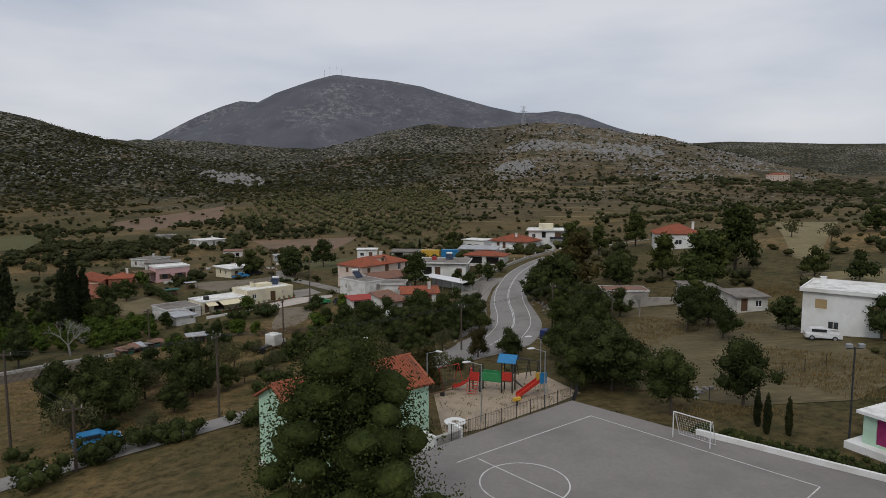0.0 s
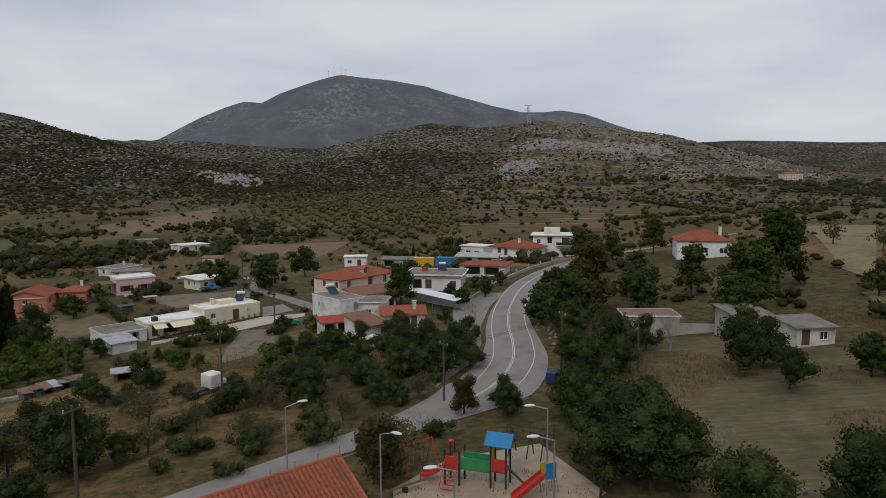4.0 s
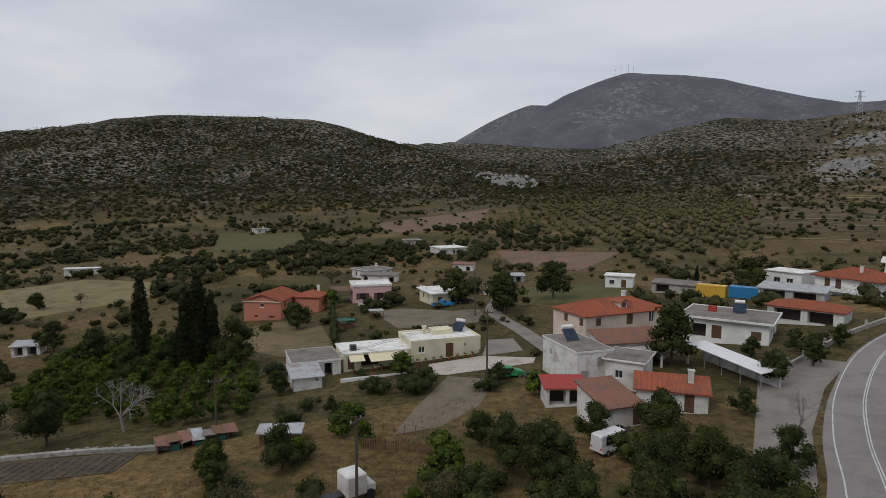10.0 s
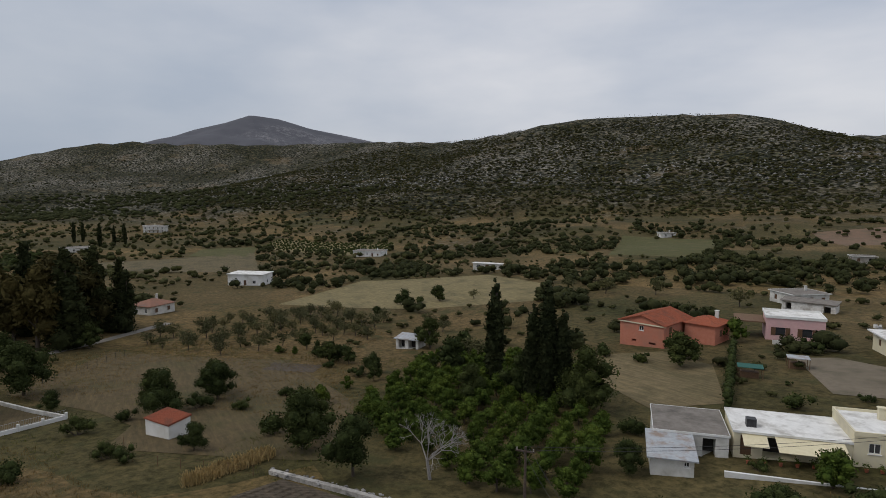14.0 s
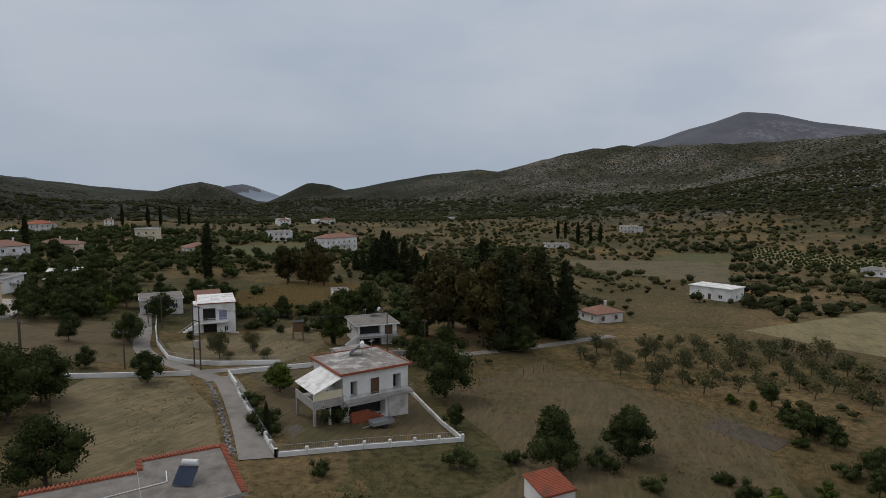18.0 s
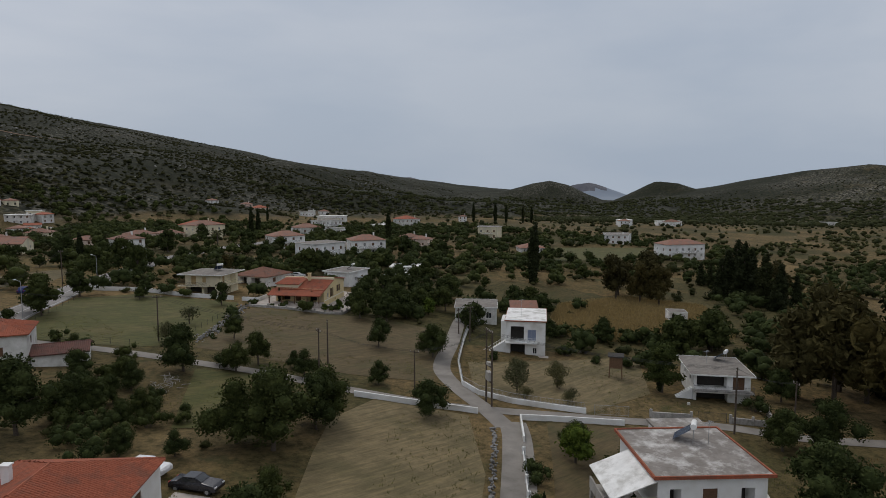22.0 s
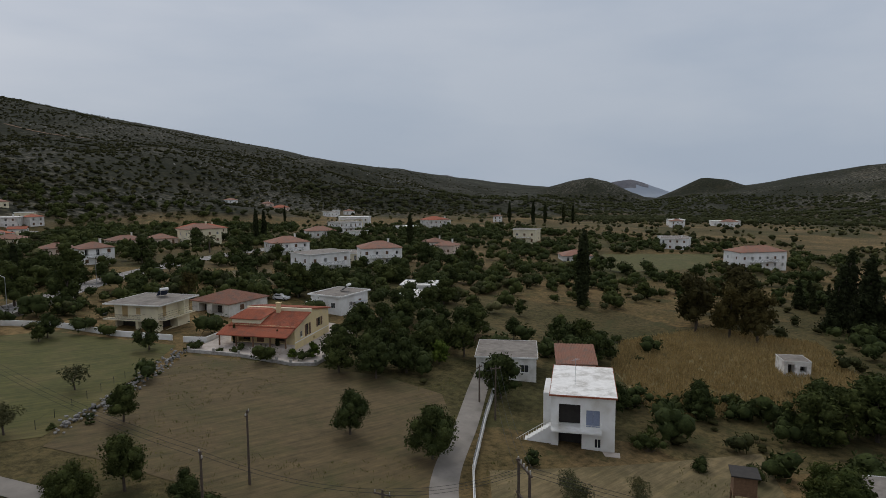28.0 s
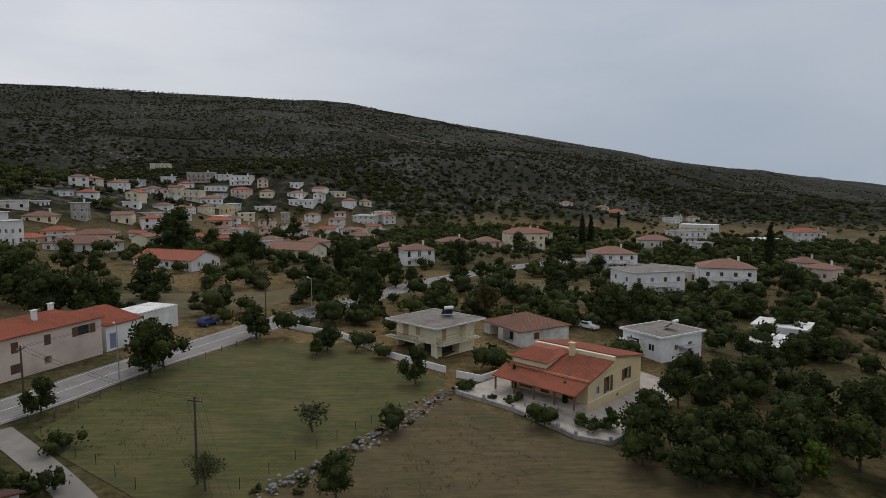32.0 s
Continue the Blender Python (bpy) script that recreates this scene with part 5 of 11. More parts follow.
for k in range(14):
    x, y = -62 + rj.uniform(-18, 14), 205 + rj.uniform(-10, 22)
    jk = thing("scrap_pile", x, y, rj.uniform(0, 180), "heap of rusty scrap and old boards", "scrap", "scrap heaps")
    for q in range(4):
        a, b = rj.uniform(-1, 0.4), rj.uniform(-0.8, 0.4)
        part("board", new_box(a, a + rj.uniform(0.4, 1.2), b, b + rj.uniform(0.2, 0.7), -0.1, rj.uniform(0.2, 0.8)), M[rj.choice(["tin", "wood", "oldtile", "greywall", "roofwhite"])], jk)

# ---- houses along the lane ----
h25 = house(-116.0, 52.7, 137.5, 9.7, 9.9, 6.7, "white", "flat", "flaked", {"f": [(1.1, 3.4, 1.0, 2.2, "void"), (4.0, 3.4, 1.3, 2.2, "door"), (7.4, 3.4, 1.2, 2.2, "void"), (0.8, 0.3, 5.4, 2.0, "void")], "l": [(6.4, 4.3, 0.8, 1.0, "win"), (2.6, 4.3, 0.8, 1.0, "win")], "r": [(4, 4.2, 1.1, 1.2, "shut")]}, "white house over a raised basement with a stained concrete roof", over=0.5, trim="tile", parapet=0.12, z=-13.2, sink=1.5)
balcony(h25, -4.9, 5.0, -6.3, -4.95, 3.25, rail="metal", slab="concrete")
for q in ((-4.8, -4.0), (1.7, 4.8)):
    add_part(h25, "basement_wall", "oldwhite", (q[0], q[1], -5.1, -4.95, -1.0, 3.0))
rb = random.Random(5)
for course in range(10):
    for k in range(int(14 - course * 0.8)):
        x0 = -4.1 + k * 0.42 + (course % 2) * 0.2 + rb.uniform(-0.02, 0.02)
        part("brick", new_box(x0, x0 + 0.38, -6.2 + course * 0.07 + rb.uniform(-0.05, 0.05), -5.4, -0.3 + course * 0.2, -0.115 + course * 0.2), M["tile"], h25)
an = bmesh.new()
roof_plane(an, [(-9.0, -5.4, 5.0), (-4.95, -5.4, 6.6), (-4.95, 1.4, 6.6), (-9.0, 1.4, 5.0)], 0.08, False)
part("veranda_roof", an, M["roofwhite"], h25)
add_part(h25, "veranda_floor", "concrete", (-9.0, -4.86, -5.2, 1.2, 2.9, 3.15), (-9.0, -4.86, -5.2, -5.05, 3.15, 4.0), (-9.0, -8.85, -5.05, 1.2, 3.15, 4.0))
add_part(h25, "veranda_screen", "cream", (-8.8, -5.0, -5.15, -5.08, 4.0, 5.0))
for px_, py_ in ((-8.95, -5.15), (-6.9, -5.15), (-5.2, -5.15), (-8.95, 0.9)):
    add_part(h25, "veranda_pillar", "concrete", (px_, px_ + 0.32, py_, py_ + 0.32, -1.0, 2.9))
add_part(h25, "veranda_post", "white", (-8.95, -8.85, -5.15, -5.05, 4.0, 5.1))
add_part(h25, "roof_wing", "flaked", (-1.0, 4.6, 5.45, 8.2, 6.6, 6.86))
add_part(h25, "wing_wall", "white", (-0.8, 4.4, 4.95, 8.0, -1.2, 6.6))
solar_heater(on(h25, 0.8, 2.6, 6.86), 20)
aerial(on(h25, 2.6, 1.5, 6.86))

h26 = house(-159.9, 0.1, 126, 7.6, 12.5, 6.9, "white", "flat", "roofwhite", {"f": [(0.9, 3.0, 2.6, 2.9, "void"), (4.2, 3.2, 1.6, 2.1, "shut"), (0.9, 0.1, 2.8, 2.3, "void"), (5.2, 0.6, 0.8, 1.2, "win")], "r": [(3, 4.2, 1.2, 1.3, "shut"), (9, 4.2, 1.2, 1.3, "shut")], "l": [(4, 4.2, 1.2, 1.3, "shut")]}, "narrow white two storey house with a white roof edged in tile", over=0.25, trim="tile", shutters="blueshutter", z=-14.5, sink=1.5)
balcony(h26, -3.8, 2.2, -7.5, -6.25, 2.95, rail="white")
st = flight(-3.82, -0.32, -6.0, -4.7, 2.9, 0.22, -0.6, 13)
ob = part("outside_stair", st, M["white"], h26)
rb_ = bmesh.new()
for s in range(13):
    box(rb_, -4.0 - s * 0.32, -3.97 - s * 0.32, -6.0, -5.97, 2.9 - s * 0.22, 3.8 - s * 0.22)
rod(rb_, (-3.8, -5.98, 3.85), (-8.1, -5.98, 0.95), 0.03)
part("railing", rb_, M["white"], ob)
add_part(h26, "bay", "white", (-4.9, -3.8, -3.6, 2.5, -1.0, 6.3))
add_part(h26, "paving", "paving", (-4.2, 4.4, -7.6, -6.3, -0.4, 0.3))
aerial(on(h26, -1.0, -2.0, 7.06), 3.4)
h27 = house(-170.8, -23.3, 131, 9.7, 10.7, 3.6, "oldwhite", "flat", "roofgrey", {"f": [(1.2, 0.3, 2.4, 2.3, "void"), (7.2, 1.2, 1.3, 1.3, "win")], "r": [(3, 1.2, 1.2, 1.2, "win")]}, "old white bungalow with a stained flat concrete roof", over=0.25)
house(-178.0, -14.5, 131, 6.0, 7.0, 3.3, "oldwhite", "shed", "oldtile", {"f": [(0.8, 0.2, 1.2, 1.9, "void")]}, "tumbledown outhouse with a patched tile roof", name="shed", pitch=0.2)
h28 = house(-161.6, 37.1, 125, 8.4, 10.1, 5.0, "white", "flat", "roofgrey", {"f": [(0.5, 2.9, 4.4, 2.0, "void"), (5.8, 2.8, 1.7, 2.1, "shut"), (0.5, 0.2, 4.6, 2.0, "void")], "l": [(3, 3.4, 1.1, 1.2, "win"), (7, 3.4, 1.1, 1.2, "win")], "r": [(4, 3.4, 1.1, 1.2, "shut")]}, "white house with a wide grey concrete roof and deep veranda", over=0.6, z=-15.95, sink=1.2)
balcony(h28, -4.3, 4.4, -6.4, -5.05, 2.7, slab="concrete")
solar_heater(on(h28, 1.8, 3.4, 5.16), 10)
aerial(on(h28, -1.0, 1.0, 5.16))
st = flight(-4.25, -0.3, -4.8, -3.5, 2.65, 0.22, -0.6, 11)
part("outside_stair", st, M["white"], h28)
add_part(h28, "gate_pillar", "white", (-5.6, -5.2, -8.2, -7.8, -0.6, 1.4), (4.6, 5.0, -8.2, -7.8, -0.6, 1.4))
h29 = house(-69.0, 25.6, 138, 11.5, 16.5, 3.0, "white", "hip", "tile", {"r": [(2.0, 0.2, 1.6, 2.2, "void"), (6.5, 1.0, 1.2, 1.2, "shut"), (11.5, 1.0, 1.2, 1.2, "shut")], "b": [(3, 1.0, 1.2, 1.2, "win")], "f": [(3, 1, 1.3, 1.2, "shut"), (7, 1, 1.3, 1.2, "shut")]}, "white bungalow with a broad red tiled hip roof", pitch=0.40, chimney=[(-2.5, 1.5)], ribs=False)
TILED.append((h29, PLANES[:], (-90, 40)))
h30 = house(-71.55, 57.88, 133, 5.6, 8.1, 6.5, "greywall", "flat", "roofgrey", {"r": [(3, 3.4, 1.2, 1.2, "win"), (6, 3.4, 1.2, 1.2, "win")], "f": [(3, 0.2, 1.2, 2.1, "door")]}, "bungalow with a bare flat concrete roof edged in red tile", over=0.3, trim="concrete", z=-8.8)
add_part(h30, "roof_wing", "roofgrey", (-10.0, -3.11, -6.35, 2.45, 6.5, 6.66))
add_part(h30, "wing_wall", "greywall", (-9.8, -2.81, -6.05, 2.15, -1.5, 6.5))
for q in ((2.7, 3.1, -4.35, 4.35), (-2.7, 2.69, 3.95, 4.35), (-3.1, -2.71, 2.46, 4.35), (-10.0, -3.12, 2.05, 2.45)):
    bm = new_box(*q, 6.66, 6.76)
    long_y = q[3] - q[2] > q[1] - q[0]
    k = q[2] if long_y else q[0]
    while k < (q[3] if long_y else q[1]) - 0.2:
        if long_y:
            rod(bm, (q[0], k + 0.12, 6.80), (q[1], k + 0.12, 6.76), 0.09, 0.09, 6)
        else:
            rod(bm, (k + 0.12, q[2], 6.76), (k + 0.12, q[3], 6.80), 0.09, 0.09, 6)
        k += 0.26
    part("tile_edge", bm, M["tile"], h30)
part("pipe", rod(rod(bmesh.new(), (-7.6, -1.15, 6.72), (-1.4, -0.35, 6.72), 0.04), (-1.4, -0.35, 6.72), (-1.3, 1.45, 6.72), 0.04), M["white"], h30)
solar_heater(on(h30, -0.2, -0.9, 6.66), 100, 0.72)
h31 = house(-76.0, -31.0, 160, 10.0, 8.5, 4.6, "oldwhite", "hip", "tile", {"f": [(2, 1.6, 1.2, 1.3, "shut"), (6, 1.6, 1.2, 1.3, "shut")], "r": [(3, 2.4, 1.1, 1.2, "shut")]}, "pale house with a red tiled roof behind fruit trees", pitch=0.38)
house(-84.0, -27.5, 160, 7.0, 5.5, 2.0, "oldwhite", "gable", "darktile", {"r": [(2, 0.8, 1.0, 1.0, "win")]}, "low outhouse with a weathered dark red roof", name="shed", pitch=0.3)

# ---- houses beyond the meadow ----
h32 = house(-147.4, -58.6, 125.3, 12.3, 14.6, 3.3, "ochre", "none", None, {"r": [(2.2, 0.9, 0.9, 1.1, "win"), (4.6, 0.7, 1.2, 2.1, "open"), (9.6, 1.3, 1.3, 1.6, "open"), (7.4, -0.6, 0.9, 0.5, "void")], "f": [(1.5, 0.3, 2.2, 2.1, "void"), (5.0, 0.3, 1.4, 2.1, "shut"), (8.5, 0.3, 2.0, 2.1, "void")], "l": [(5, 1, 1.2, 1.2, "shut")]}, "ochre bungalow with stepped red tiled roofs and pillared veranda", z=-9.7)
bm = bmesh.new()
PLANES.clear()
roof_plane(bm, [(-6.5, -7.6, 3.1), (6.5, -7.6, 3.1), (6.5, -1.2, 4.75), (-6.5, -1.2, 4.75)], 0.12, False)
roof_plane(bm, [(6.5, 7.7, 3.9), (-6.5, 7.7, 3.9), (-6.5, -0.6, 5.3), (6.5, -0.6, 5.3)], 0.12, False)
part("roof", bm, M["tile"], h32)
TILED.append((h32, PLANES[:], (-110, 20)))
for sx in (-6.15, 6.15):
    bm = bmesh.new()
    bm.faces.new([bm.verts.new(c) for c in ((sx, -7.3, 3.3), (sx, 7.3, 3.3), (sx, 7.3, 3.85), (sx, -0.6, 5.15), (sx, -1.2, 4.6), (sx, -7.3, 3.12))])
    part("gable", bm, M["ochre"], h32)
add_part(h32, "ridge_wall", "cream", (-6.4, 6.4, -1.2, -0.65, 4.6, 5.28))
bm = bmesh.new()
roof_plane(bm, [(-6.6, -7.0, 4.25), (-0.4, -7.0, 4.25), (-1.6, -3.6, 5.3), (-5.2, -3.6, 5.3)], 0.1)
roof_plane(bm, [(-0.4, -7.0, 4.25), (-0.4, -0.4, 4.9), (-1.6, -1.6, 5.3), (-1.6, -3.6, 5.3)], 0.1, False)
roof_plane(bm, [(-6.6, -0.4, 4.9), (-6.6, -7.0, 4.25), (-5.2, -3.6, 5.3), (-5.2, -1.6, 5.3)], 0.1, False)
bm.faces.new([bm.verts.new(c) for c in ((-1.6, -3.6, 5.3), (-1.6, -1.6, 5.3), (-5.2, -1.6, 5.3), (-5.2, -3.6, 5.3))])
part("upper_roof", bm, M["tile"], h32)
add_part(h32, "upper_wall", "cream", (-6.2, -0.7, -6.7, -0.7, 3.2, 4.3))
add_part(h32, "chimney", "ochre", (0.1, 0.8, -2.3, -1.7, 4.3, 6.3), (0.0, 0.9, -2.4, -1.6, 6.3, 6.42))
bm = bmesh.new()
roof_plane(bm, [(-7.0, -10.6, 2.15), (6.4, -10.6, 2.15), (6.4, -7.2, 3.15), (-7.0, -7.2, 3.15)])
part("veranda_roof", bm, M["tile"], h32)
add_part(h32, "veranda_floor", "paving", (-6.8, 6.2, -10.4, -7.35, -1.0, 0.15))
for px_ in (-6.6, -3.4, -0.2, 3.0, 5.9):
    add_part(h32, "veranda_post", "wood", (px_ - 0.1, px_ + 0.1, -10.3, -10.1, 0.15, 2.2))
for k in range(4):
    add_part(h32, "step", "paving", (1.6, 3.4, -10.75 - 0.3 * k, -10.4 - 0.3 * k, -1.0, 0.0 - 0.16 * k))
add_part(h32, "cornice", "white", (-6.17, 6.17, -7.33, -7.3, 2.8, 3.05), (6.15, 6.18, -7.3, 7.3, 0.35, 0.5), label="white stone band")
h33 = house(-130.5, -78.0, 125, 9.4, 9.0, 5.15, "cream", "flat", "roofgrey", {"f": [(1.6, 2.7, 1.3, 2.1, "door"), (4.6, 3.2, 1.0, 1.3, "shut"), (0.4, 0.1, 4.0, 2.1, "void"), (5.0, 0.1, 4.0, 2.1, "void")], "r": [(1.2, 2.7, 1.0, 2.1, "door"), (0.3, 0.1, 5.0, 2.1, "void")], "l": [(3, 3.2, 1.2, 1.3, "shut")]}, "cream house raised on pillars with a wide flat roof", over=1.4, shutters="ochreshutter", z=-8.8)
balcony(h33, -6.1, 2.0, -5.9, -4.5, 2.45, slab="cream")
balcony(h33, 4.7, 6.1, -4.6, 4.5, 2.45, slab="cream")
add_part(h33, "corner_wall", "cream", (4.7, 6.1, 1.0, 1.2, 2.3, 5.15))
solar_heater(on(h33, 0.5, 2.5, 5.31), 0)
h34 = house(-148.5, -84.5, 110, 11.0, 11.0, 2.7, "oldwhite", "hip", "oldtile", {"f": [(2, 0.2, 2.4, 2.0, "void"), (6, 0.2, 3.0, 2.0, "void")], "r": [(3, 0.9, 1.2, 1.2, "shut")]}, "old low house with a dark weathered tile roof", pitch=0.34)
h35 = house(-170.0, -74.4, 110, 8.4, 10.2, 3.8, "white", "flat", "roofgrey", {"f": [(1.0, 0.6, 2.6, 2.1, "void"), (5.6, 1.2, 1.2, 1.2, "win")], "r": [(3.2, 1.3, 1.0, 1.0, "win"), (6.6, 0.3, 1.1, 2.1, "door")]}, "plain white bungalow with a grey flat roof and white edge", over=0.5, parapet=0.15, z=-10.3)
add_part(h35, "canopy", "roofwhite", (-4.4, -1.0, -6.6, -5.1, 2.3, 2.4))
add_part(h35, "side_canopy", "tin", (4.2, 6.0, -1.0, 2.6, 1.9, 2.0))
solar_heater(on(h35, 1.0, 1.0, 3.96), 30)
cn = thing("open_shelter", -194.6, -76.9, 112, "open shelter with a pale flat sheet roof on posts", "shelter", z=-12.7)
add_part(cn, "roof", "roofwhite", (-4.3, 4.3, -5.3, 5.3, 2.6, 2.75))
for px_, py_ in ((-4.0, -5.0), (4.0, -5.0), (-4.0, 5.0), (4.0, 5.0), (0, -5.0)):
    add_part(cn, "post", "wood", (px_ - 0.1, px_ + 0.1, py_ - 0.1, py_ + 0.1, -0.8, 2.6))
add_part(cn, "store", "dark", (-3.2, 3.0, 0.5, 4.6, -0.6, 2.2))
h40 = house(-71.2, -65.3, -120, 23.5, 8.0, 5.2, "rose", "hip", "tile", {"f": [(2.0, 3.0, 1.0, 1.4, "shut"), (6.0, 3.0, 1.0, 1.4, "shut"), (10.0, 3.0, 1.0, 1.4, "shut"), (14.5, 3.0, 1.0, 1.4, "shut"), (19.6, 3.2, 1.9, 1.3, "open"), (9.8, 0.4, 1.5, 1.2, "shut"), (14.4, 0.5, 1.1, 1.0, "void"), (4.0, 0.3, 1.2, 2.1, "door")], "r": [(3, 3, 1.1, 1.3, "shut")]}, "long rose house row with a red tiled roof on the road", pitch=0.34, chimney=[(3.5, -1.5), (8.0, 1.0), (-4, 0.5)])
h40b = house(-79.4, -79.0, -120, 6.5, 7.0, 3.7, "white", "shed", "tile", {"f": [(0.6, 0.1, 1.2, 2.3, "shut")]}, "low white annexe with a red tile roof on the road", shutters="blueshutter", pitch=0.22)
gw = house(-82.6, -88.5, -120, 8.5, 6.0, 3.4, "white", "flat", "roofwhite", {"f": [(1.5, 0.1, 2.6, 2.2, "void")]}, "bare white garage with a flat roof beside the road", over=0.05, name="garage")

VILLAGE_1 = [
    (-16.1, -220.1, 187, 11.8, 10.2, 2.8, 'cream', 'hip'),
    (-10.0, -234.8, 155, 5.7, 5, 2.8, 'white', 'flat'),
    (-10.2, -254.2, 150, 8.5, 7.4, 3.2, 'white', 'flat'),
    (-26.3, -227.3, 176, 5.9, 5.1, 8.3, 'greywall', 'flat'),
    (-18.8, -259.2, 187, 8.6, 7.5, 4.0, 'greywall', 'hip'),
    (9.3, -345.6, 182, 6.4, 5.6, 4.5, 'greywall', 'gable'),
    (-5.6, -371.9, 160, 13.4, 11, 4.4, 'oldwhite', 'flat'),
    (7.1, -372.2, 158, 15.3, 11, 2.8, 'white', 'flat'),
    (-38.8, -234.3, 182, 8.4, 7.3, 4.8, 'cream', 'gable'),
    (-25.0, -209.8, 182, 10.2, 8.9, 2.9, 'rose', 'hip'),
    (-35.8, -212.4, 184, 16.2, 11, 2.9, 'rose', 'hip'),
    (-20.5, -199.8, 155, 9.9, 8.6, 2.8, 'rose', 'hip'),
    (-40.1, -188.1, 163, 19.1, 11, 2.8, 'oldwhite', 'hip'),
    (-48.6, -216.3, 175, 6.1, 5.3, 4.0, 'greywall', 'gable'),
]
VILLAGE_2 = [
    (12.4, -520.8, 174, 16.1, 11, 6.0, 'cream', 'flat'),
    (-22.1, -387.1, 178, 8.7, 7.5, 4.9, 'white', 'flat'),
    (-42.1, -382.7, 165, 16.9, 11, 7.4, 'greywall', 'flat'),
    (-55.0, -380.9, 178, 10.1, 8.8, 5.1, 'oldwhite', 'flat'),
    (-67.1, -370.7, 172, 14.6, 11, 6.4, 'white', 'flat'),
    (-42.2, -339.4, 168, 18.2, 11, 6.6, 'cream', 'flat'),
    (-53.9, -362.8, 174, 14.4, 11, 3.5, 'white', 'flat'),
    (-55.6, -331.0, 188, 13.2, 11, 6.4, 'greywall', 'hip'),
    (-65.6, -313.3, 150, 7.0, 6.1, 8.2, 'ochre', 'flat'),
    (-68.8, -351.1, 150, 10.8, 9.4, 5.7, 'rose', 'hip'),
    (-50.7, -292.5, 163, 6.6, 5.8, 3.8, 'white', 'gable'),
    (-46.3, -253.5, 160, 12.8, 11, 3.3, 'white', 'flat'),
    (-65.5, -283.4, 181, 14.0, 11, 3.3, 'rose', 'hip'),
    (-78.9, -272.0, 154, 7.3, 6.4, 3.7, 'rose', 'gable'),
]
VILLAGE_3 = [
    (-83.2, -334.4, 171, 11.8, 10.2, 2.8, 'white', 'flat'),
    (-83.0, -349.9, 172, 8.6, 7.5, 4.7, 'cream', 'hip'),
    (-99.9, -350.5, 153, 10.8, 9.4, 3.3, 'greywall', 'hip'),
    (-103.4, -340.1, 160, 16.4, 11, 4.2, 'white', 'flat'),
    (-94.4, -317.1, 171, 4.5, 5, 7.0, 'greywall', 'flat'),
    (-137.0, -319.7, 153, 14.1, 11, 5.5, 'oldwhite', 'flat'),
    (-102.0, -276.1, 184, 11.1, 9.6, 3.2, 'greywall', 'flat'),
    (-104.3, -182.9, 150, 15.9, 11, 3.6, 'cream', 'gable'),
    (-109.1, -216.7, 159, 12.7, 11, 2.8, 'oldwhite', 'hip'),
    (-128.0, -237.9, 150, 11.8, 10.2, 4.0, 'cream', 'hip'),
    (-73.2, -158.6, 149, 19.7, 11, 2.8, 'white', 'gable'),
    (-20.5, -186.7, 156, 4.5, 5, 8.5, 'white', 'flat'),
    (-137.9, -207.9, 173, 11.4, 9.9, 2.8, 'rose', 'hip'),
    (-142.2, -175.0, 185, 9.8, 8.6, 5.4, 'white', 'hip'),
]
VILLAGE_4 = [
    (-165.7, -228.8, 187, 14.7, 11, 3.4, 'rose', 'hip'),
    (-181.7, -235.0, 179, 11.0, 9.5, 2.8, 'rose', 'hip'),
    (-196.3, -229.3, 187, 14.6, 11, 7.1, 'cream', 'hip'),
    (-208.6, -172.8, 170, 14.3, 11, 5.8, 'white', 'hip'),
    (-263.0, -240.2, 159, 14.9, 11, 4.1, 'oldwhite', 'hip'),
    (-196.2, -126.8, 183, 15.1, 11, 6.8, 'white', 'flat'),
    (-227.3, -138.2, 155, 14.6, 11, 6.5, 'white', 'hip'),
    (-297.8, -270.1, 186, 17.1, 11, 6.2, 'white', 'flat'),
    (-354.5, -354.3, 149, 12.9, 11, 5.6, 'cream', 'flat'),
    (-396.4, -437.5, 148, 6.7, 5.8, 4.4, 'white', 'flat'),
    (-408.8, -435.7, 159, 9.0, 7.8, 3.4, 'white', 'hip'),
    (-240.9, -158.9, 159, 9.2, 8.0, 3.6, 'rose', 'hip'),
    (-377.4, -281.5, 174, 15.0, 11, 6.5, 'oldwhite', 'hip'),
    (-283.9, -172.3, 154, 9.6, 8.4, 3.5, 'oldwhite', 'hip'),
]
VILLAGE_5 = [
    (-344.0, -269.9, 176, 12.3, 10.7, 2.8, 'white', 'flat'),
    (-279.1, -228.3, 183, 7.5, 6.5, 4.1, 'white', 'flat'),
    (-350.6, -453.8, 168, 13.2, 11, 2.8, 'rose', 'hip'),
    (-318.6, -482.4, 184, 9.0, 7.8, 3.4, 'white', 'hip'),
    (-346.1, -469.5, 168, 9.0, 7.8, 2.9, 'rose', 'hip'),
    (-362.6, -60.2, 150, 21.3, 11, 7.8, 'white', 'hip'),
    (-414.7, -124.0, 133, 14.8, 11, 5.3, 'white', 'flat'),
    (-667.0, -209.9, 134, 24, 11, 4.8, 'white', 'flat'),
    (-623.9, -234.8, 136, 13.1, 11, 5.7, 'white', 'flat'),
    (-346.0, -171.3, 127, 11.5, 10.0, 7.6, 'cream', 'flat'),
    (-310.8, -112.7, 139, 12.5, 10.9, 2.8, 'oldwhite', 'hip'),
    (-202.6, -84.7, 131, 9.3, 8.1, 2.8, 'white', 'flat'),
    (-346.2, -332.3, 134, 21.2, 11, 6.9, 'white', 'flat'),
]
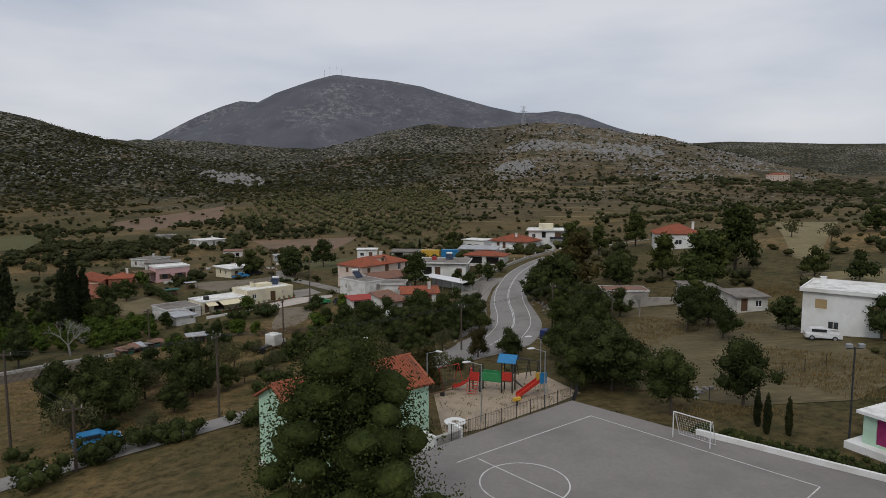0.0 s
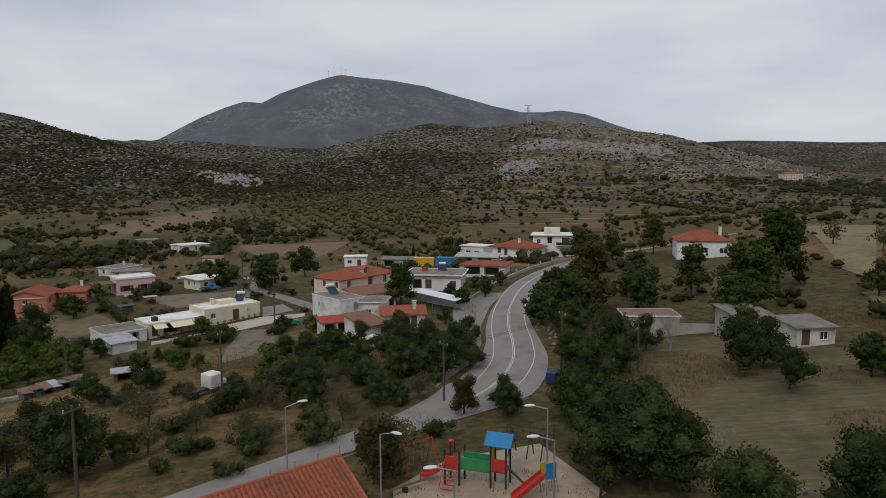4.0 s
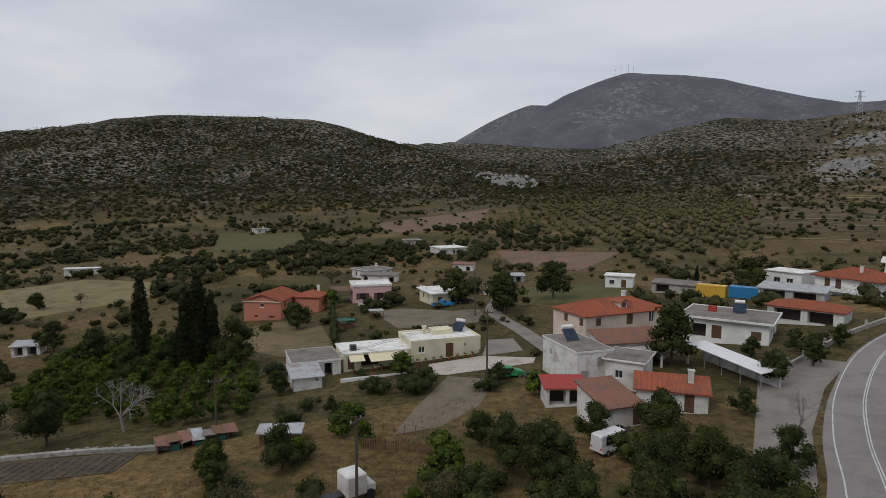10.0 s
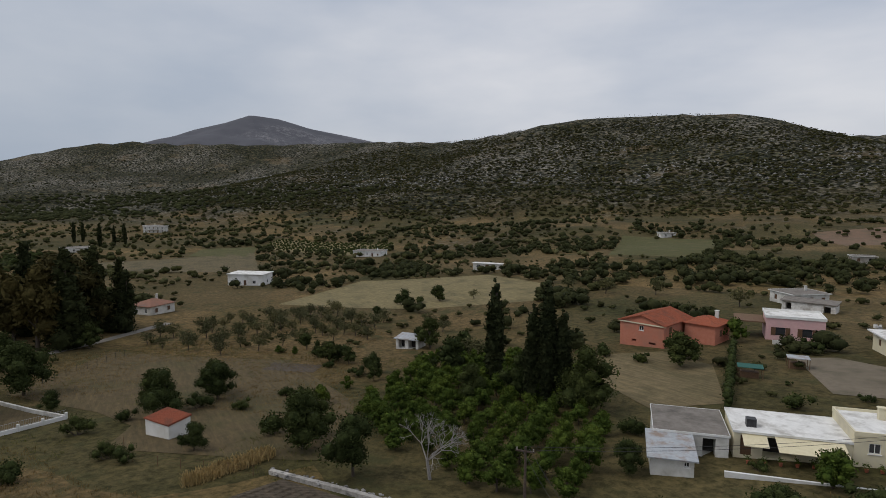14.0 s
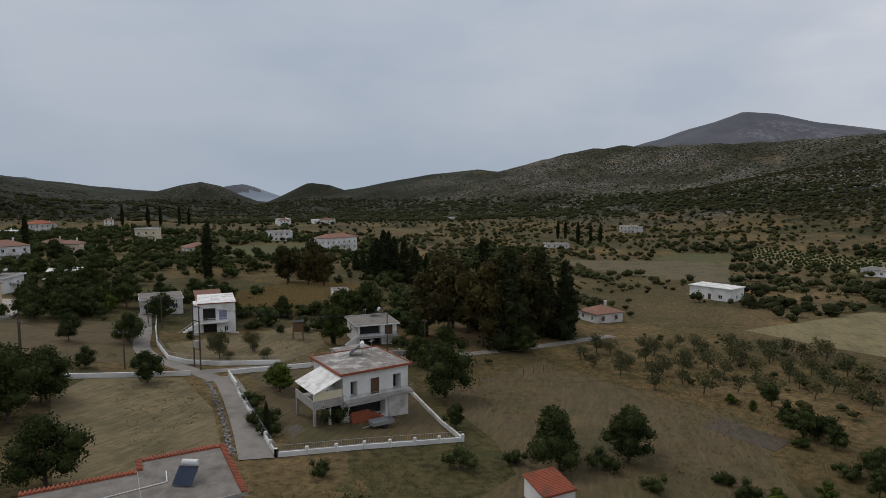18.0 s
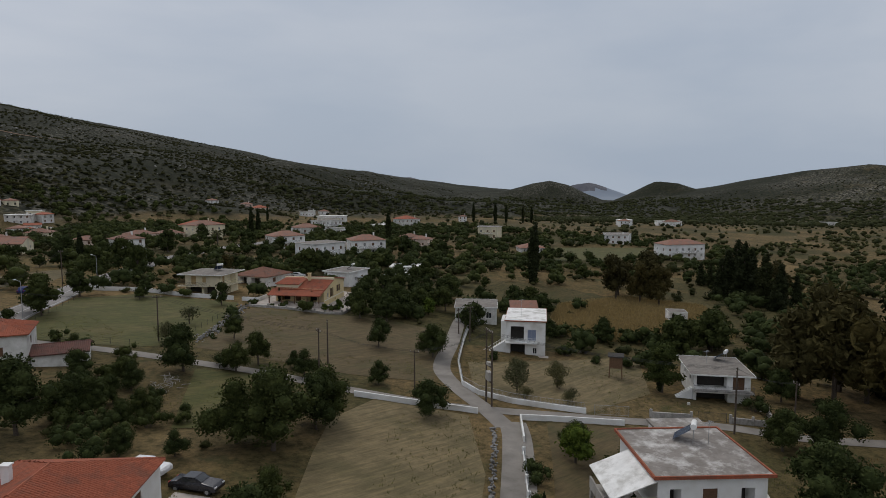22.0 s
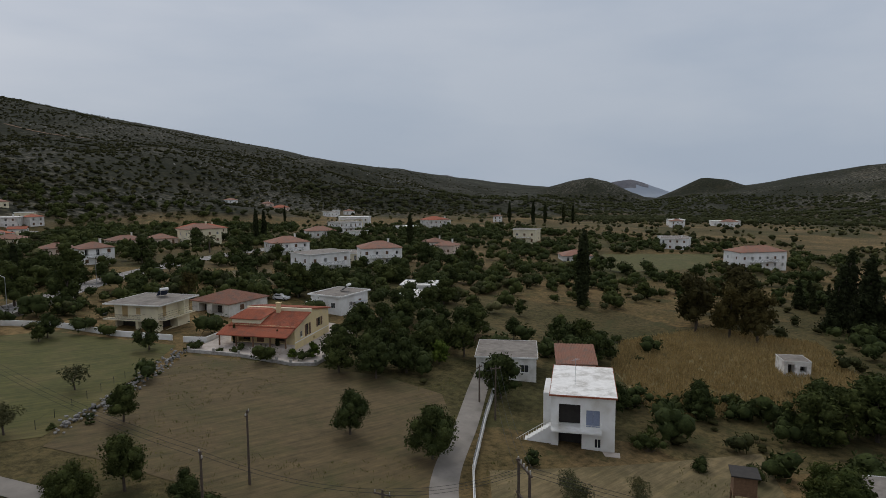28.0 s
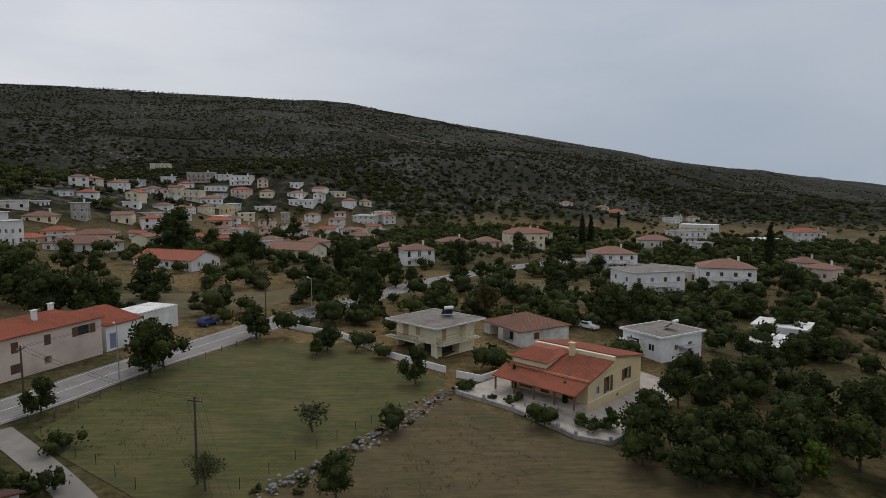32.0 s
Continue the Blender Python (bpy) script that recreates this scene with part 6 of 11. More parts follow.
VILLAGE_6 = [
    (-382.8, -424.8, 102, 10.1, 8.8, 4.4, 'white', 'flat'),
    (-221.6, -158.0, 123, 23.4, 11, 2.8, 'cream', 'flat'),
    (-411.1, -313.0, 120, 13.4, 11, 4.8, 'oldwhite', 'hip'),
    (-358.0, -180.1, 111, 11.8, 10.3, 6.6, 'cream', 'flat'),
    (-403.7, -117.8, 114, 13.5, 11, 5.5, 'white', 'flat'),
    (-587.7, -214.6, 132, 10.2, 8.9, 5.6, 'white', 'hip'),
    (-655.6, -201.2, 94, 12.8, 11, 4.8, 'white', 'hip'),
    (-272.4, -151.6, 116, 9.5, 8.2, 4.4, 'rose', 'hip'),
    (-506.2, -342.5, 131, 7.8, 6.8, 5.6, 'white', 'hip'),
    (-634.1, 108.3, 115, 12.2, 10.6, 5.3, 'cream', 'flat'),
    (-205.0, 85.2, 130, 8.6, 7.5, 2.9, 'oldwhite', 'hip'),
    (-466.8, 55.2, 104, 15.7, 11, 2.8, 'oldwhite', 'flat'),
    (-857.9, -113.2, 108, 17.3, 11, 3.8, 'white', 'flat'),
    (-337.1, -323.1, 153, 14.5, 11, 5.5, 'cream', 'flat'),
]
VILLAGE_7 = [
    (-205.6, -251.6, 119, 20.8, 11, 5.7, 'cream', 'hip'),
    (404.2, 762.7, 12, 24, 11, 7.5, 'rose', 'hip'),
    (-623.5, 110.5, 68, 17.8, 11, 5.5, 'oldwhite', 'flat'),
    (-106.3, 226.7, 72, 9.7, 8.5, 2.8, 'oldwhite', 'flat'),
    (-111.2, 295.5, 52, 12.1, 10.5, 2.8, 'oldwhite', 'flat'),
    (-139.6, 315.4, 44, 7.4, 5.0, 2.6, 'greywall', 'flat'),
    (-274.3, 363.1, 67, 8.1, 7.1, 2.8, 'oldwhite', 'flat'),
    (-350.1, 207.5, 47, 16.6, 11, 3.3, 'white', 'flat'),
]
VILLAGE = VILLAGE_1 + VILLAGE_2 + VILLAGE_3 + VILLAGE_4 + VILLAGE_5 + VILLAGE_6 + VILLAGE_7

# ---- the village on the slope and houses down the valley ----
VILLAGE_LOOK = {"white": "white plastered", "oldwhite": "weathered whitewashed", "cream": "cream plastered", "rose": "pale rose", "greywall": "grey stone", "ochre": "ochre yellow", "flat": "a flat roof", "hip": "a red hipped tile roof", "gable": "a red gable roof"}
rv = random.Random(11)
for x, y, rz, w, d, h, wl_, rf in VILLAGE:
    ops = {"f": [], "r": [], "l": []}
    floors = 2 if h > 5.0 else 1
    for fl in range(floors):
        z0 = 0.9 + fl * 2.9 + (h - 2.9 * floors) * 0.4
        nwin = max(2, int(w / 3.2))
        for k in range(nwin):
            u = w * (k + 0.5) / nwin - 0.5
            kind = rv.choice(["win", "shut", "shut", "void"]) if w > 6 else "win"
            tall = rv.random() < 0.3
            ops["f"].append((u, z0 - (0.6 if tall else 0), 1.0, 1.9 if tall else 1.2, kind))
        for s in "rl":
            for k in range(2):
                ops[s].append((d * (k + 0.5) / 2 - 0.45, z0, 0.9, 1.2, "win" if rv.random() < 0.5 else "shut"))
    tilt = abs(ground_at(x + 6, y) - ground_at(x - 6, y)) + abs(ground_at(x, y + 6) - ground_at(x, y - 6))
    if y < -195 and x > -170:
        w, d, h = w * 0.86, d * 0.8, h * 0.9
        ops = {q: [(o[0] * (0.86 if q == "f" else 0.8), o[1] * 0.9, o[2] * 0.9, o[3] * 0.9, o[4]) for o in v] for q, v in ops.items()}
        wl_ = "white" if wl_ == "greywall" and h < 6 else wl_
    vh = house(x, y, rz, w, d, h, wl_, rf, "roofgrey" if rf == "flat" and rv.random() < 0.6 else ("roofwhite" if rf == "flat" else rv.choice(["tile", "oldtile", "oldtile"])), ops, f"{VILLAGE_LOOK[wl_]} village house with {VILLAGE_LOOK[rf]}, {'two storeys' if floors == 2 else 'one storey'}", ribs=False, over=0.4, sink=4.0, pitch=0.36, chimney=[(w * 0.25, d * 0.1)] if rv.random() < 0.5 else None, group="village houses", z=ground_at(x, y) - min(1.6, 0.35 * tilt))
    if floors == 2 and w > 9 and rv.random() < 0.6:
        balcony(vh, -w * 0.3, w * 0.3, -d / 2 - 1.2, -d / 2, h * 0.48)

# the packed lanes of the old village on the slope
OLD_VILLAGE = [(-3, -200), (0, -330), (-44, -380), (-110, -368), (-140, -350), (-166, -322), (-110, -232), (-78, -190)]
taken = [(q[0], q[1]) for q in VILLAGE]
ov = random.Random(29)
made = 0
for _ in range(4000):
    if made == 62:
        break
    x, y = ov.uniform(-166, 0), ov.uniform(-380, -190)
    cross = sum((ay > y) != (by > y) and x < (bx - ax) * (y - ay) / (by - ay) + ax for (ax, ay), (bx, by) in zip(OLD_VILLAGE, OLD_VILLAGE[1:] + OLD_VILLAGE[:1]))
    if cross % 2 == 0 or any((x - p) ** 2 + (y - q) ** 2 < 88 for p, q in taken) or min((x - q[0]) ** 2 + (y - q[1]) ** 2 for q in SOUTH_ROAD) < 100:
        continue
    taken.append((x, y))
    made += 1
    w, d, h = ov.uniform(5.5, 8.6), ov.uniform(5, 7.2), ov.choice([3.0, 3.4, 4.6, 5.2])
    wl_, rf = ov.choice(["white", "white", "oldwhite", "cream", "rose", "white"]), ov.choice(["hip", "hip", "gable", "flat"])
    floors = 2 if h > 4 else 1
    ops = {"f": [(w * (k + 0.5) / 2 - 0.5, 0.9 + 2.3 * fl, 1.0, 1.2, ov.choice(["shut", "void"])) for k in range(2) for fl in range(floors)]}
    house(x, y, 180 + ov.choice([-25, 0, 20, 65]) + ov.uniform(-8, 8), w, d, h, wl_, rf, ov.choice(["roofwhite", "roofgrey"]) if rf == "flat" else ov.choice(["tile", "oldtile", "oldtile"]), ops, f"{VILLAGE_LOOK[wl_]} village house with {VILLAGE_LOOK[rf]}, {'two storeys' if floors == 2 else 'one storey'}", ribs=False, over=0.35, sink=5.0, pitch=0.34, group="old village houses", z=ground_at(x, y) - 1.2)

# ---- trees and scrub ----


def leaf_mesh(name, centres, size, rng, material, long=1.0, inner=()):
    """Many small bent leaf sprays at the given centres, turned every way; inner: leafy hearts that close the crown."""
    n_ = len(centres)
    a = rng.normal(size=(n_, 3))
    a /= np.linalg.norm(a, axis=1)[:, None]
    b = np.cross(a, rng.normal(size=(n_, 3)))
    b /= np.linalg.norm(b, axis=1)[:, None]
    c = np.cross(a, b)
    s = (size * rng.uniform(0.6, 1.25, n_))[:, None]
    p = np.stack([centres - a * s * long, centres + b * s * 0.55 + c * s * 0.2, centres + a * s * long, centres - b * s * 0.55 + c * s * 0.2], 1).reshape(-1, 3)
    f = np.arange(4 * n_).reshape(-1, 4)
    for c, r, flat_ in inner:
        k = np.arange(6)
        ball = []
        for el, m_ in ((-0.9, 0.45), (-0.3, 0.95), (0.35, 0.93), (0.9, 0.42)):
            ang = k * np.pi / 3 + el
            rr = r * m_ * rng.uniform(0.8, 1.1, 6)
            ball.append(np.stack([c[0] + rr * np.cos(ang), c[1] + rr * np.sin(ang), np.full(6, c[2] + r * el * flat_)], 1))
        base = len(p)
        p = np.concatenate([p] + ball)
        q = []
        for row in range(3):
            for j in range(6):
                q.append((base + row * 6 + j, base + row * 6 + (j + 1) % 6, base + row * 6 + 6 + (j + 1) % 6, base + row * 6 + 6 + j))
        q += [(base + 18, base + 19, base + 20, base + 21), (base + 18, base + 21, base + 22, base + 23)]
        f = np.concatenate([f, np.array(q)])
    nf = len(f)
    me = bpy.data.meshes.new(name)
    me.vertices.add(len(p))
    me.vertices.foreach_set("co", p.astype(np.float32).ravel())
    me.loops.add(4 * nf)
    me.loops.foreach_set("vertex_index", f.ravel().astype(np.int32))
    me.polygons.add(nf)
    me.polygons.foreach_set("loop_start", np.arange(0, 4 * nf, 4, dtype=np.int32))
    me.polygons.foreach_set("use_smooth", np.arange(nf) >= n_)
    me.update(calc_edges=True)
    me.materials.append(material)
    return me


def lump_quads(c, r, flat_, rng, around=6, els=((-0.85, 0.5), (-0.25, 0.97), (0.4, 0.92), (0.88, 0.42))):
    """Uneven closed lumps of foliage at centres c with radii r: vertices and faces."""
    n_, k = len(c), len(els)
    ang = np.arange(around) * 2 * np.pi / around
    el = np.array([e for e, _ in els])
    m_ = np.array([q for _, q in els])
    turn = rng.uniform(0, 6.28, (n_, 1, 1)) + ang[None, None, :] + el[None, :, None]
    rr = r[:, None, None] * m_[None, :, None] * rng.uniform(0.72, 1.2, (n_, k, around))
    v = np.stack([c[:, 0, None, None] + rr * np.cos(turn), c[:, 1, None, None] + rr * np.sin(turn), c[:, 2, None, None] + r[:, None, None] * flat_ * (el[None, :, None] + rng.uniform(-0.12, 0.12, (n_, k, around)))], -1)
    q = [(i * around + j, i * around + (j + 1) % around, (i + 1) * around + (j + 1) % around, (i + 1) * around + j) for i in range(k - 1) for j in range(around)]
    t_ = (k - 1) * around
    q += [(t_, t_ + 1, t_ + 2, t_ + 3)] + ([(t_, t_ + 3, t_ + 4, t_ + 5)] if around == 6 else [(t_, t_ + 3, t_ + 4, t_ + 4)] if around == 5 else [])
    q = np.array([f for f in q if len(set(f)) == 4])
    f = q[None] + (np.arange(n_) * k * around)[:, None, None]
    return v.reshape(-1, 3), f.reshape(-1, 4)


def quad_mesh(name, v, f, material):
    me = bpy.data.meshes.new(name)
    nf = len(f)
    me.vertices.add(len(v))
    me.vertices.foreach_set("co", np.asarray(v, np.float32).ravel())
    me.loops.add(4 * nf)
    me.loops.foreach_set("vertex_index", np.asarray(f, np.int32).ravel())
    me.polygons.add(nf)
    me.polygons.foreach_set("loop_start", np.arange(0, 4 * nf, 4, dtype=np.int32))
    me.polygons.foreach_set("use_smooth", np.ones(nf, bool))
    me.update(calc_edges=True)
    me.materials.append(material)
    return me


def lobes_of(kind, rng):
    """Leafy lobes of a crown one unit high: centres and radii."""
    if kind == "cypress":
        z = np.linspace(0.07, 0.97, 16)
        r = 0.085 * np.clip(np.sin(np.pi * np.clip(z * 0.86 + 0.14, 0, 1)) ** 0.7, 0.12, 1)
        return [((rng.normal(0, 0.008), rng.normal(0, 0.008), q), s, 1.5) for q, s in zip(z, r)]
    if kind == "shrub":
        return [((rng.normal(0, 0.25), rng.normal(0, 0.25), rng.uniform(0.25, 0.6)), rng.uniform(0.22, 0.4), 0.9) for _ in range(9)]
    if kind == "pine":
        return [((math.cos(q) * r, math.sin(q) * r, z), s, 0.75) for q, r, z, s in ((rng.uniform(0, 6.28), rng.uniform(0.05, 0.33) * (1.25 - z), z, rng.uniform(0.11, 0.19)) for z in np.linspace(0.28, 0.92, 20))]
    if kind == "cone":
        return [((math.cos(q) * r, math.sin(q) * r, z), s, 0.9) for q, r, z, s in ((rng.uniform(0, 6.28), rng.uniform(0.0, 0.20) * (1.05 - z), z, 0.05 + 0.11 * (1 - z) * rng.uniform(0.8, 1.2)) for z in np.linspace(0.08, 0.96, 34))]
    if kind == "wide":
        return [((math.cos(q) * r, math.sin(q) * r, z), s, 0.7) for q, r, z, s in ((rng.uniform(0, 6.28), 0.40 * rng.uniform(0.0, 1.0) ** 0.6 * (1.2 - z * 0.95), z, rng.uniform(0.10, 0.17)) for z in np.linspace(0.10, 0.94, 84))]
    if kind == "brown":
        return [((math.cos(q) * r, math.sin(q) * r, z), s, 1.1) for q, r, z, s in ((rng.uniform(0, 6.28), rng.uniform(0.02, 0.24), z, rng.uniform(0.10, 0.17)) for z in np.linspace(0.3, 0.92, 20))]
    wide = {"olive": 0.44, "fruit": 0.42}.get(kind, 0.43)
    low = {"fruit": 0.20, "olive": 0.32}.get(kind, 0.27)
    return [((math.cos(q) * r, math.sin(q) * r, z), s, 0.85) for q, r, z, s in ((rng.uniform(0, 6.28), wide * rng.uniform(0.1, 1.0) * math.sin(math.pi * min(1, 0.25 + (z - low) * 1.2)), z, rng.uniform(0.13, 0.22)) for z in rng.uniform(low, 0.86, 22))]


TREE_KINDS = {
    "broadleaf_tree": ("broad", "leaf_broad", 6.0, 4200, 0.145, "dark green round crowned tree", 6),
    "olive_tree": ("olive", "leaf_olive", 4.0, 2000, 0.115, "grey green olive tree with an open crown", 3),
    "cypress": ("cypress", "leaf_cypress", 14.0, 3400, 0.26, "tall narrow dark cypress", 3),
    "pine_tree": ("pine", "leaf_pine", 10.0, 4600, 0.235, "large dense pine tree with tufted crown", 3),
    "fruit_tree": ("fruit", "leaf_orange", 3.2, 1100, 0.14, "bright green citrus tree", 4),
    "eucalyptus": ("brown", "leaf_brown", 13.0, 3400, 0.29, "tall brownish eucalyptus with a feathery crown", 3),
    "conifer": ("cone", "leaf_cypress", 15.0, 5200, 0.26, "broad dark conifer with a ragged pointed crown", 3),
    "garden_pine": ("wide", "leaf_pine", 12.5, 64000, 0.085, "large dense pine tree overhanging the hall roof", 1),
    "shrub": ("shrub", "leaf_broad", 1.8, 900, 0.085, "dense dark green shrub", 4),
}
PROTO = {}


WAY = [(0, 0), (-14, 62), (-50, 72), (-85, 62), (-112, 24)]


def off_the_way(x, y):
    """Distance in plan from the camera's line."""
    best = 1e9
    for (ax, ay), (bx, by) in zip(WAY, WAY[1:]):
        ex, ey = bx - ax, by - ay
        s = min(1, max(0, ((x - ax) * ex + (y - ay) * ey) / (ex * ex + ey * ey)))
        best = min(best, math.hypot(x - ax - s * ex, y - ay - s * ey))
    return best


def grow(kind, variant, coarse=False):
    """The meshes of one tree, made once."""
    shape, leaf, tall, count, size, label, _ = TREE_KINDS[kind]
    if coarse:
        count, size = (int(count * 0.4), size * 1.5) if tall > 9 else (int(count * 0.26), size * 1.75)
    rng = np.random.default_rng(sum(map(ord, kind)) * 10 + variant)
    lobes = lobes_of(shape, rng)
    weight = np.array([r ** 2 for _, r, _ in lobes])
    pick = rng.choice(len(lobes), count, p=weight / weight.sum())
    cen = np.array([c for c, _, _ in lobes])[pick]
    rad = np.array([r for _, r, _ in lobes])[pick]
    sq = np.array([s for _, _, s in lobes])[pick]
    d = rng.normal(size=(count, 3))
    d /= np.linalg.norm(d, axis=1)[:, None]
    q = cen + d * (rad * (rng.uniform(0.3, 1.25, count) if shape == "wide" else rng.uniform(0.55, 1.08, count)))[:, None] * np.stack([np.ones(count), np.ones(count), sq], 1)
    q[:, 2] = np.maximum(q[:, 2], 0.03)
    inner = [] if shape == "olive" else [(np.array(c) * tall, r * tall * ({"cypress": 0.9, "wide": 0.62}.get(shape, 0.66)), s) for c, r, s in lobes]
    crown = leaf_mesh("crown", q * tall, size, rng, M[leaf], 0.9 if shape != "brown" else 1.3, inner)
    bm = bmesh.new()
    if shape != "shrub":
        top = 0.9 if shape in ("cypress", "pine", "brown", "wide", "cone") else 0.42
        r0 = 0.022 * tall + 0.04
        bend = rng.normal(0, 0.02 if shape != "olive" else 0.06, 2) * tall
        rod(bm, (0, 0, -0.4), (bend[0] * 0.5, bend[1] * 0.5, top * tall * 0.5), r0, r0 * 0.75, 7)
        rod(bm, (bend[0] * 0.5, bend[1] * 0.5, top * tall * 0.5), (bend[0], bend[1], top * tall), r0 * 0.75, r0 * 0.4, 7)
        if shape != "cypress":
            for c, r, _ in lobes[:: max(1, (len(lobes) + 3) // 4)]:
                z0 = min(top, max(0.16, c[2] - 0.2)) * tall
                f = z0 / (top * tall)
                rod(bm, (bend[0] * f, bend[1] * f, z0), tuple(v * tall for v in c), r0 * 0.4, 0.02, 5)
    else:
        for c, r, _ in lobes:
            rod(bm, (0, 0, -0.1), tuple(v * tall for v in c), 0.03, 0.012, 4)
    trunk = bpy.data.meshes.new("trunk")
    bm.to_mesh(trunk)
    bm.free()
    trunk.materials.append(M["bark"])
    return crown, trunk


def plant(kind, x, y, tall, rng, group, label=None):
    shape, leaf, ref, count, size, lab, variants = TREE_KINDS[kind]
    v = rng.randrange(variants)
    s = tall / ref
    where = pose(x, y, ground_at(x, y) - 0.05, 0, 0, rng.uniform(0, 360)) @ Matrix.Diagonal((s * rng.uniform(0.9, 1.15), s * rng.uniform(0.9, 1.15), s, 1))
    key = (kind, v, off_the_way(x, y) > 60)
    if key not in PROTO:
        crown, trunk = grow(*key)
        ob = new(kind)
        for nm, me in (("trunk", trunk), ("crown", crown)):
            c = new(nm, me)
            c.parent = ob
        PROTO[key] = ob
        tagged(ob, label or lab, kind.replace("_", " "), group)
        ob.matrix_basis = where
        return ob
    src = PROTO[key]
    keep = tuple(src.scale)
    ob = copy_thing(src, where @ Matrix.Diagonal((1 / keep[0], 1 / keep[1], 1 / keep[2], 1)))
    return tagged(ob, label or lab, group=group)


PINE_1 = [(37.8, 92.5, 6.0), (17.0, 90.2, 5.6), (42.2, 104.8, 8.2), (-6.5, 143.5, 8.5), (48.8, 112.1, 10.0), (-154.5, 31.7, 8.0), (44.6, 126.4, 9.1), (35.3, 158.8, 8.3), (45.8, 110.3, 11.3), (-161.2, 27.8, 5.3), (36.4, 178.5, 8.5), (59.4, 126.7, 13.9), (54.0, 175.5, 9.5), (41.3, 165.3, 7.7), (-65.7, -200.3, 14), (-57.3, -222.8, 9.1)]
PINE = PINE_1
TALL_BROWN_1 = [(-1.9, 63.4, 5.2), (4.5, 79.3, 4), (26.7, 122.8, 12.1), (-145.2, -100.2, 6.4), (-170.2, 47.1, 15.6), (-177.3, 68.4, 18), (-175.4, 55.7, 13.5), (-163.4, 61.2, 18), (-178.9, 51.1, 18), (-169.1, 52.6, 17.1), (-230.3, -5.9, 11.9), (-230.0, -11.7, 12.1), (-228.3, -18.6, 13.5), (-192.3, 61.3, 18), (-236.5, -22.4, 12.0), (-243.8, -14.8, 14.2), (-268.6, 13.6, 12.8)]
TALL_BROWN = TALL_BROWN_1
BROADLEAF_1 = [(19.5, 51.9, 6.0), (19.3, 63.0, 4.7), (17.6, 64.2, 6.8), (26.2, 53.2, 6.2), (15.9, 69.9, 4.4), (-17.8, 108.5, 4.2), (-3.8, 100.6, 4.3), (-20.7, 109.4, 3.8), (4.0, 102.1, 5.4), (14.4, 78.4, 3.8), (36.2, 79.7, 4.5), (8.4, 80.4, 3.7), (-80.7, 95.1, 6.0), (-25.7, 72.8, 3.2), (16.6, 60.3, 6.6), (0.0, 106.6, 5.3), (-12.5, 104.4, 5.3), (-83.3, 82.9, 3.4), (-30.4, 72.6, 5.5), (-16.7, 105.1, 4.9), (15.0, 63.5, 7.0), (13.1, 61.5, 4.5), (-79.7, 36.7, 7.1), (-83.7, 13.9, 3), (-112.4, -10.0, 3), (-26.7, 130.0, 3), (-4.1, 110.6, 5.7), (20.7, 109.4, 5.8), (-79.3, 11.3, 3.4), (6.1, 112.0, 4.0)]
BROADLEAF_2 = [(-108.2, -13.9, 5.7), (-90.5, 13.6, 7.5), (-66.1, 95.3, 6.6), (18.8, 87.0, 3.9), (-52.7, 117.6, 3.6), (-94.1, 14.1, 7.6), (-10.4, 113.0, 4.5), (-106.3, 79.7, 6.1), (33.6, 84.8, 6.9), (-100.3, 14.3, 7.3), (-15.2, 89.3, 4.4), (2.2, 93.9, 5.8), (-111.5, 88.6, 5.6), (-7.1, 94.0, 5.9), (-3.2, 95.4, 5.3), (-150.9, -35.9, 7.7), (-84.7, 1.8, 3.9), (-140.2, -6.7, 5.2), (-112.5, 67.2, 3.3), (-76.9, 93.3, 7.0), (5.7, 97.9, 5.1), (-156.6, -34.2, 7.3), (-78.1, -1.9, 4.7), (-133.5, -14.6, 6.0), (-115.8, 17.8, 5.4), (-80.7, -2.3, 4.8), (-148.6, -41.5, 6.7), (2.5, 125.5, 3.1), (-101.8, 81.2, 6.8), (18.4, 125.1, 5.7)]
BROADLEAF_3 = [(-81.5, -50.2, 4.3), (-13.2, 139.3, 3), (23.8, 127.1, 7.4), (-41.4, 113.6, 2.2), (-106.6, 88.6, 5.8), (-103.5, 112.2, 3.0), (-87.5, -9.4, 4.2), (-92.8, 17.3, 9.5), (-124.4, -60.3, 5.4), (-36.1, 98.3, 4.6), (-146.5, 52.5, 4.9), (5.6, 136.5, 4.4), (-118.8, 3.4, 3.9), (-125.8, 62.6, 9.3), (52.6, 73.8, 5.7), (-158.8, -51.0, 5.6), (-111.1, -5.1, 4.5), (-79.5, 124.5, 6.5), (45.3, 81.5, 5.0), (-164.6, -50.7, 8.2), (21.3, 113.8, 9.5), (-169.5, -1.0, 4.9), (-103.4, -12.0, 5.0), (-90.1, -67.4, 6.3), (-96.8, -15.3, 7.5), (-102.5, 12.8, 7.6), (-177.7, -42.6, 9.5), (-175.8, -46.2, 9.5), (10.4, 145.0, 4.4)]
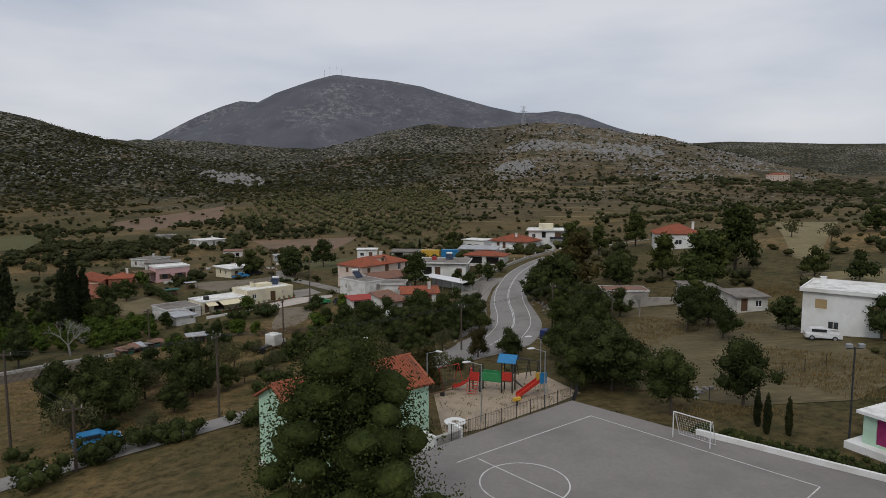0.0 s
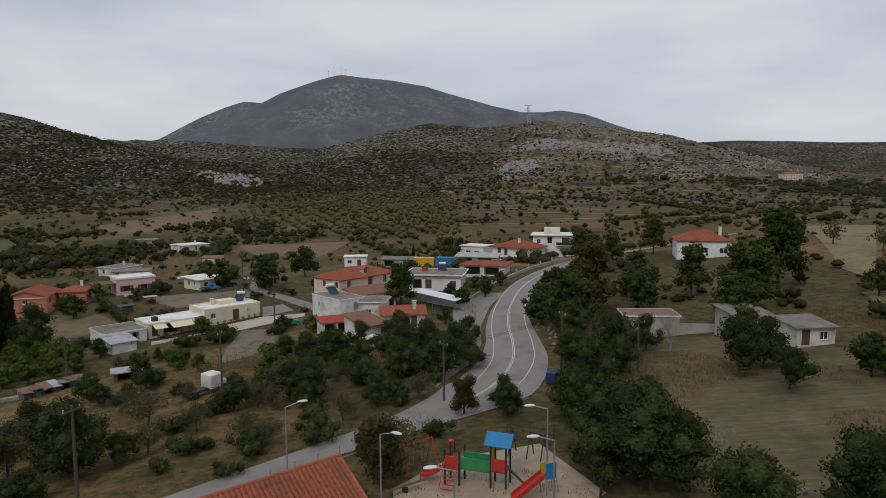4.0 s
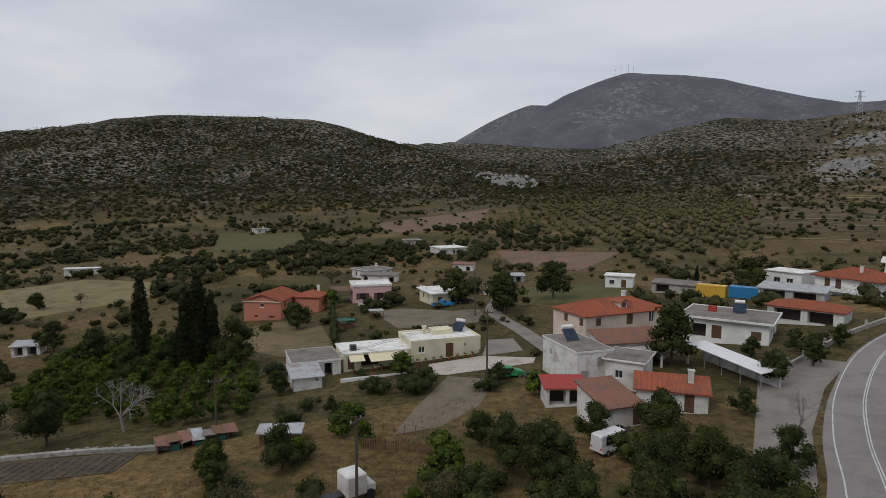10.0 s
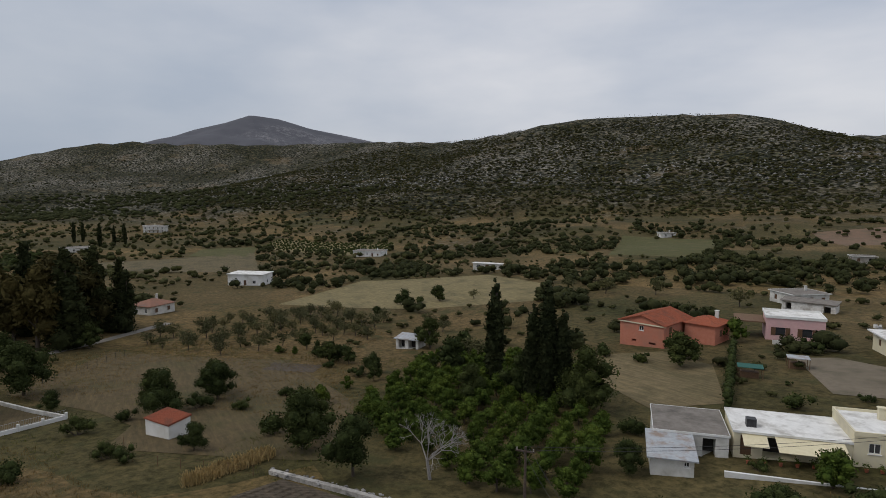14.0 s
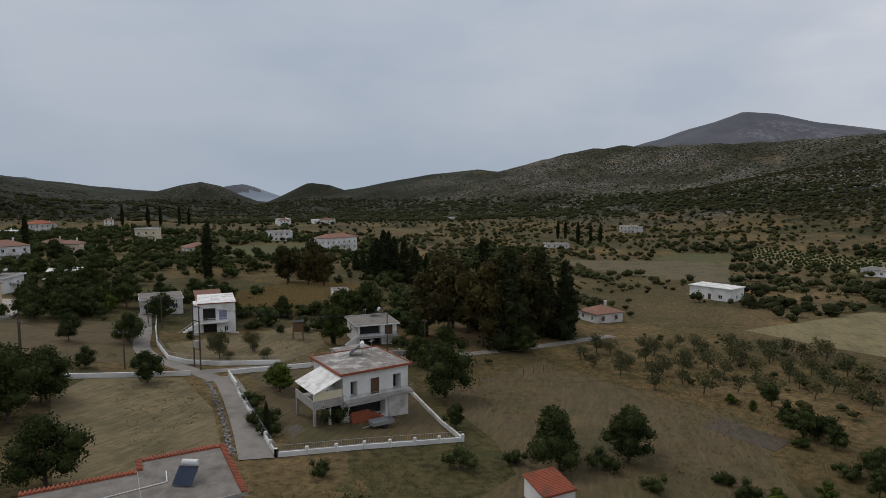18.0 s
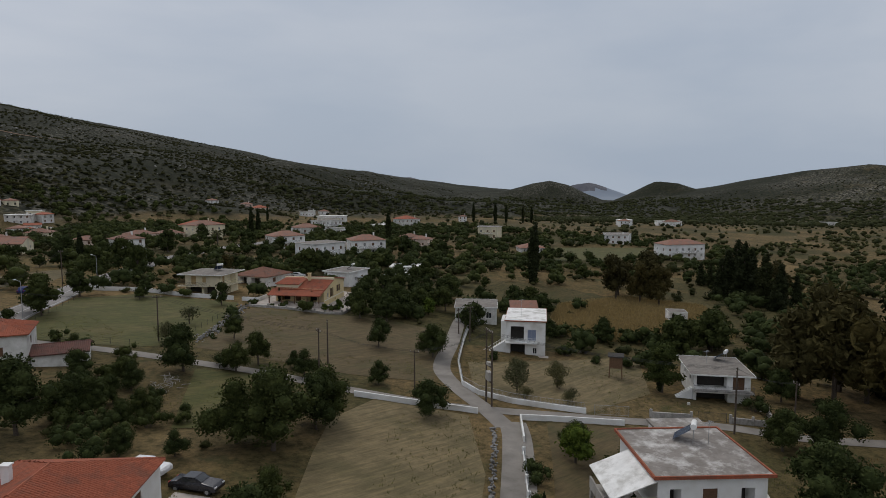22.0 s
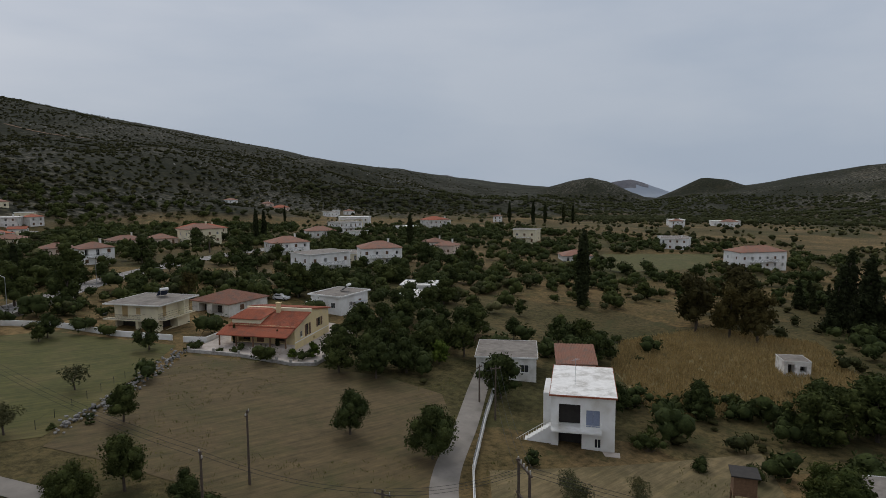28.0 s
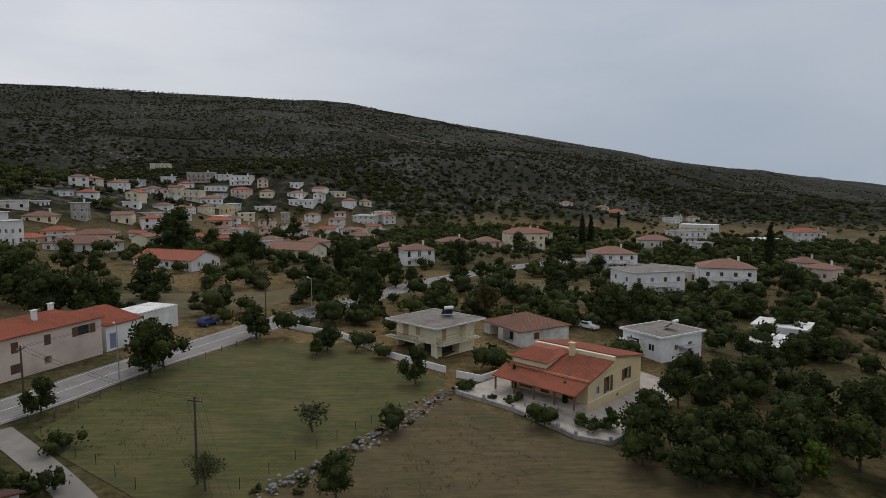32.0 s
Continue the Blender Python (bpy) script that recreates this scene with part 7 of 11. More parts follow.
BROADLEAF_4 = [(-69.4, 126.8, 8.6), (-110.9, -73.1, 3), (17.9, 119.0, 5.7), (-109.0, 131.7, 5.2), (-180.0, 6.3, 4.3), (-118.2, 113.1, 3.5), (-163.8, -18.9, 5.2), (-145.2, -35.6, 7.1), (-112.6, -75.5, 4.6), (-183.3, -43.9, 9.5), (3.4, 148.6, 3), (25.1, 146.6, 4.6), (-187.3, 19.6, 7.1), (-154.7, -30.5, 6.3), (-173.5, -54.3, 6.3), (33.9, 119.3, 7.3), (-122.0, 110.6, 4.5), (-153.3, -34.6, 7.3), (23.3, 150.0, 3.3), (8.9, 151.7, 3.3), (-86.4, -29.9, 3.8), (-192.5, 23.6, 5.5), (-165.1, 46.3, 5.6), (-101.2, -82.4, 6.2), (14.4, 154.8, 3.4), (-137.6, -4.1, 6.6), (-120.7, 131.0, 6.2), (-122.0, 36.4, 3.9), (-143.8, 52.9, 5.8), (-81.3, 117.0, 5.9)]
BROADLEAF_5 = [(-78.6, 153.8, 5.9), (-108.2, 113.8, 4.0), (-44.0, 179.2, 8.2), (-168.5, -37.8, 7.2), (-186.7, -63.3, 6.2), (-189.6, -17.7, 6.3), (-19.2, 166.1, 4.3), (-160.9, 70.5, 5.9), (-71.8, -92.5, 9.5), (-67.5, -92.2, 9.5), (-180.1, -40.6, 7.8), (-133.3, -99.8, 5.6), (-96.6, 122.5, 6.7), (-74.0, -96.9, 6.8), (-147.4, 57.2, 7.3), (-196.9, -68.7, 6.8), (-187.5, -36.7, 4.6), (71.9, 107.3, 5.8), (-164.9, -58.1, 5.7), (-168.5, -91.1, 9.2), (-62.5, -96.1, 9.5), (-159.5, -14.2, 6.9), (-92.6, -105.4, 4.7), (-176.9, 7.1, 4.7), (-184.7, 23.3, 7.0), (-174.7, -91.1, 8.3), (-80.3, -104.5, 5.3), (36.2, 127.8, 7.2), (68.6, 114.9, 6.0), (-86.9, -107.7, 3.0)]
BROADLEAF_6 = [(-148.7, -30.6, 9.5), (-188.4, 26.1, 9.5), (-41.9, 174.7, 9.1), (-112.7, -31.1, 4.9), (-46.8, 188.1, 6.1), (-89.4, -63.3, 8.1), (-137.1, 110.6, 3.7), (-56.1, -105.0, 9.5), (-37.4, 195.0, 8.8), (-76.8, -112.4, 8.9), (-84.1, 159.0, 4.4), (-155.2, -114.6, 4.6), (-122.4, -122.7, 5.3), (-169.5, -32.5, 8.0), (-192.3, -101.0, 4.0), (-204.7, -50.2, 4.0), (-57.3, 185.6, 8.1), (-167.8, -118.4, 7.6), (-202.3, -101.1, 5.6), (-173.0, -118.6, 3.5), (-130.1, -130.7, 4.2), (-186.2, -112.5, 5.6), (-134.4, -131.1, 5.6), (-208.2, -101.2, 5.7), (-105.2, -136.2, 4.3), (-110.7, -136.8, 7.2), (-117.8, -137.7, 5.8), (-122.2, -138.1, 8.8), (-128.1, -138.8, 8.8), (-148.2, -140.7, 5.3)]
BROADLEAF_7 = [(-159.2, -38.8, 9.2), (-163.2, -35.3, 7.7), (3.3, 221.2, 7.8), (-178.1, -59.0, 7.8), (-155.9, -146.0, 5.5), (-101.5, -154.3, 4.8), (-169.1, 147.4, 5.7), (-163.3, -151.7, 5.8), (-121.2, -102.8, 9.5), (-112.1, -106.7, 9.5), (-93.0, -163.8, 9.5), (-255.3, -47.4, 5.1), (-172.9, 160.2, 5.1), (-246.0, -110.4, 7.7), (-120.8, -168.9, 6.9), (-195.6, -154.3, 7.1), (-87.0, -175.1, 9.0), (-241.4, -128.4, 9.0), (-273.4, -47.5, 7.3), (118.6, 171.5, 7.5), (-194.4, -178.5, 7.9), (-298.2, -70.6, 5.3), (-296.5, -86.0, 5.5), (-279.6, -158.1, 4.5), (53.5, 294.4, 5.7), (-251.5, -30.5, 9.1), (-154.5, -167.5, 9.2), (-100.7, -257.3, 9.5)]
BROADLEAF = BROADLEAF_1 + BROADLEAF_2 + BROADLEAF_3 + BROADLEAF_4 + BROADLEAF_5 + BROADLEAF_6 + BROADLEAF_7
SHRUB_1 = [(22.9, 60.7, 2.0), (15.4, 63.5, 2.3), (-14.6, 67.4, 1.5), (2.0, 73.8, 2.1), (-20.8, 69.6, 1.9), (-8.3, 74.5, 2.4), (-32.0, 46.8, 2.6), (-10.1, 77.7, 2.3), (-28.7, 50.5, 2.6), (-26.6, 126.9, 2.6), (-24.9, 54.9, 2.6), (-18.6, 58.0, 2.6), (-35.6, 123.6, 2.6), (-82.7, 65.0, 2.6), (-40.4, 122.0, 2.6), (-85.6, 74.3, 2.2), (-87.8, -33.4, 2.6), (-86.0, -33.5, 2.6), (-103.8, -15.3, 2.6), (-37.7, 129.3, 2.4), (-87.1, -41.0, 2.6), (-91.4, 57.8, 1.9), (-138.9, -47.4, 1.4), (-27.6, 133.0, 2.1), (-83.7, 76.3, 2.1), (-162.3, 8.1, 2.6), (-130.7, -58.0, 1.7), (-156.8, 45.0, 2.6), (-62.6, 156.6, 0.8), (-186.8, 8.3, 2.6)]
SHRUB_2 = [(-162.1, -69.7, 2.6), (-163.7, 20.9, 2.6), (-84.9, 151.9, 2.0), (-161.4, 15.1, 2.0), (-91.4, 150.2, 2.6), (-73.4, 177.4, 2.6)]
SHRUB = SHRUB_1 + SHRUB_2
BARE_1 = [(-99.8, 50.8, 2.2), (23.5, 65.2, 2.5), (0.5, 75.5, 2.5), (-61.4, 101.2, 6.2), (7.1, 120.7, 4.6), (30.9, 97.5, 3.6), (-99.2, 51.2, 2.5), (33.0, 104.3, 3.9)]
BARE = BARE_1
OLIVE_1 = [(-1.1, 96.6, 2.5), (-11.0, 95.6, 2.7), (-18.4, 96.3, 3.3), (-27.8, 91.9, 2.5), (-45.1, 109.0, 2.5), (-15.7, 75.9, 3.1), (-34.0, 90.6, 3.0), (-7.4, 80.2, 3.2), (-101.3, -33.0, 4.1), (-0.0, 85.7, 3.4), (-22.1, 80.1, 3.4), (-34.3, 55.9, 5.3), (-16.0, 85.6, 3.0), (-144.4, 9.5, 2.5), (-149.5, 14.6, 2.5), (-28.5, 83.1, 4.3), (-5.4, 91.3, 3.1), (-110.6, -45.3, 4.0), (-34.5, 63.2, 5.5), (-36.8, 75.7, 3.8), (-138.2, 25.4, 2.5), (-134.9, 17.6, 5.5), (-142.4, 19.8, 4.2), (-141.7, 12.8, 3.5), (-105.2, 132.1, 4.7), (-110.1, 209.7, 5.5), (93.9, 151.3, 5.5), (-134.7, 207.5, 5.1), (92.6, 166.3, 5.5), (-145.4, 199.1, 5.1)]
OLIVE_2 = [(-158.4, 196.6, 4.4)]
OLIVE_3 = [(-143.4, 11.0, 2.4), (-138.1, 16.0, 2.2), (-132.4, 21.0, 2.6), (-148.3, 15.6, 2.3), (-141.8, 20.6, 2.1), (-136.6, 25.7, 2.2)]
OLIVE = OLIVE_1 + OLIVE_2 + OLIVE_3
CYPRESS_1 = [(24.7, 46.3, 3.4), (26.2, 46.0, 3.2), (24.8, 48.0, 3.2), (-104.3, 44.7, 3.3), (-108.8, 51.0, 4.4), (-142.5, -50.8, 4.0), (-100.2, 47.2, 4.5), (-137.9, -57.9, 3.9), (-71.9, 126.8, 5.4), (-73.0, 125.9, 13.0), (-74.5, 124.6, 16.5), (-76.0, 123.4, 13.7), (-88.9, 125.8, 16.2), (-179.3, 71.6, 21.1), (-163.7, 66.8, 21.2), (-182.6, 77.0, 17.7), (-183.1, 57.8, 22.0), (-192.5, 72.7, 13.6), (-177.2, 78.2, 15.0), (-116.4, -137.5, 10.9), (-227.8, -49.1, 20.9), (-8.4, 224.5, 5.6), (-281.7, 1.7, 15.7), (-253.7, 19.2, 14.1), (-284.7, -4.2, 17.9), (-258.1, 22.2, 10.8), (-258.9, 13.3, 16.4), (-262.8, 5.8, 18.8), (-293.6, -11.7, 7.0), (-293.0, -16.6, 7.6)]
CYPRESS_2 = [(-268.7, -1.2, 15.6), (-280.6, -11.6, 7.7), (-283.7, -16.2, 8.5), (-240.8, -58.2, 20.3), (-259.2, 0.3, 13.4), (-276.1, -1.7, 11.2), (-278.2, -183.8, 16.8), (-298.4, -3.5, 12.2), (-224.6, -233.5, 16.4), (-228.8, -233.9, 15.3), (-505.4, 68.2, 16.7), (-512.1, 77.0, 14.8), (-517.1, 84.1, 15.0), (-541.8, 51.1, 15.8), (-546.1, 56.8, 15.9), (-304.4, -357.8, 11.6), (-552.4, 84.0, 14.2), (-521.6, -314.3, 19.7), (-508.9, -330.8, 19.7), (-529.7, -307.4, 18.6), (-545.2, -299.1, 18.8), (-555.8, -296.8, 17.3)]
CYPRESS = CYPRESS_1 + CYPRESS_2
FRUIT_1 = [(-7.2, 97.5, 2.7), (-38.2, 112.0, 2.3), (-20.3, 94.7, 2.3), (-36.4, 100.8, 2.4), (-42.7, 96.0, 3.0), (-32.0, 106.0, 3.0), (-17.9, 101.9, 2.1), (-36.8, 109.9, 2.8), (-40.6, 94.4, 3.4), (-119.1, 38.4, 5), (-41.2, 130.0, 3.7), (-20.6, 126.5, 3.7), (-35.8, 107.5, 3.2), (-162.6, -31.3, 4.7), (-142.6, -45.6, 2.0), (-145.9, -44.7, 3.1), (-172.0, -38.4, 3.1), (-20.7, 100.6, 5), (-85.3, 175.0, 5)]
FRUIT = FRUIT_1
MORE_TREES = [(-72.7, 1.1, 8.5), (-77.0, -1.8, 4.6), (-79.7, -5.7, 4.4), (-83.9, -5.1, 4.0), (-81.9, 3.9, 3.6), (-75.6, -10.1, 4.3), (-41.1, 65.5, 7.0), (-36.8, 63.7, 7.2), (-35.5, 68.4, 6.3), (-28.8, 69.9, 7.0), (-37.4, 78.4, 5.2), (-41.3, 94.9, 3.6), (-20.7, 86.8, 4.4), (-12.6, 87.6, 5.0), (-33.6, 89.2, 3.4), (23.5, 95.4, 6.4), (22.4, 89.1, 4.8), (28.3, 99.0, 4.8), (-5.1, 118.3, 4.8), (-181.0, 20.8, 7.4), (-177.7, 7.3, 5.6), (-186.9, -17.3, 4.9), (-196.6, -26.8, 5.5), (-192.4, -29.2, 6.0), (-190.6, 24.7, 8.8), (-41.6, 131.6, 3.2), (-81.5, 158.1, 4.2), (18.1, 83.7, 6.0), (14.6, 73.6, 5.2), (20.3, 72.8, 4.6), (8.6, 77.6, 3.4), (23.0, 97.2, 6.2), (37.5, 87.4, 6.0), (-13.0, 90.2, 5.0), (-4.6, 84.6, 4.2), (-32.8, 77.4, 5.0), (-3.0, 102.0, 6.0), (-13.6, 103.6, 5.4), (2.2, 99.5, 4.6)]
VILLAGE_TREES = [(-67.4, -181.6, 12.5), (-76.8, -194.9, 8.0), (-91.5, -168.5, 9.5), (-93.1, -102.9, 4.6), (-51.1, -114.8, 8.5), (-50.5, -145.5, 7.0), (-57.7, -140.6, 5.5), (-123.3, -108.0, 6.5), (-111.3, -136.0, 5.2), (-166.5, -116.0, 5.4), (-176.8, -97.7, 6.8), (-229.9, -176.0, 6.7), (-254.2, -187.1, 8.6), (-255.0, -167.9, 7.5), (-180.1, -155.6, 6.2), (-181.7, -141.6, 7.0), (-148.4, -139.4, 5.4), (-238.5, -125.3, 8.0), (-245.1, -120.0, 5.1), (-251.4, -114.8, 6.6), (-205.5, -97.7, 5.0), (-193.7, -97.7, 5.7), (-203.6, -84.4, 6.2), (-216.5, -87.2, 6.0), (-182.9, -70.2, 4.8), (-226.9, -83.8, 4.1), (-190.4, -217.7, 8.1)]
MORE_SHRUBS = [(-177.7, 4.7, 3.0), (-180.2, 7.3, 3.2), (-182.4, 10.1, 3.4), (-185.2, 12.6, 3.2), (-179.7, 19.1, 4.0), (-181.5, 22.1, 4.2), (-172.3, -0.9, 2.8), (-204.3, 20.2, 3.6), (-201.7, 16.0, 3.4), (-110.6, 52.6, 2.6), (-105.3, 43.8, 2.6), (-104.3, 44.9, 2.4), (-86.7, -0.1, 2.6), (-84.4, 4.8, 2.2), (-80.0, 8.0, 2.4), (-88.6, -4.6, 2.2), (-90.3, 1.5, 1.6), (-76.5, 5.5, 2.6), (-29.8, 51.3, 2.6), (-28.4, 52.5, 2.6), (-26.9, 53.7, 2.6), (-25.3, 55.0, 2.4), (-23.4, 55.8, 2.2), (-42.3, 83.9, 2.6), (-37.0, 84.4, 2.5), (-36.1, 100.8, 2.4), (-19.2, 97.9, 2.8), (-29.7, 94.9, 2.2), (-18.8, 90.4, 2.5), (-41.0, 123.2, 2.2), (-36.0, 124.1, 2.8), (-37.6, 129.7, 2.0), (-46.8, 127.9, 1.2), (-84.0, 151.4, 2.0), (-94.6, 152.8, 2.3), (-56.0, 147.9, 2.6), (-53.0, 157.2, 1.3), (-42.0, 164.0, 2.0), (-39.0, 113.4, 2.0), (-43.8, 108.3, 2.4), (-60.0, 126.0, 2.6), (-44.7, 113.5, 2.2), (-174.1, -0.6, 3.4), (-160.9, 9.2, 2.4), (-83.6, -10.8, 2.6), (-85.9, -2.4, 2.2), (-80.4, 2.6, 2.8), (-88.2, 4.5, 1.8), (-87.1, -17.2, 2.6), (-76.0, 10.8, 2.8), (-74.8, 14.6, 2.4), (-90.8, -21.6, 2.4), (-82.1, -14.6, 2.9), (-79.4, -4.8, 3.0), (-77.2, 0.9, 3.2), (-92.6, -26.8, 2.6)]
rt = random.Random(21)
for kind, spots, group in (("broadleaf_tree", BROADLEAF, "broadleaf trees"), ("olive_tree", OLIVE, "olive trees"), ("cypress", CYPRESS, "cypresses"), ("pine_tree", PINE, "pine trees"), ("fruit_tree", FRUIT, "fruit trees"), ("eucalyptus", TALL_BROWN, "eucalyptus trees"), ("shrub", SHRUB, "garden shrubs"), ("garden_pine", [(-4.7, 30.8, 12.6)], "pine trees"), ("broadleaf_tree", MORE_TREES, "broadleaf trees"), ("broadleaf_tree", VILLAGE_TREES, "village trees"), ("shrub", MORE_SHRUBS, "garden shrubs"), ("fruit_tree", [(-88.3, 111.7, 3.0), (-93.0, 117.4, 3.2), (-104.1, 128.5, 3.4), (-91.5, 121.4, 3.2), (-96.4, 127.7, 3.0), (-88.6, 116.2, 3.2), (-99.6, 124.2, 3.0), (-96.2, 121.6, 3.3), (-91.4, 114.2, 2.8)], "fruit trees")):
    for x, y, tall in spots:
        if -200 < x < -140 and -65 < y < -20:
            tall = min(tall, 6.8)
        if kind == "cypress" and (-320 < x < -240 and y > -30 or -195 < x < -160 and y > 55):
            plant("conifer", x, y, tall, rt, "conifers")
        else:
            plant(kind, x, y, tall, rt, group)


def bare_tree(x, y, tall, seed):
    """A leafless tree: forking grey limbs."""
    r = random.Random(seed)
    ob = thing("bare_tree", x, y, r.uniform(0, 360), "leafless grey tree with many forking twigs", "tree", "bare trees")
    tb, bb = bmesh.new(), bmesh.new()
    rod(tb, (0, 0, -0.2), (0.05 * tall, 0, 0.3 * tall), 0.03 * tall, 0.022 * tall, 7)

    def fork(p, d, ln, w, depth):
        e = p + d * ln
        rod(bb, p, e, w, w * 0.6, 4)
        if depth:
            for _ in range(3):
                nd = (d + Vector((r.gauss(0, 0.55), r.gauss(0, 0.55), r.gauss(0.1, 0.35)))).normalized()
                fork(e, nd, ln * 0.7, w * 0.6, depth - 1)

    for _ in range(5):
        fork(Vector((0.05 * tall, 0, 0.28 * tall)), Vector((r.gauss(0, 0.6), r.gauss(0, 0.6), 0.8)).normalized(), 0.27 * tall, 0.012 * tall, 4)
    part("trunk", tb, M["deadwood"], ob)
    part("twig_crown", bb, M["deadwood"], ob)


for k, (x, y, tall) in enumerate(BARE):
    bare_tree(x, y, tall, 50 + k)


def inside(x, y, poly):
    hit = np.zeros(np.shape(x), bool)
    for (ax, ay), (bx, by) in zip(poly, poly[1:] + poly[:1]):
        hit ^= ((ay > y) != (by > y)) & (x < (bx - ax) * (y - ay) / (by - ay + 1e-12) + ax)
    return hit


# the dense citrus orchard behind the field wall
ORCHARD = [(-47, 109), (-61, 102.5), (-77, 101), (-86, 102), (-93, 108.5), (-104, 118), (-110, 126), (-112, 136), (-95, 140), (-79, 137), (-62, 123)]
ro_ = random.Random(8)
for i in range(-14, 15):
    for j in range(-14, 15):
        x, y = -76 + i * 3.3 * 0.77 - j * 3.3 * 0.64 + ro_.uniform(-0.5, 0.5), 119 + i * 3.3 * 0.64 + j * 3.3 * 0.77 + ro_.uniform(-0.5, 0.5)
        if inside(np.array(x), np.array(y), ORCHARD):
            plant("fruit_tree", x, y, ro_.uniform(2.5, 3.7), ro_, "orchard trees", "bushy citrus tree in the dense orchard")

# olive groves
GROVE = [(-158.5, 77.4), (-140.5, 92.8), (-138, 110), (-138, 128.3), (-155.3, 136), (-179.5, 129), (-182, 115), (-180.7, 98.9)]
for i in range(-20, 21):
    for j in range(-20, 21):
        x, y = -160 + i * 5.8 + ro_.uniform(-1.6, 1.6), 112 + j * 5.8 + ro_.uniform(-1.6, 1.6)
        if inside(np.array(x), np.array(y), GROVE):
            plant("olive_tree", x, y, ro_.uniform(3.0, 4.6), ro_, "olive grove")


# trees and bushes below the village hall and round the dry field
for x, y, tall, kind in (
    (-1.4, 65.6, 5.2, "olive_tree"), (-2.8, 66.8, 4.6, "broadleaf_tree"), (-33.9, 61.0, 6.5, "broadleaf_tree"), (-37.5, 63.5, 5.6, "broadleaf_tree"), (-45.9, 79.0, 4.6, "broadleaf_tree"), (-42.0, 75.0, 4.0, "olive_tree"),
    (-28.8, 69.9, 5.0, "broadleaf_tree"), (-34.9, 71.3, 3.8, "olive_tree"), (-32.3, 87.9, 3.6, "olive_tree"), (-24.2, 80.1, 2.4, "shrub"), (-18.1, 87.1, 3.4, "olive_tree"), (-21.9, 86.2, 3.0, "shrub"),
    (-14.7, 72.0, 2.6, "shrub"), (-13.6, 74.5, 3.0, "olive_tree"), (-24.2, 74.3, 3.2, "olive_tree"), (-20.5, 73.4, 2.4, "shrub"), (-28.4, 64.1, 3.6, "broadleaf_tree"), (-27.6, 57.4, 2.6, "olive_tree"), (-38.5, 92.3, 3.0, "broadleaf_tree"), (-12.8, 85.7, 3.2, "broadleaf_tree"),
    (-128.2, 110.2, 3.6, "broadleaf_tree"), (-121.8, 112.4, 3.4, "broadleaf_tree"), (-125.5, 112.5, 3.0, "shrub"), (-112.8, 115.9, 2.6, "broadleaf_tree"), (-125.1, 130.6, 4.2, "broadleaf_tree"), (-99.6, 99.5, 2.2, "shrub"), (-94.6, 100.8, 2.8, "fruit_tree"),
    (-97.0, 101.5, 2.6, "fruit_tree"), (-100.8, 106.8, 2.2, "fruit_tree"), (-102.8, 98.3, 2.0, "shrub"), (-87.6, 96.6, 3.6, "fruit_tree"), (-115.5, 135.5, 3.4, "broadleaf_tree"), (-85.9, 82.9, 1.9, "shrub"), (-87.8, 73.9, 1.4, "shrub"), (-133.7, 107.2, 1.8, "fruit_tree"), (-136.7, 104.7, 1.9, "fruit_tree"),
    (-118.1, 109.5, 1.8, "shrub"), (-108.7, 110.9, 1.9, "shrub"), (-134.0, 140.8, 3.4, "olive_tree"), (-145.0, 143.0, 3.2, "olive_tree"), (-177.2, 148.8, 3.4, "broadleaf_tree"), (-172.1, 160.1, 3.8, "broadleaf_tree"), (-175.0, 154.0, 2.6, "shrub"), (-163.8, 136.7, 3.0, "broadleaf_tree"), (-167.4, 168.8, 3.4, "olive_tree"),
    (-83.0, -17.0, 4.5, "broadleaf_tree"), (-88.0, -12.5, 4.2, "broadleaf_tree"), (-85.6, 29.4, 4.4, "broadleaf_tree"), (-41.6, 123.7, 2.0, "shrub"), (-36.3, 124.4, 1.8, "shrub"), (-36.5, 111.9, 2.2, "fruit_tree"),
):
    plant(kind, x, y, tall, ro_, "field bushes" if kind == "shrub" else kind.replace("_", " ") + "s")


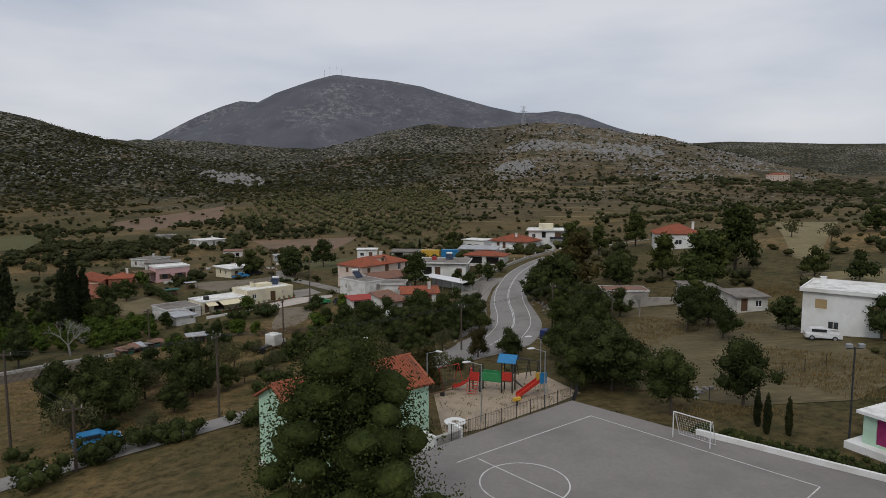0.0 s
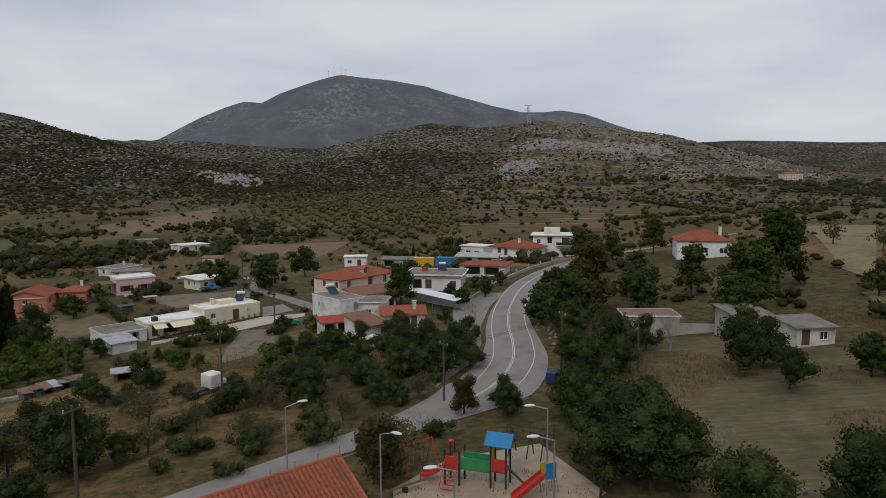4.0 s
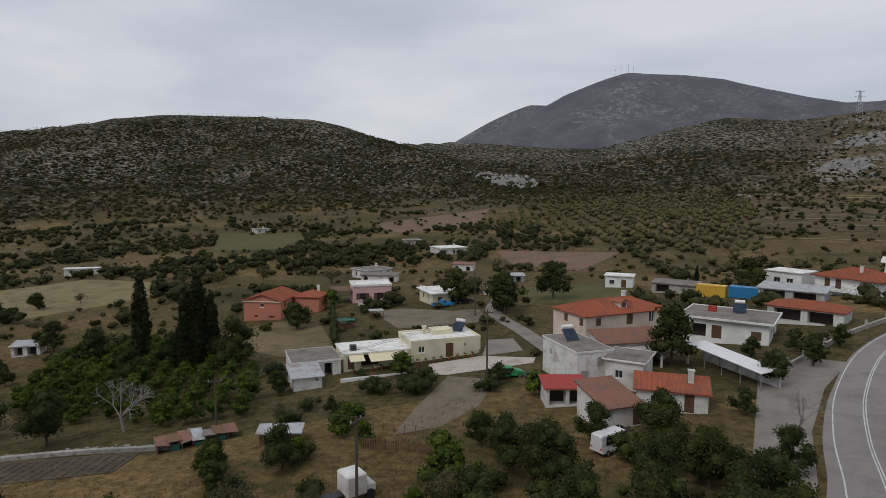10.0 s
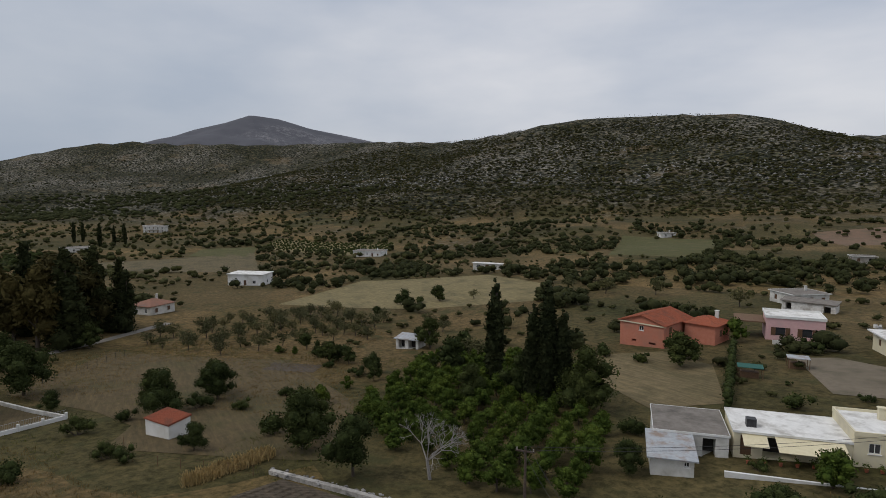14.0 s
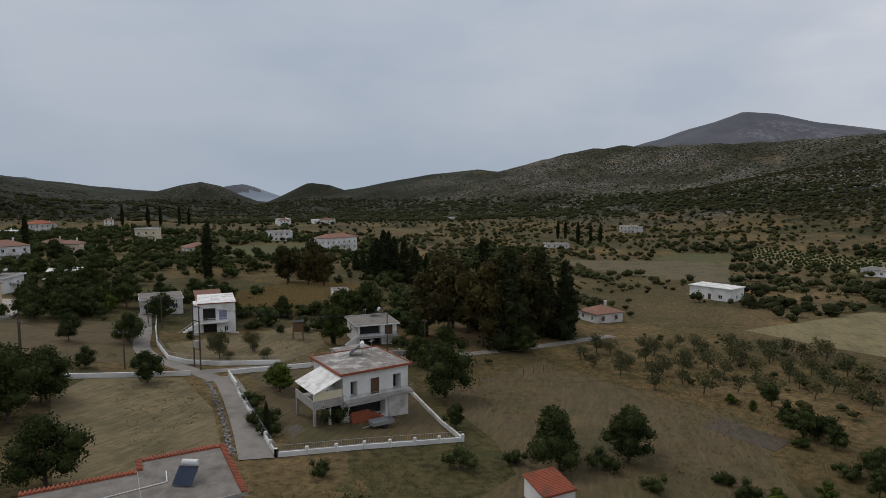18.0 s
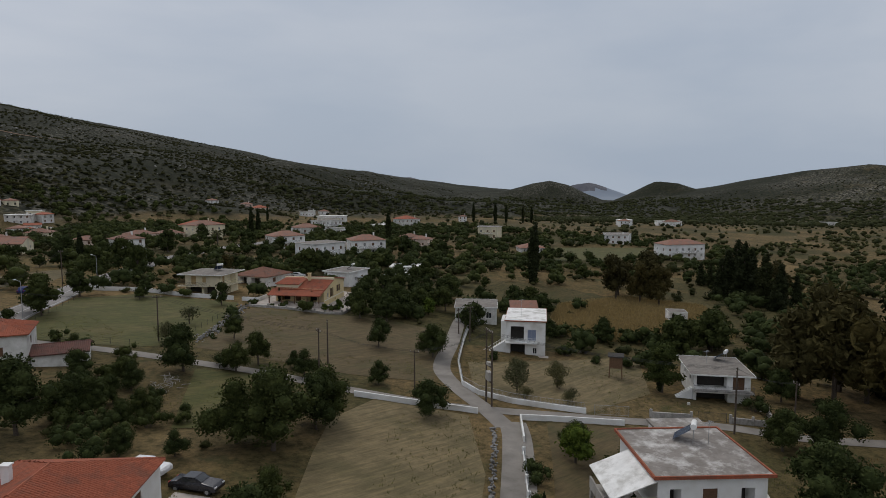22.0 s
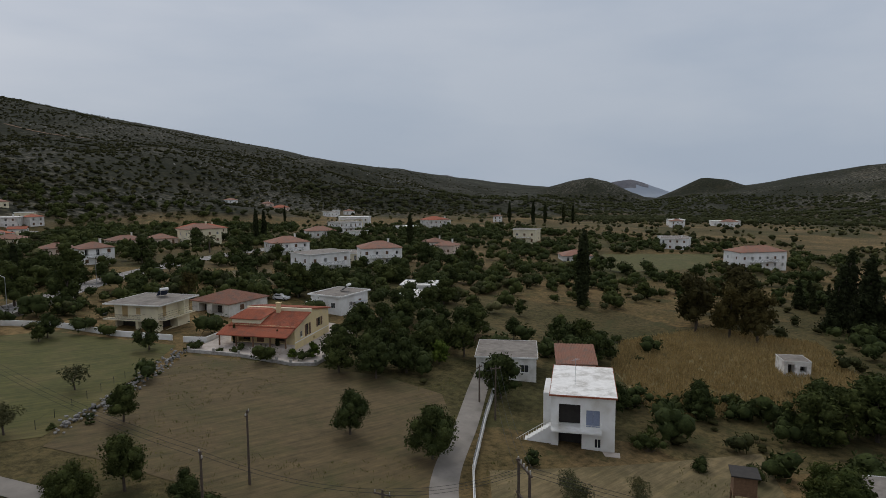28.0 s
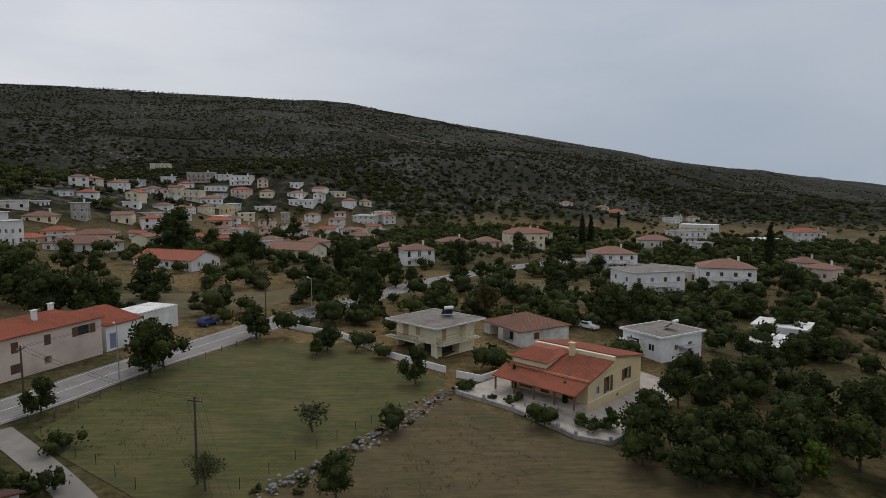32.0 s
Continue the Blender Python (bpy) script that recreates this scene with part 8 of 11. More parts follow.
def far_stuff(name, pts, tall, lobes, leaves, material, label, category, seed, spread=0.45):
    """Distant trees or bushes too many to count: lumpy crowns roughened with leaf sprays, one mesh."""
    rng = np.random.default_rng(seed)
    pts = np.asarray(pts)
    n_ = len(pts)
    tall = np.broadcast_to(np.asarray(tall, float), (n_,))
    z = height(pts[:, 0], pts[:, 1])
    d = rng.normal(size=(n_, lobes, 3))
    d /= np.linalg.norm(d, axis=2)[:, :, None]
    d *= 0.55 if lobes > 1 else 0.05
    c = np.zeros((n_, lobes, 3))
    c[:, :, :2] = pts[:, None, :] + d[:, :, :2] * (tall * spread)[:, None, None]
    c[:, :, 2] = z[:, None] + tall[:, None] * (0.50 + 0.36 * d[:, :, 2])
    r = (tall[:, None] * spread * rng.uniform(0.62, 0.9, (n_, lobes)) * (1.0 if lobes > 1 else 1.25)).reshape(-1)
    flat_ = 0.5 / spread * 0.8
    cc = c.reshape(-1, 3)
    if lobes > 1:
        v, f = lump_quads(cc, r * (0.78 if leaves > 20 else 1.0), flat_, rng)
    else:
        v, f = lump_quads(cc, r, flat_, rng, 5, ((-0.6, 0.8), (0.15, 1.0), (0.8, 0.5)))
    if leaves:
        d = rng.normal(size=(len(cc), leaves, 3))
        d /= np.linalg.norm(d, axis=2)[:, :, None]
        q = (cc[:, None] + d * r[:, None, None] * np.array([1, 1, flat_]) * rng.uniform(0.75, 1.2, (len(cc), leaves, 1))).reshape(-1, 3)
        a = rng.normal(size=q.shape)
        b = rng.normal(size=q.shape)
        s = np.repeat(r, leaves)[:, None] * (0.13 if leaves > 20 else 0.17)
        lv = np.stack([q - a * s, q + b * s * 0.7, q + a * s, q - b * s * 0.7], 1).reshape(-1, 3)
        f = np.concatenate([f, len(v) + np.arange(len(lv)).reshape(-1, 4)])
        v = np.concatenate([v, lv])
    return tagged(new(name, quad_mesh(name, v, f, material)), label, category, kind="stuff")


def scatter(n_, seed, region, keep):
    rng = np.random.default_rng(seed)
    x = rng.uniform(region[0], region[1], n_ * 4)
    y = rng.uniform(region[2], region[3], n_ * 4)
    ok = keep(x, y)
    return np.stack([x[ok], y[ok]], 1)[:n_]


def road_free(x, y, gap=6.0):
    ok = np.ones(x.shape, bool)
    for line in (MAIN_ROAD, SOUTH_ROAD, NEAR_LANE, LANE, CROSS_LANE):
        for q in line[::2]:
            ok &= (x - q[0]) ** 2 + (y - q[1]) ** 2 > gap * gap
    for ob in scene.objects:
        if ob.parent is None and ob.name.split(".")[0] in ("house", "shed", "cabin", "hut", "garage", "hen_house", "shelter"):
            ok &= (x - ob.location.x) ** 2 + (y - ob.location.y) ** 2 > 110
    return ok

# ---- fields, yards and the court ----
drape("meadow", [(-82.6, -45.3), (-87.9, -63.5), (-100, -80.5), (-113.8, -79.8), (-129, -61.2), (-119.6, -48.5), (-110.8, -38), (-104.4, -30.7), (-95.7, -32), (-87.2, -39.9)], M["fieldgreen"], 0.05, label="grassy green meadow beside the village road")
drape("field", [(-128.5, -55), (-142.5, -41), (-150.5, -31), (-153, -20), (-147.5, -11.5), (-134, 0.5), (-127, 7), (-118, -3), (-108, -22), (-104, -28), (-112, -37)], M["fieldbrown"], 0.05, label="mown brown field with faint rows")
drape("field", [(-114, 8.5), (-120.5, 20.5), (-108, 34.5), (-97, 43), (-89, 49), (-88, 43), (-80, 37), (-88, 29), (-96, 20), (-104, 12)], M["gardentan"], 0.05, label="dry grass plot beside the concrete lane")
drape("field", [(-98.9, -16), (-104.6, -9.1), (-92.5, 9.5), (-86.4, 6.1)], M["fieldgreen"], 0.05, label="narrow green strip between trees")
drape("field", [(-203, 120), (-243, 162), (-213, 202), (-176, 199), (-150, 180), (-165, 150)], M["fieldpale"], 0.05, 6.0, label="pale stubble field on a gentle rise")
drape("field", [(-155, 74.7), (-129, 105), (-93, 105), (-70, 96.5), (-76, 88.8), (-90, 74), (-99, 77), (-109, 73), (-128, 60)], M["fieldbrown"], 0.05, label="dry grass field with scattered trees")
drape("vegetable_plot", [(-123.7, 98.7), (-115.8, 105.8), (-120.5, 108.9), (-128.7, 101.9)], M["plough"], 0.07, 2.5, label="small dug plot with rows in the dry field", category="plot")
plot = drape("vegetable_plot", [(-66.6, 82.6), (-69.0, 89.2), (-53.4, 96.9), (-51.3, 92.2)], M["plough"], 0.06, 2.0, label="dark brown vegetable plot dug in ridges", category="plot")
rv = random.Random(31)
for k in range(17):
    f = (k + 0.5) / 17
    ax, ay, bx, by = -66.4 + f * 15.0, 83.0 + f * 9.2, -68.6 + f * 15.2, 88.8 + f * 7.9
    bm = bmesh.new()
    cut = [0.03, rv.uniform(0.40, 0.60), 0.97]
    for c0, c1 in zip(cut, cut[1:]):
        ring = []
        for q in range(7):
            e = c0 + (c1 - c0) * (0.02 + 0.96 * q / 6)
            x, y = ax + (bx - ax) * e, ay + (by - ay) * e
            wide, tall = rv.uniform(0.20, 0.27), rv.uniform(0.10, 0.20) * (1.0 if 0 < q < 6 else 0.3)
            z = float(height(np.array(x), np.array(y))) + 0.04
            ring.append([bm.verts.new((x - 0.85 * wide, y - 0.53 * wide, z)), bm.verts.new((x, y, z + tall)), bm.verts.new((x + 0.85 * wide, y + 0.53 * wide, z))])
        for r0, r1 in zip(ring, ring[1:]):
            for q in range(2):
                bm.faces.new((r0[q], r0[q + 1], r1[q + 1], r1[q]))
    part("soil_ridge", bm, M["plough"], plot)
drape("field", [(26, 98.7), (33, 104), (42, 101), (49, 92), (50, 79), (46, 60), (36, 53), (26, 53), (19, 60), (17, 68), (22, 82)], M["fieldtan"], 0.05, label="dry grass paddock among trees")
drape("field", [(-94.5, 148), (-88, 160), (-76, 158), (-62, 143), (-66, 134), (-79, 138)], M["gardentan"], 0.05, label="dry grass garden below the salmon house")
drape("yard", [(-37.8, 130.9), (-39.8, 136), (-33.9, 142.3), (-25.6, 143.3), (-25.1, 140.5), (-34.7, 131.7)], M["paving"], 0.07, 2.5, label="pale paved forecourt of the long house", category="yard")
drape("yard", [(-34.4, 131.1), (-27.7, 131.6), (-25.6, 121), (-27, 113), (-30.6, 109.4), (-32.6, 118)], M["dirt"], 0.05, label="bare grey earth yard", category="yard")
drape("yard", [(-33.8, 141.9), (-28.7, 146.8), (-32.9, 154.1), (-36.8, 152.2)], M["lane"], 0.06, 2.5, label="grey concrete parking yard behind a wall", category="yard")
drape("field", [(-56, 211), (-25.6, 227.7), (-19.8, 188.3), (-40.3, 188)], M["fieldgreen"], 0.05, label="green field behind the village houses")
drape("yard", [(-70.8, 32.3), (-74.5, 33.5), (-78.5, 31.2), (-83.8, 25.6), (-80.6, 21.6), (-79.7, 22.4)], M["paving"], 0.06, 2.5, label="pale concrete yard beside the bungalow", category="yard")
drape("yard", [(-72, 172), (-68, 177), (-54, 176), (-49.5, 179), (-41.7, 167), (-57, 157)], M["dirt"], 0.06, label="bare earth yard with parked cars", category="yard")
drape("garden", [(-141, 1.5), (-154, 9), (-172, 18), (-152, 31), (-135.5, 29.5), (-127.5, 15.5)], M["gardentan"], 0.05, label="dry garden with young trees inside a white wall", category="garden")
drape("field", [(-172, 4), (-190, 14), (-235, -5), (-188, -14)], M["fieldpale"], 0.05, label="tall pale dry grass behind the houses")
drape("garden", [(-96, 52.5), (-107.5, 68.5), (-125, 57.5), (-134, 35.5), (-128, 28), (-118, 36)], M["fieldbrown"], 0.05, label="scruffy garden round the white house", category="garden")
drape("terrace", [(-129.6, -57.0), (-133, -53.4), (-137.6, -47.4), (-140.6, -42.6), (-144, -41.2), (-149, -44.5), (-160, -53.6), (-164, -58), (-160, -66), (-141, -66)], M["paving"], 0.14, label="paved terrace round the ochre house", category="terrace")
drape("playground_sand", [(-1, 63), (3, 68), (10.5, 70), (13.5, 60), (10.5, 57), (3.5, 51.2), (0, 50)], M["sand"], 0.06, 2.5, label="sandy playground floor with scattered weeds", category="sand")
strip("lane", smooth_line([(-50, 192), (-45, 176), (-33, 159.5), (-24, 147), (-20, 141)]), 3.0, M["lane"], 0.09, label="pale concrete lane behind the houses", category="lane")
drape("roadside", [(1.5, 90), (6.0, 100), (7.8, 110), (8.4, 122), (10.8, 136), (14.5, 147), (9.5, 149), (4, 138), (3.5, 122), (3.0, 108)], M["lane"], 0.05, label="pale gravel verge beside the road", category="verge")

court_bm = bmesh.new()
OUT = [(11.3, 53.5), (19.4, 45.7), (28.6, 38), (33, 35), (34, 25), (8, 23), (-8, 35), (-1.2, 43.3)]
top = [court_bm.verts.new((x, y, 0.12)) for x, y in OUT]
low = [court_bm.verts.new((x, y, -3.0)) for x, y in OUT]
court_bm.faces.new(top[::-1])
for q in range(len(OUT)):
    j = (q + 1) % len(OUT)
    court_bm.faces.new((top[q], top[j], low[j], low[q]))
bmesh.ops.recalc_face_normals(court_bm, faces=court_bm.faces[:])
court_me = bpy.data.meshes.new("sports_court")
court_bm.to_mesh(court_me)
court_bm.free()
court_me.materials.append(M["court"])
court = tagged(new("sports_court", court_me), "smooth grey asphalt sports court with white lines", "court", kind="structure")


def painted(a, b, w=0.09):
    a, b = Vector((*a, 0.127)), Vector((*b, 0.127))
    n_ = (b - a).cross(Vector((0, 0, 1))).normalized() * w / 2
    mesh_object("court_line", [a + n_, b + n_, b - n_, a - n_], [(0, 1, 2, 3)], M["paint"], court)


for a, b in (((0.9, 41.2), (12.1, 49.8)), ((12.1, 49.8), (23.6, 37.6)), ((23.6, 37.6), (18.6, 33.2)), ((2.4, 41.8), (11.5, 31.5))):
    painted(a, b)
ring = [(5.15 + r * math.cos(q * math.pi / 32), 38.25 + r * math.sin(q * math.pi / 32), 0.131) for q in range(64) for r in (2.8, 2.9)]
mesh_object("court_line", ring, [(2 * q, 2 * q + 1, (2 * q + 3) % 128, (2 * q + 2) % 128) for q in range(64)], M["paint"], court)

# ---- goal, low wall, lamps and fence at the court ----
goal = thing("football_goal", 17.2, 45.4, -49, "white metal football goal with a torn net", "goal", z=0.13)
GW = 2.85
for sx in (0, GW):
    part("post", rod(bmesh.new(), (sx, 0, 0), (sx, 0, 2.0), 0.045, sides=8), M["whitecar"], goal)
    part("stay", rod(bmesh.new(), (sx, 0.25, 1.95), (sx, 0.95, 0), 0.025), M["whitecar"], goal)
part("crossbar", rod(bmesh.new(), (0, 0, 2.0), (GW, 0, 2.0), 0.045, sides=8), M["whitecar"], goal)
part("ground_bar", rod(bmesh.new(), (0, 0.95, 0.03), (GW, 0.95, 0.03), 0.025), M["whitecar"], goal)
net = bmesh.new()
for q in range(15):
    rod(net, (q * GW / 14, 0.1, 1.95), (q * GW / 14, 0.95, 0.02), 0.006, sides=3)
for q in range(10):
    f = q / 9
    rod(net, (0, 0.1 + f * 0.85, 1.95 - f * 1.93), (GW, 0.1 + f * 0.85, 1.95 - f * 1.93), 0.006, sides=3)
part("net", net, M["white"], goal, "thin white net")


def run_of(pts, step):
    out = []
    for (ax, ay), (bx, by) in zip(pts, pts[1:]):
        n_ = max(1, round(math.hypot(bx - ax, by - ay) / step))
        out += [(ax + (bx - ax) * k / n_, ay + (by - ay) * k / n_) for k in range(n_)]
    return out + [pts[-1]]


def wall_line(name, pts, tall, thick, material, label, posts=0.0, post_tall=0.35, rail=None, step=2.5, base=None):
    """A wall that follows the ground along pts, with pillars and a rail where it has them."""
    root = tagged(new(name), label, "wall", kind="structure")
    line = run_of(pts, step)
    for (ax, ay), (bx, by) in zip(line, line[1:]):
        ln, a = math.hypot(bx - ax, by - ay), math.atan2(by - ay, bx - ax)
        ga, gb = (ground_at(ax, ay), ground_at(bx, by)) if base is None else (base, base)
        lengths = [("wall_length", new_box(-0.01, ln + 0.01, -thick / 2, thick / 2, -0.5, tall, bevel=0.015), material)]
        if rail:
            bm = bmesh.new()
            for zz in (tall + 0.1, tall + 0.75):
                rod(bm, (0, 0, zz), (ln, 0, zz), 0.02, sides=4)
            k = 0.1
            while k < ln:
                rod(bm, (k, 0, tall), (k, 0, tall + 0.75), 0.01, sides=3)
                k += 0.2
            lengths.append(("railing", bm, rail))
        for nm, bm, mat in lengths:
            for v in bm.verts:
                v.co.z += (gb - ga) * v.co.x / ln
            o = part(nm, bm, M[mat], root)
            o.matrix_basis = Matrix.Translation((ax, ay, ga)) @ Matrix.Rotation(a, 4, "Z")
    if posts:
        for x, y in run_of(pts, posts):
            z1 = ground_at(x, y) if base is None else base
            bm = new_box(-0.17, 0.17, -0.17, 0.17, -0.4, tall + post_tall, bevel=0.02)
            o = part("pillar", bm, M[material], root)
            o.matrix_basis = Matrix.Translation((x, y, z1))
    return root


wall_line("court_wall", [(19.2, 46.0), (28.6, 38.0)], 0.42, 0.25, "white", "low whitewashed wall along the court", base=0.1)
wall_line("garden_wall_1", [(-94.8, 51.4), (-100.9, 59.2), (-107.6, 69.3)], 0.55, 0.22, "white", "low white garden wall with square pillars", 3.4, 0.4, "metal")
wall_line("garden_wall_2", [(-94.8, 51.4), (-99.5, 47.4), (-107.1, 40.9), (-116.0, 33.4)], 0.6, 0.22, "white", "low white garden wall along the lane", 3.4, 0.4, "metal")
wall_line("garden_wall_3", [(-119.2, 31.0), (-125.4, 25.6), (-130, 29.8), (-135.6, 35.5)], 0.8, 0.22, "white", "white garden wall at the lane corner", 0)
wall_line("garden_wall_4", [(-107.6, 69.3), (-113.8, 64.9), (-123.8, 58.6), (-128, 56)], 0.55, 0.3, "oldwhite", "weathered low garden wall", 0)
wall_line("lane_wall", [(-112.2, 6.0), (-118.2, 14.8), (-122.3, 20.6)], 0.8, 0.22, "white", "low white wall beside the lane", 0)
wall_line("garden_wall_5", [(-162, -17.6), (-151.5, -9.4), (-139.2, 0.8), (-130, 10.5), (-128.6, 15.2), (-130, 20.6), (-133.5, 26.6), (-135.4, 29.6)], 0.8, 0.22, "white", "long white garden wall topped with a metal fence", 0, 0, "metal")
wall_line("garden_wall_6", [(-141.8, 36.2), (-145.6, 40.4)], 0.85, 0.3, "stone", "stone faced garden wall with white pillars", 4.0, 0.4)
wall_line("garden_wall_7", [(-148.9, 44.6), (-152.2, 49.5), (-156.8, 47.0)], 0.85, 0.3, "stone", "stone faced garden wall beside the gate", 3.5, 0.4)
wall_line("garden_wall_8", [(-103.6, -92.0), (-108.4, -87.8), (-115.0, -83.6), (-122.4, -71.9), (-129.6, -64.9)], 1.0, 0.22, "white", "tall white garden wall below the cream house", 0)
wall_line("garden_wall_9", [(-130.8, -63.0), (-134, -61.0), (-140.2, -65.6)], 1.0, 0.22, "white", "white garden wall between two houses", 0)
wall_line("garden_wall_10", [(-109.5, -93.5), (-124, -112)], 1.0, 0.3, "concrete", "plain concrete wall with oleanders above the road", 0)
wall_line("road_wall", [(5.5, 139.5), (9.5, 147.8), (15.5, 160.5), (22.5, 171.5), (33, 184)], 0.7, 0.3, "concrete", "low concrete roadside wall with pillars", 6.0, 0.7)
wall_line("field_wall", [(-71.2, 88.6), (-60.2, 94.6), (-51, 98.6)], 0.45, 0.5, "stone", "low dry stone field wall", 0)


def stone_row(name, pts, per, size, seed, label, wide=0.5, high=2):
    """Loose field stones heaped along a line: one heap, too many to count."""
    r = np.random.default_rng(seed)
    verts, faces = [], []
    ico = [(0, 0, -1), (0.72, -0.53, -0.45), (-0.28, -0.85, -0.45), (-0.89, 0, -0.45), (-0.28, 0.85, -0.45), (0.72, 0.53, -0.45), (0.28, -0.85, 0.45), (-0.72, -0.53, 0.45), (-0.72, 0.53, 0.45), (0.28, 0.85, 0.45), (0.89, 0, 0.45), (0, 0, 1)]
    tri = [(0, 1, 2), (1, 0, 5), (0, 2, 3), (0, 3, 4), (0, 4, 5), (1, 5, 10), (2, 1, 6), (3, 2, 7), (4, 3, 8), (5, 4, 9), (1, 10, 6), (2, 6, 7), (3, 7, 8), (4, 8, 9), (5, 9, 10), (6, 10, 11), (7, 6, 11), (8, 7, 11), (9, 8, 11), (10, 9, 11)]
    for x, y in run_of(pts, per):
        for lay in range(high):
            s = size * r.uniform(0.5, 1.2)
            px_, py_ = x + r.normal(0, wide * 0.4), y + r.normal(0, wide * 0.4)
            z = ground_at(px_, py_) + s * 0.3 + lay * size * 0.7
            sc = s * r.uniform(0.7, 1.2, 3) * np.array([1, 1, 0.7])
            b = len(verts)
            turn = r.uniform(0, 6.28)
            for v in ico:
                vx, vy = v[0] * sc[0], v[1] * sc[1]
                verts.append((px_ + vx * math.cos(turn) - vy * math.sin(turn), py_ + vx * math.sin(turn) + vy * math.cos(turn), z + v[2] * sc[2]))
            faces += [tuple(b + q for q in t) for t in tri]
    return tagged(mesh_object(name, verts, faces, M["limestone"]), label, "stones", kind="stuff")


stone_row("stone_row", [(-106.3, -31.5), (-110.8, -36.2), (-115.7, -41.7), (-120.1, -46.8), (-128.4, -56.8)], 0.4, 0.26, 1, "heaped grey stones in a row between two fields", 1.6, 3)
wall_line("terrace_wall", [(-129.4, -56.6), (-132.4, -53.6), (-135.4, -50.6), (-137.8, -46.8), (-140.4, -42.3), (-143.9, -40.6), (-149, -44.0)], 0.55, 0.4, "stone", "stone faced retaining wall with square pillars under the terrace", 3.4, 0.45)
stone_row("stone_edge", [(-93.2, 46.9), (-104.0, 38.8), (-112.4, 31.9), (-119.6, 25.8)], 0.4, 0.22, 3, "pale stones edging the dry plot", 0.5, 2)
stone_row("stone_row", [(17.5, 118), (19, 106), (19.5, 98)], 0.6, 0.3, 4, "broken stones along the road bank", 1.2, 1)
stone_row("stone_row", [(-71, 88.9), (-60.4, 94.9), (-52, 98.7)], 0.4, 0.22, 5, "loose stones on the field wall", 0.7, 3)
stone_row("stone_row", [(22.5, 57), (25.5, 58.5)], 0.4, 0.3, 6, "small heap of pale rubble in the grass", 1.0, 2)


def fence(pts, tall, label, step=2.6, mat="darkmetal", bars=False, base=None, name="fence"):
    """Posts with wire or bars between them."""
    root = tagged(new(name), label, "fence", kind="structure")
    line = run_of(pts, step)
    zs = [ground_at(x, y) if base is None else base for x, y in line]
    for (x, y), z in zip(line, zs):
        o = part("post", rod(bmesh.new(), (0, 0, -0.3), (0, 0, tall + 0.05), 0.035, sides=6), M[mat], root)
        o.matrix_basis = Matrix.Translation((x, y, z))
    for (a, za), (b, zb) in zip(zip(line, zs), zip(line[1:], zs[1:])):
        bm = bmesh.new()
        A, B = Vector((*a, za)), Vector((*b, zb))
        if bars:
            for hz_ in (0.12, tall - 0.05):
                rod(bm, A + Vector((0, 0, hz_)), B + Vector((0, 0, hz_)), 0.018, sides=4)
            n_ = int((B - A).length / 0.16)
            for k in range(1, n_):
                q = A.lerp(B, k / n_)
                rod(bm, q + Vector((0, 0, 0.12)), q + Vector((0, 0, tall - 0.05)), 0.009, sides=3)
        else:
            for f in (0.3, 0.62, 0.95):
                rod(bm, A + Vector((0, 0, tall * f)), B + Vector((0, 0, tall * f)), 0.008, sides=3)
        part("panel" if bars else "wire_span", bm, M[mat], root)
    return root


fence([(0.6, 44.9), (5.9, 49.2), (11.1, 53.4)], 1.25, "dark metal bar fence between court and playground", 1.9, bars=True, base=0.1)
fence([(11.3, 53.9), (13.2, 60), (13.5, 69), (8, 72)], 1.25, "dark metal bar fence round the playground", 2.2, bars=True)
fence([(-10.5, 65.4), (-4.5, 71), (1.0, 76.5)], 1.2, "pale metal bar fence along the side road", 2.2, mat="metal", bars=True)
fence([(-81.2, -47.6), (-86.2, -41.2), (-90.8, -38.0), (-95.4, -33.5)], 1.1, "wire fence on thin posts beside the lane", 3.4)
fence([(-104.2, -33.2), (-108.9, -38.7), (-115.3, -45.4), (-121, -51)], 1.1, "wire fence on thin posts at the meadow edge", 3.0)
fence([(-83.2, -49.1), (-88.6, -61.0), (-93.2, -68.4), (-100.4, -80.6)], 1.0, "wire fence on thin posts beside the road", 3.6)
fence([(-33.4, 110.0), (-28.4, 110.2), (-22.3, 107.2)], 1.0, "rough wooden paddock fence", 1.4, mat="wood")
fence([(-90, 76), (-86, 74.5), (-80, 79), (-71.5, 87)], 1.1, "thin wire field fence", 3.0, mat="wood")
fence([(24, 55), (31, 60), (40, 64)], 1.3, "thin wire fence behind the court", 3.0)
fence([(-130.2, 63), (-150, 77)], 1.3, "wire mesh fence along the lane", 2.6)
gt = fence([(-136.0, 30.6), (-139.5, 34.0)], 1.5, "pale metal bar gate between white pillars", 3.6, mat="metal", bars=True, name="metal_gate")
gt2 = fence([(-146.0, 41.2), (-148.5, 44.2)], 1.4, "dark metal bar gate between white pillars", 4.0, bars=True, name="metal_gate")


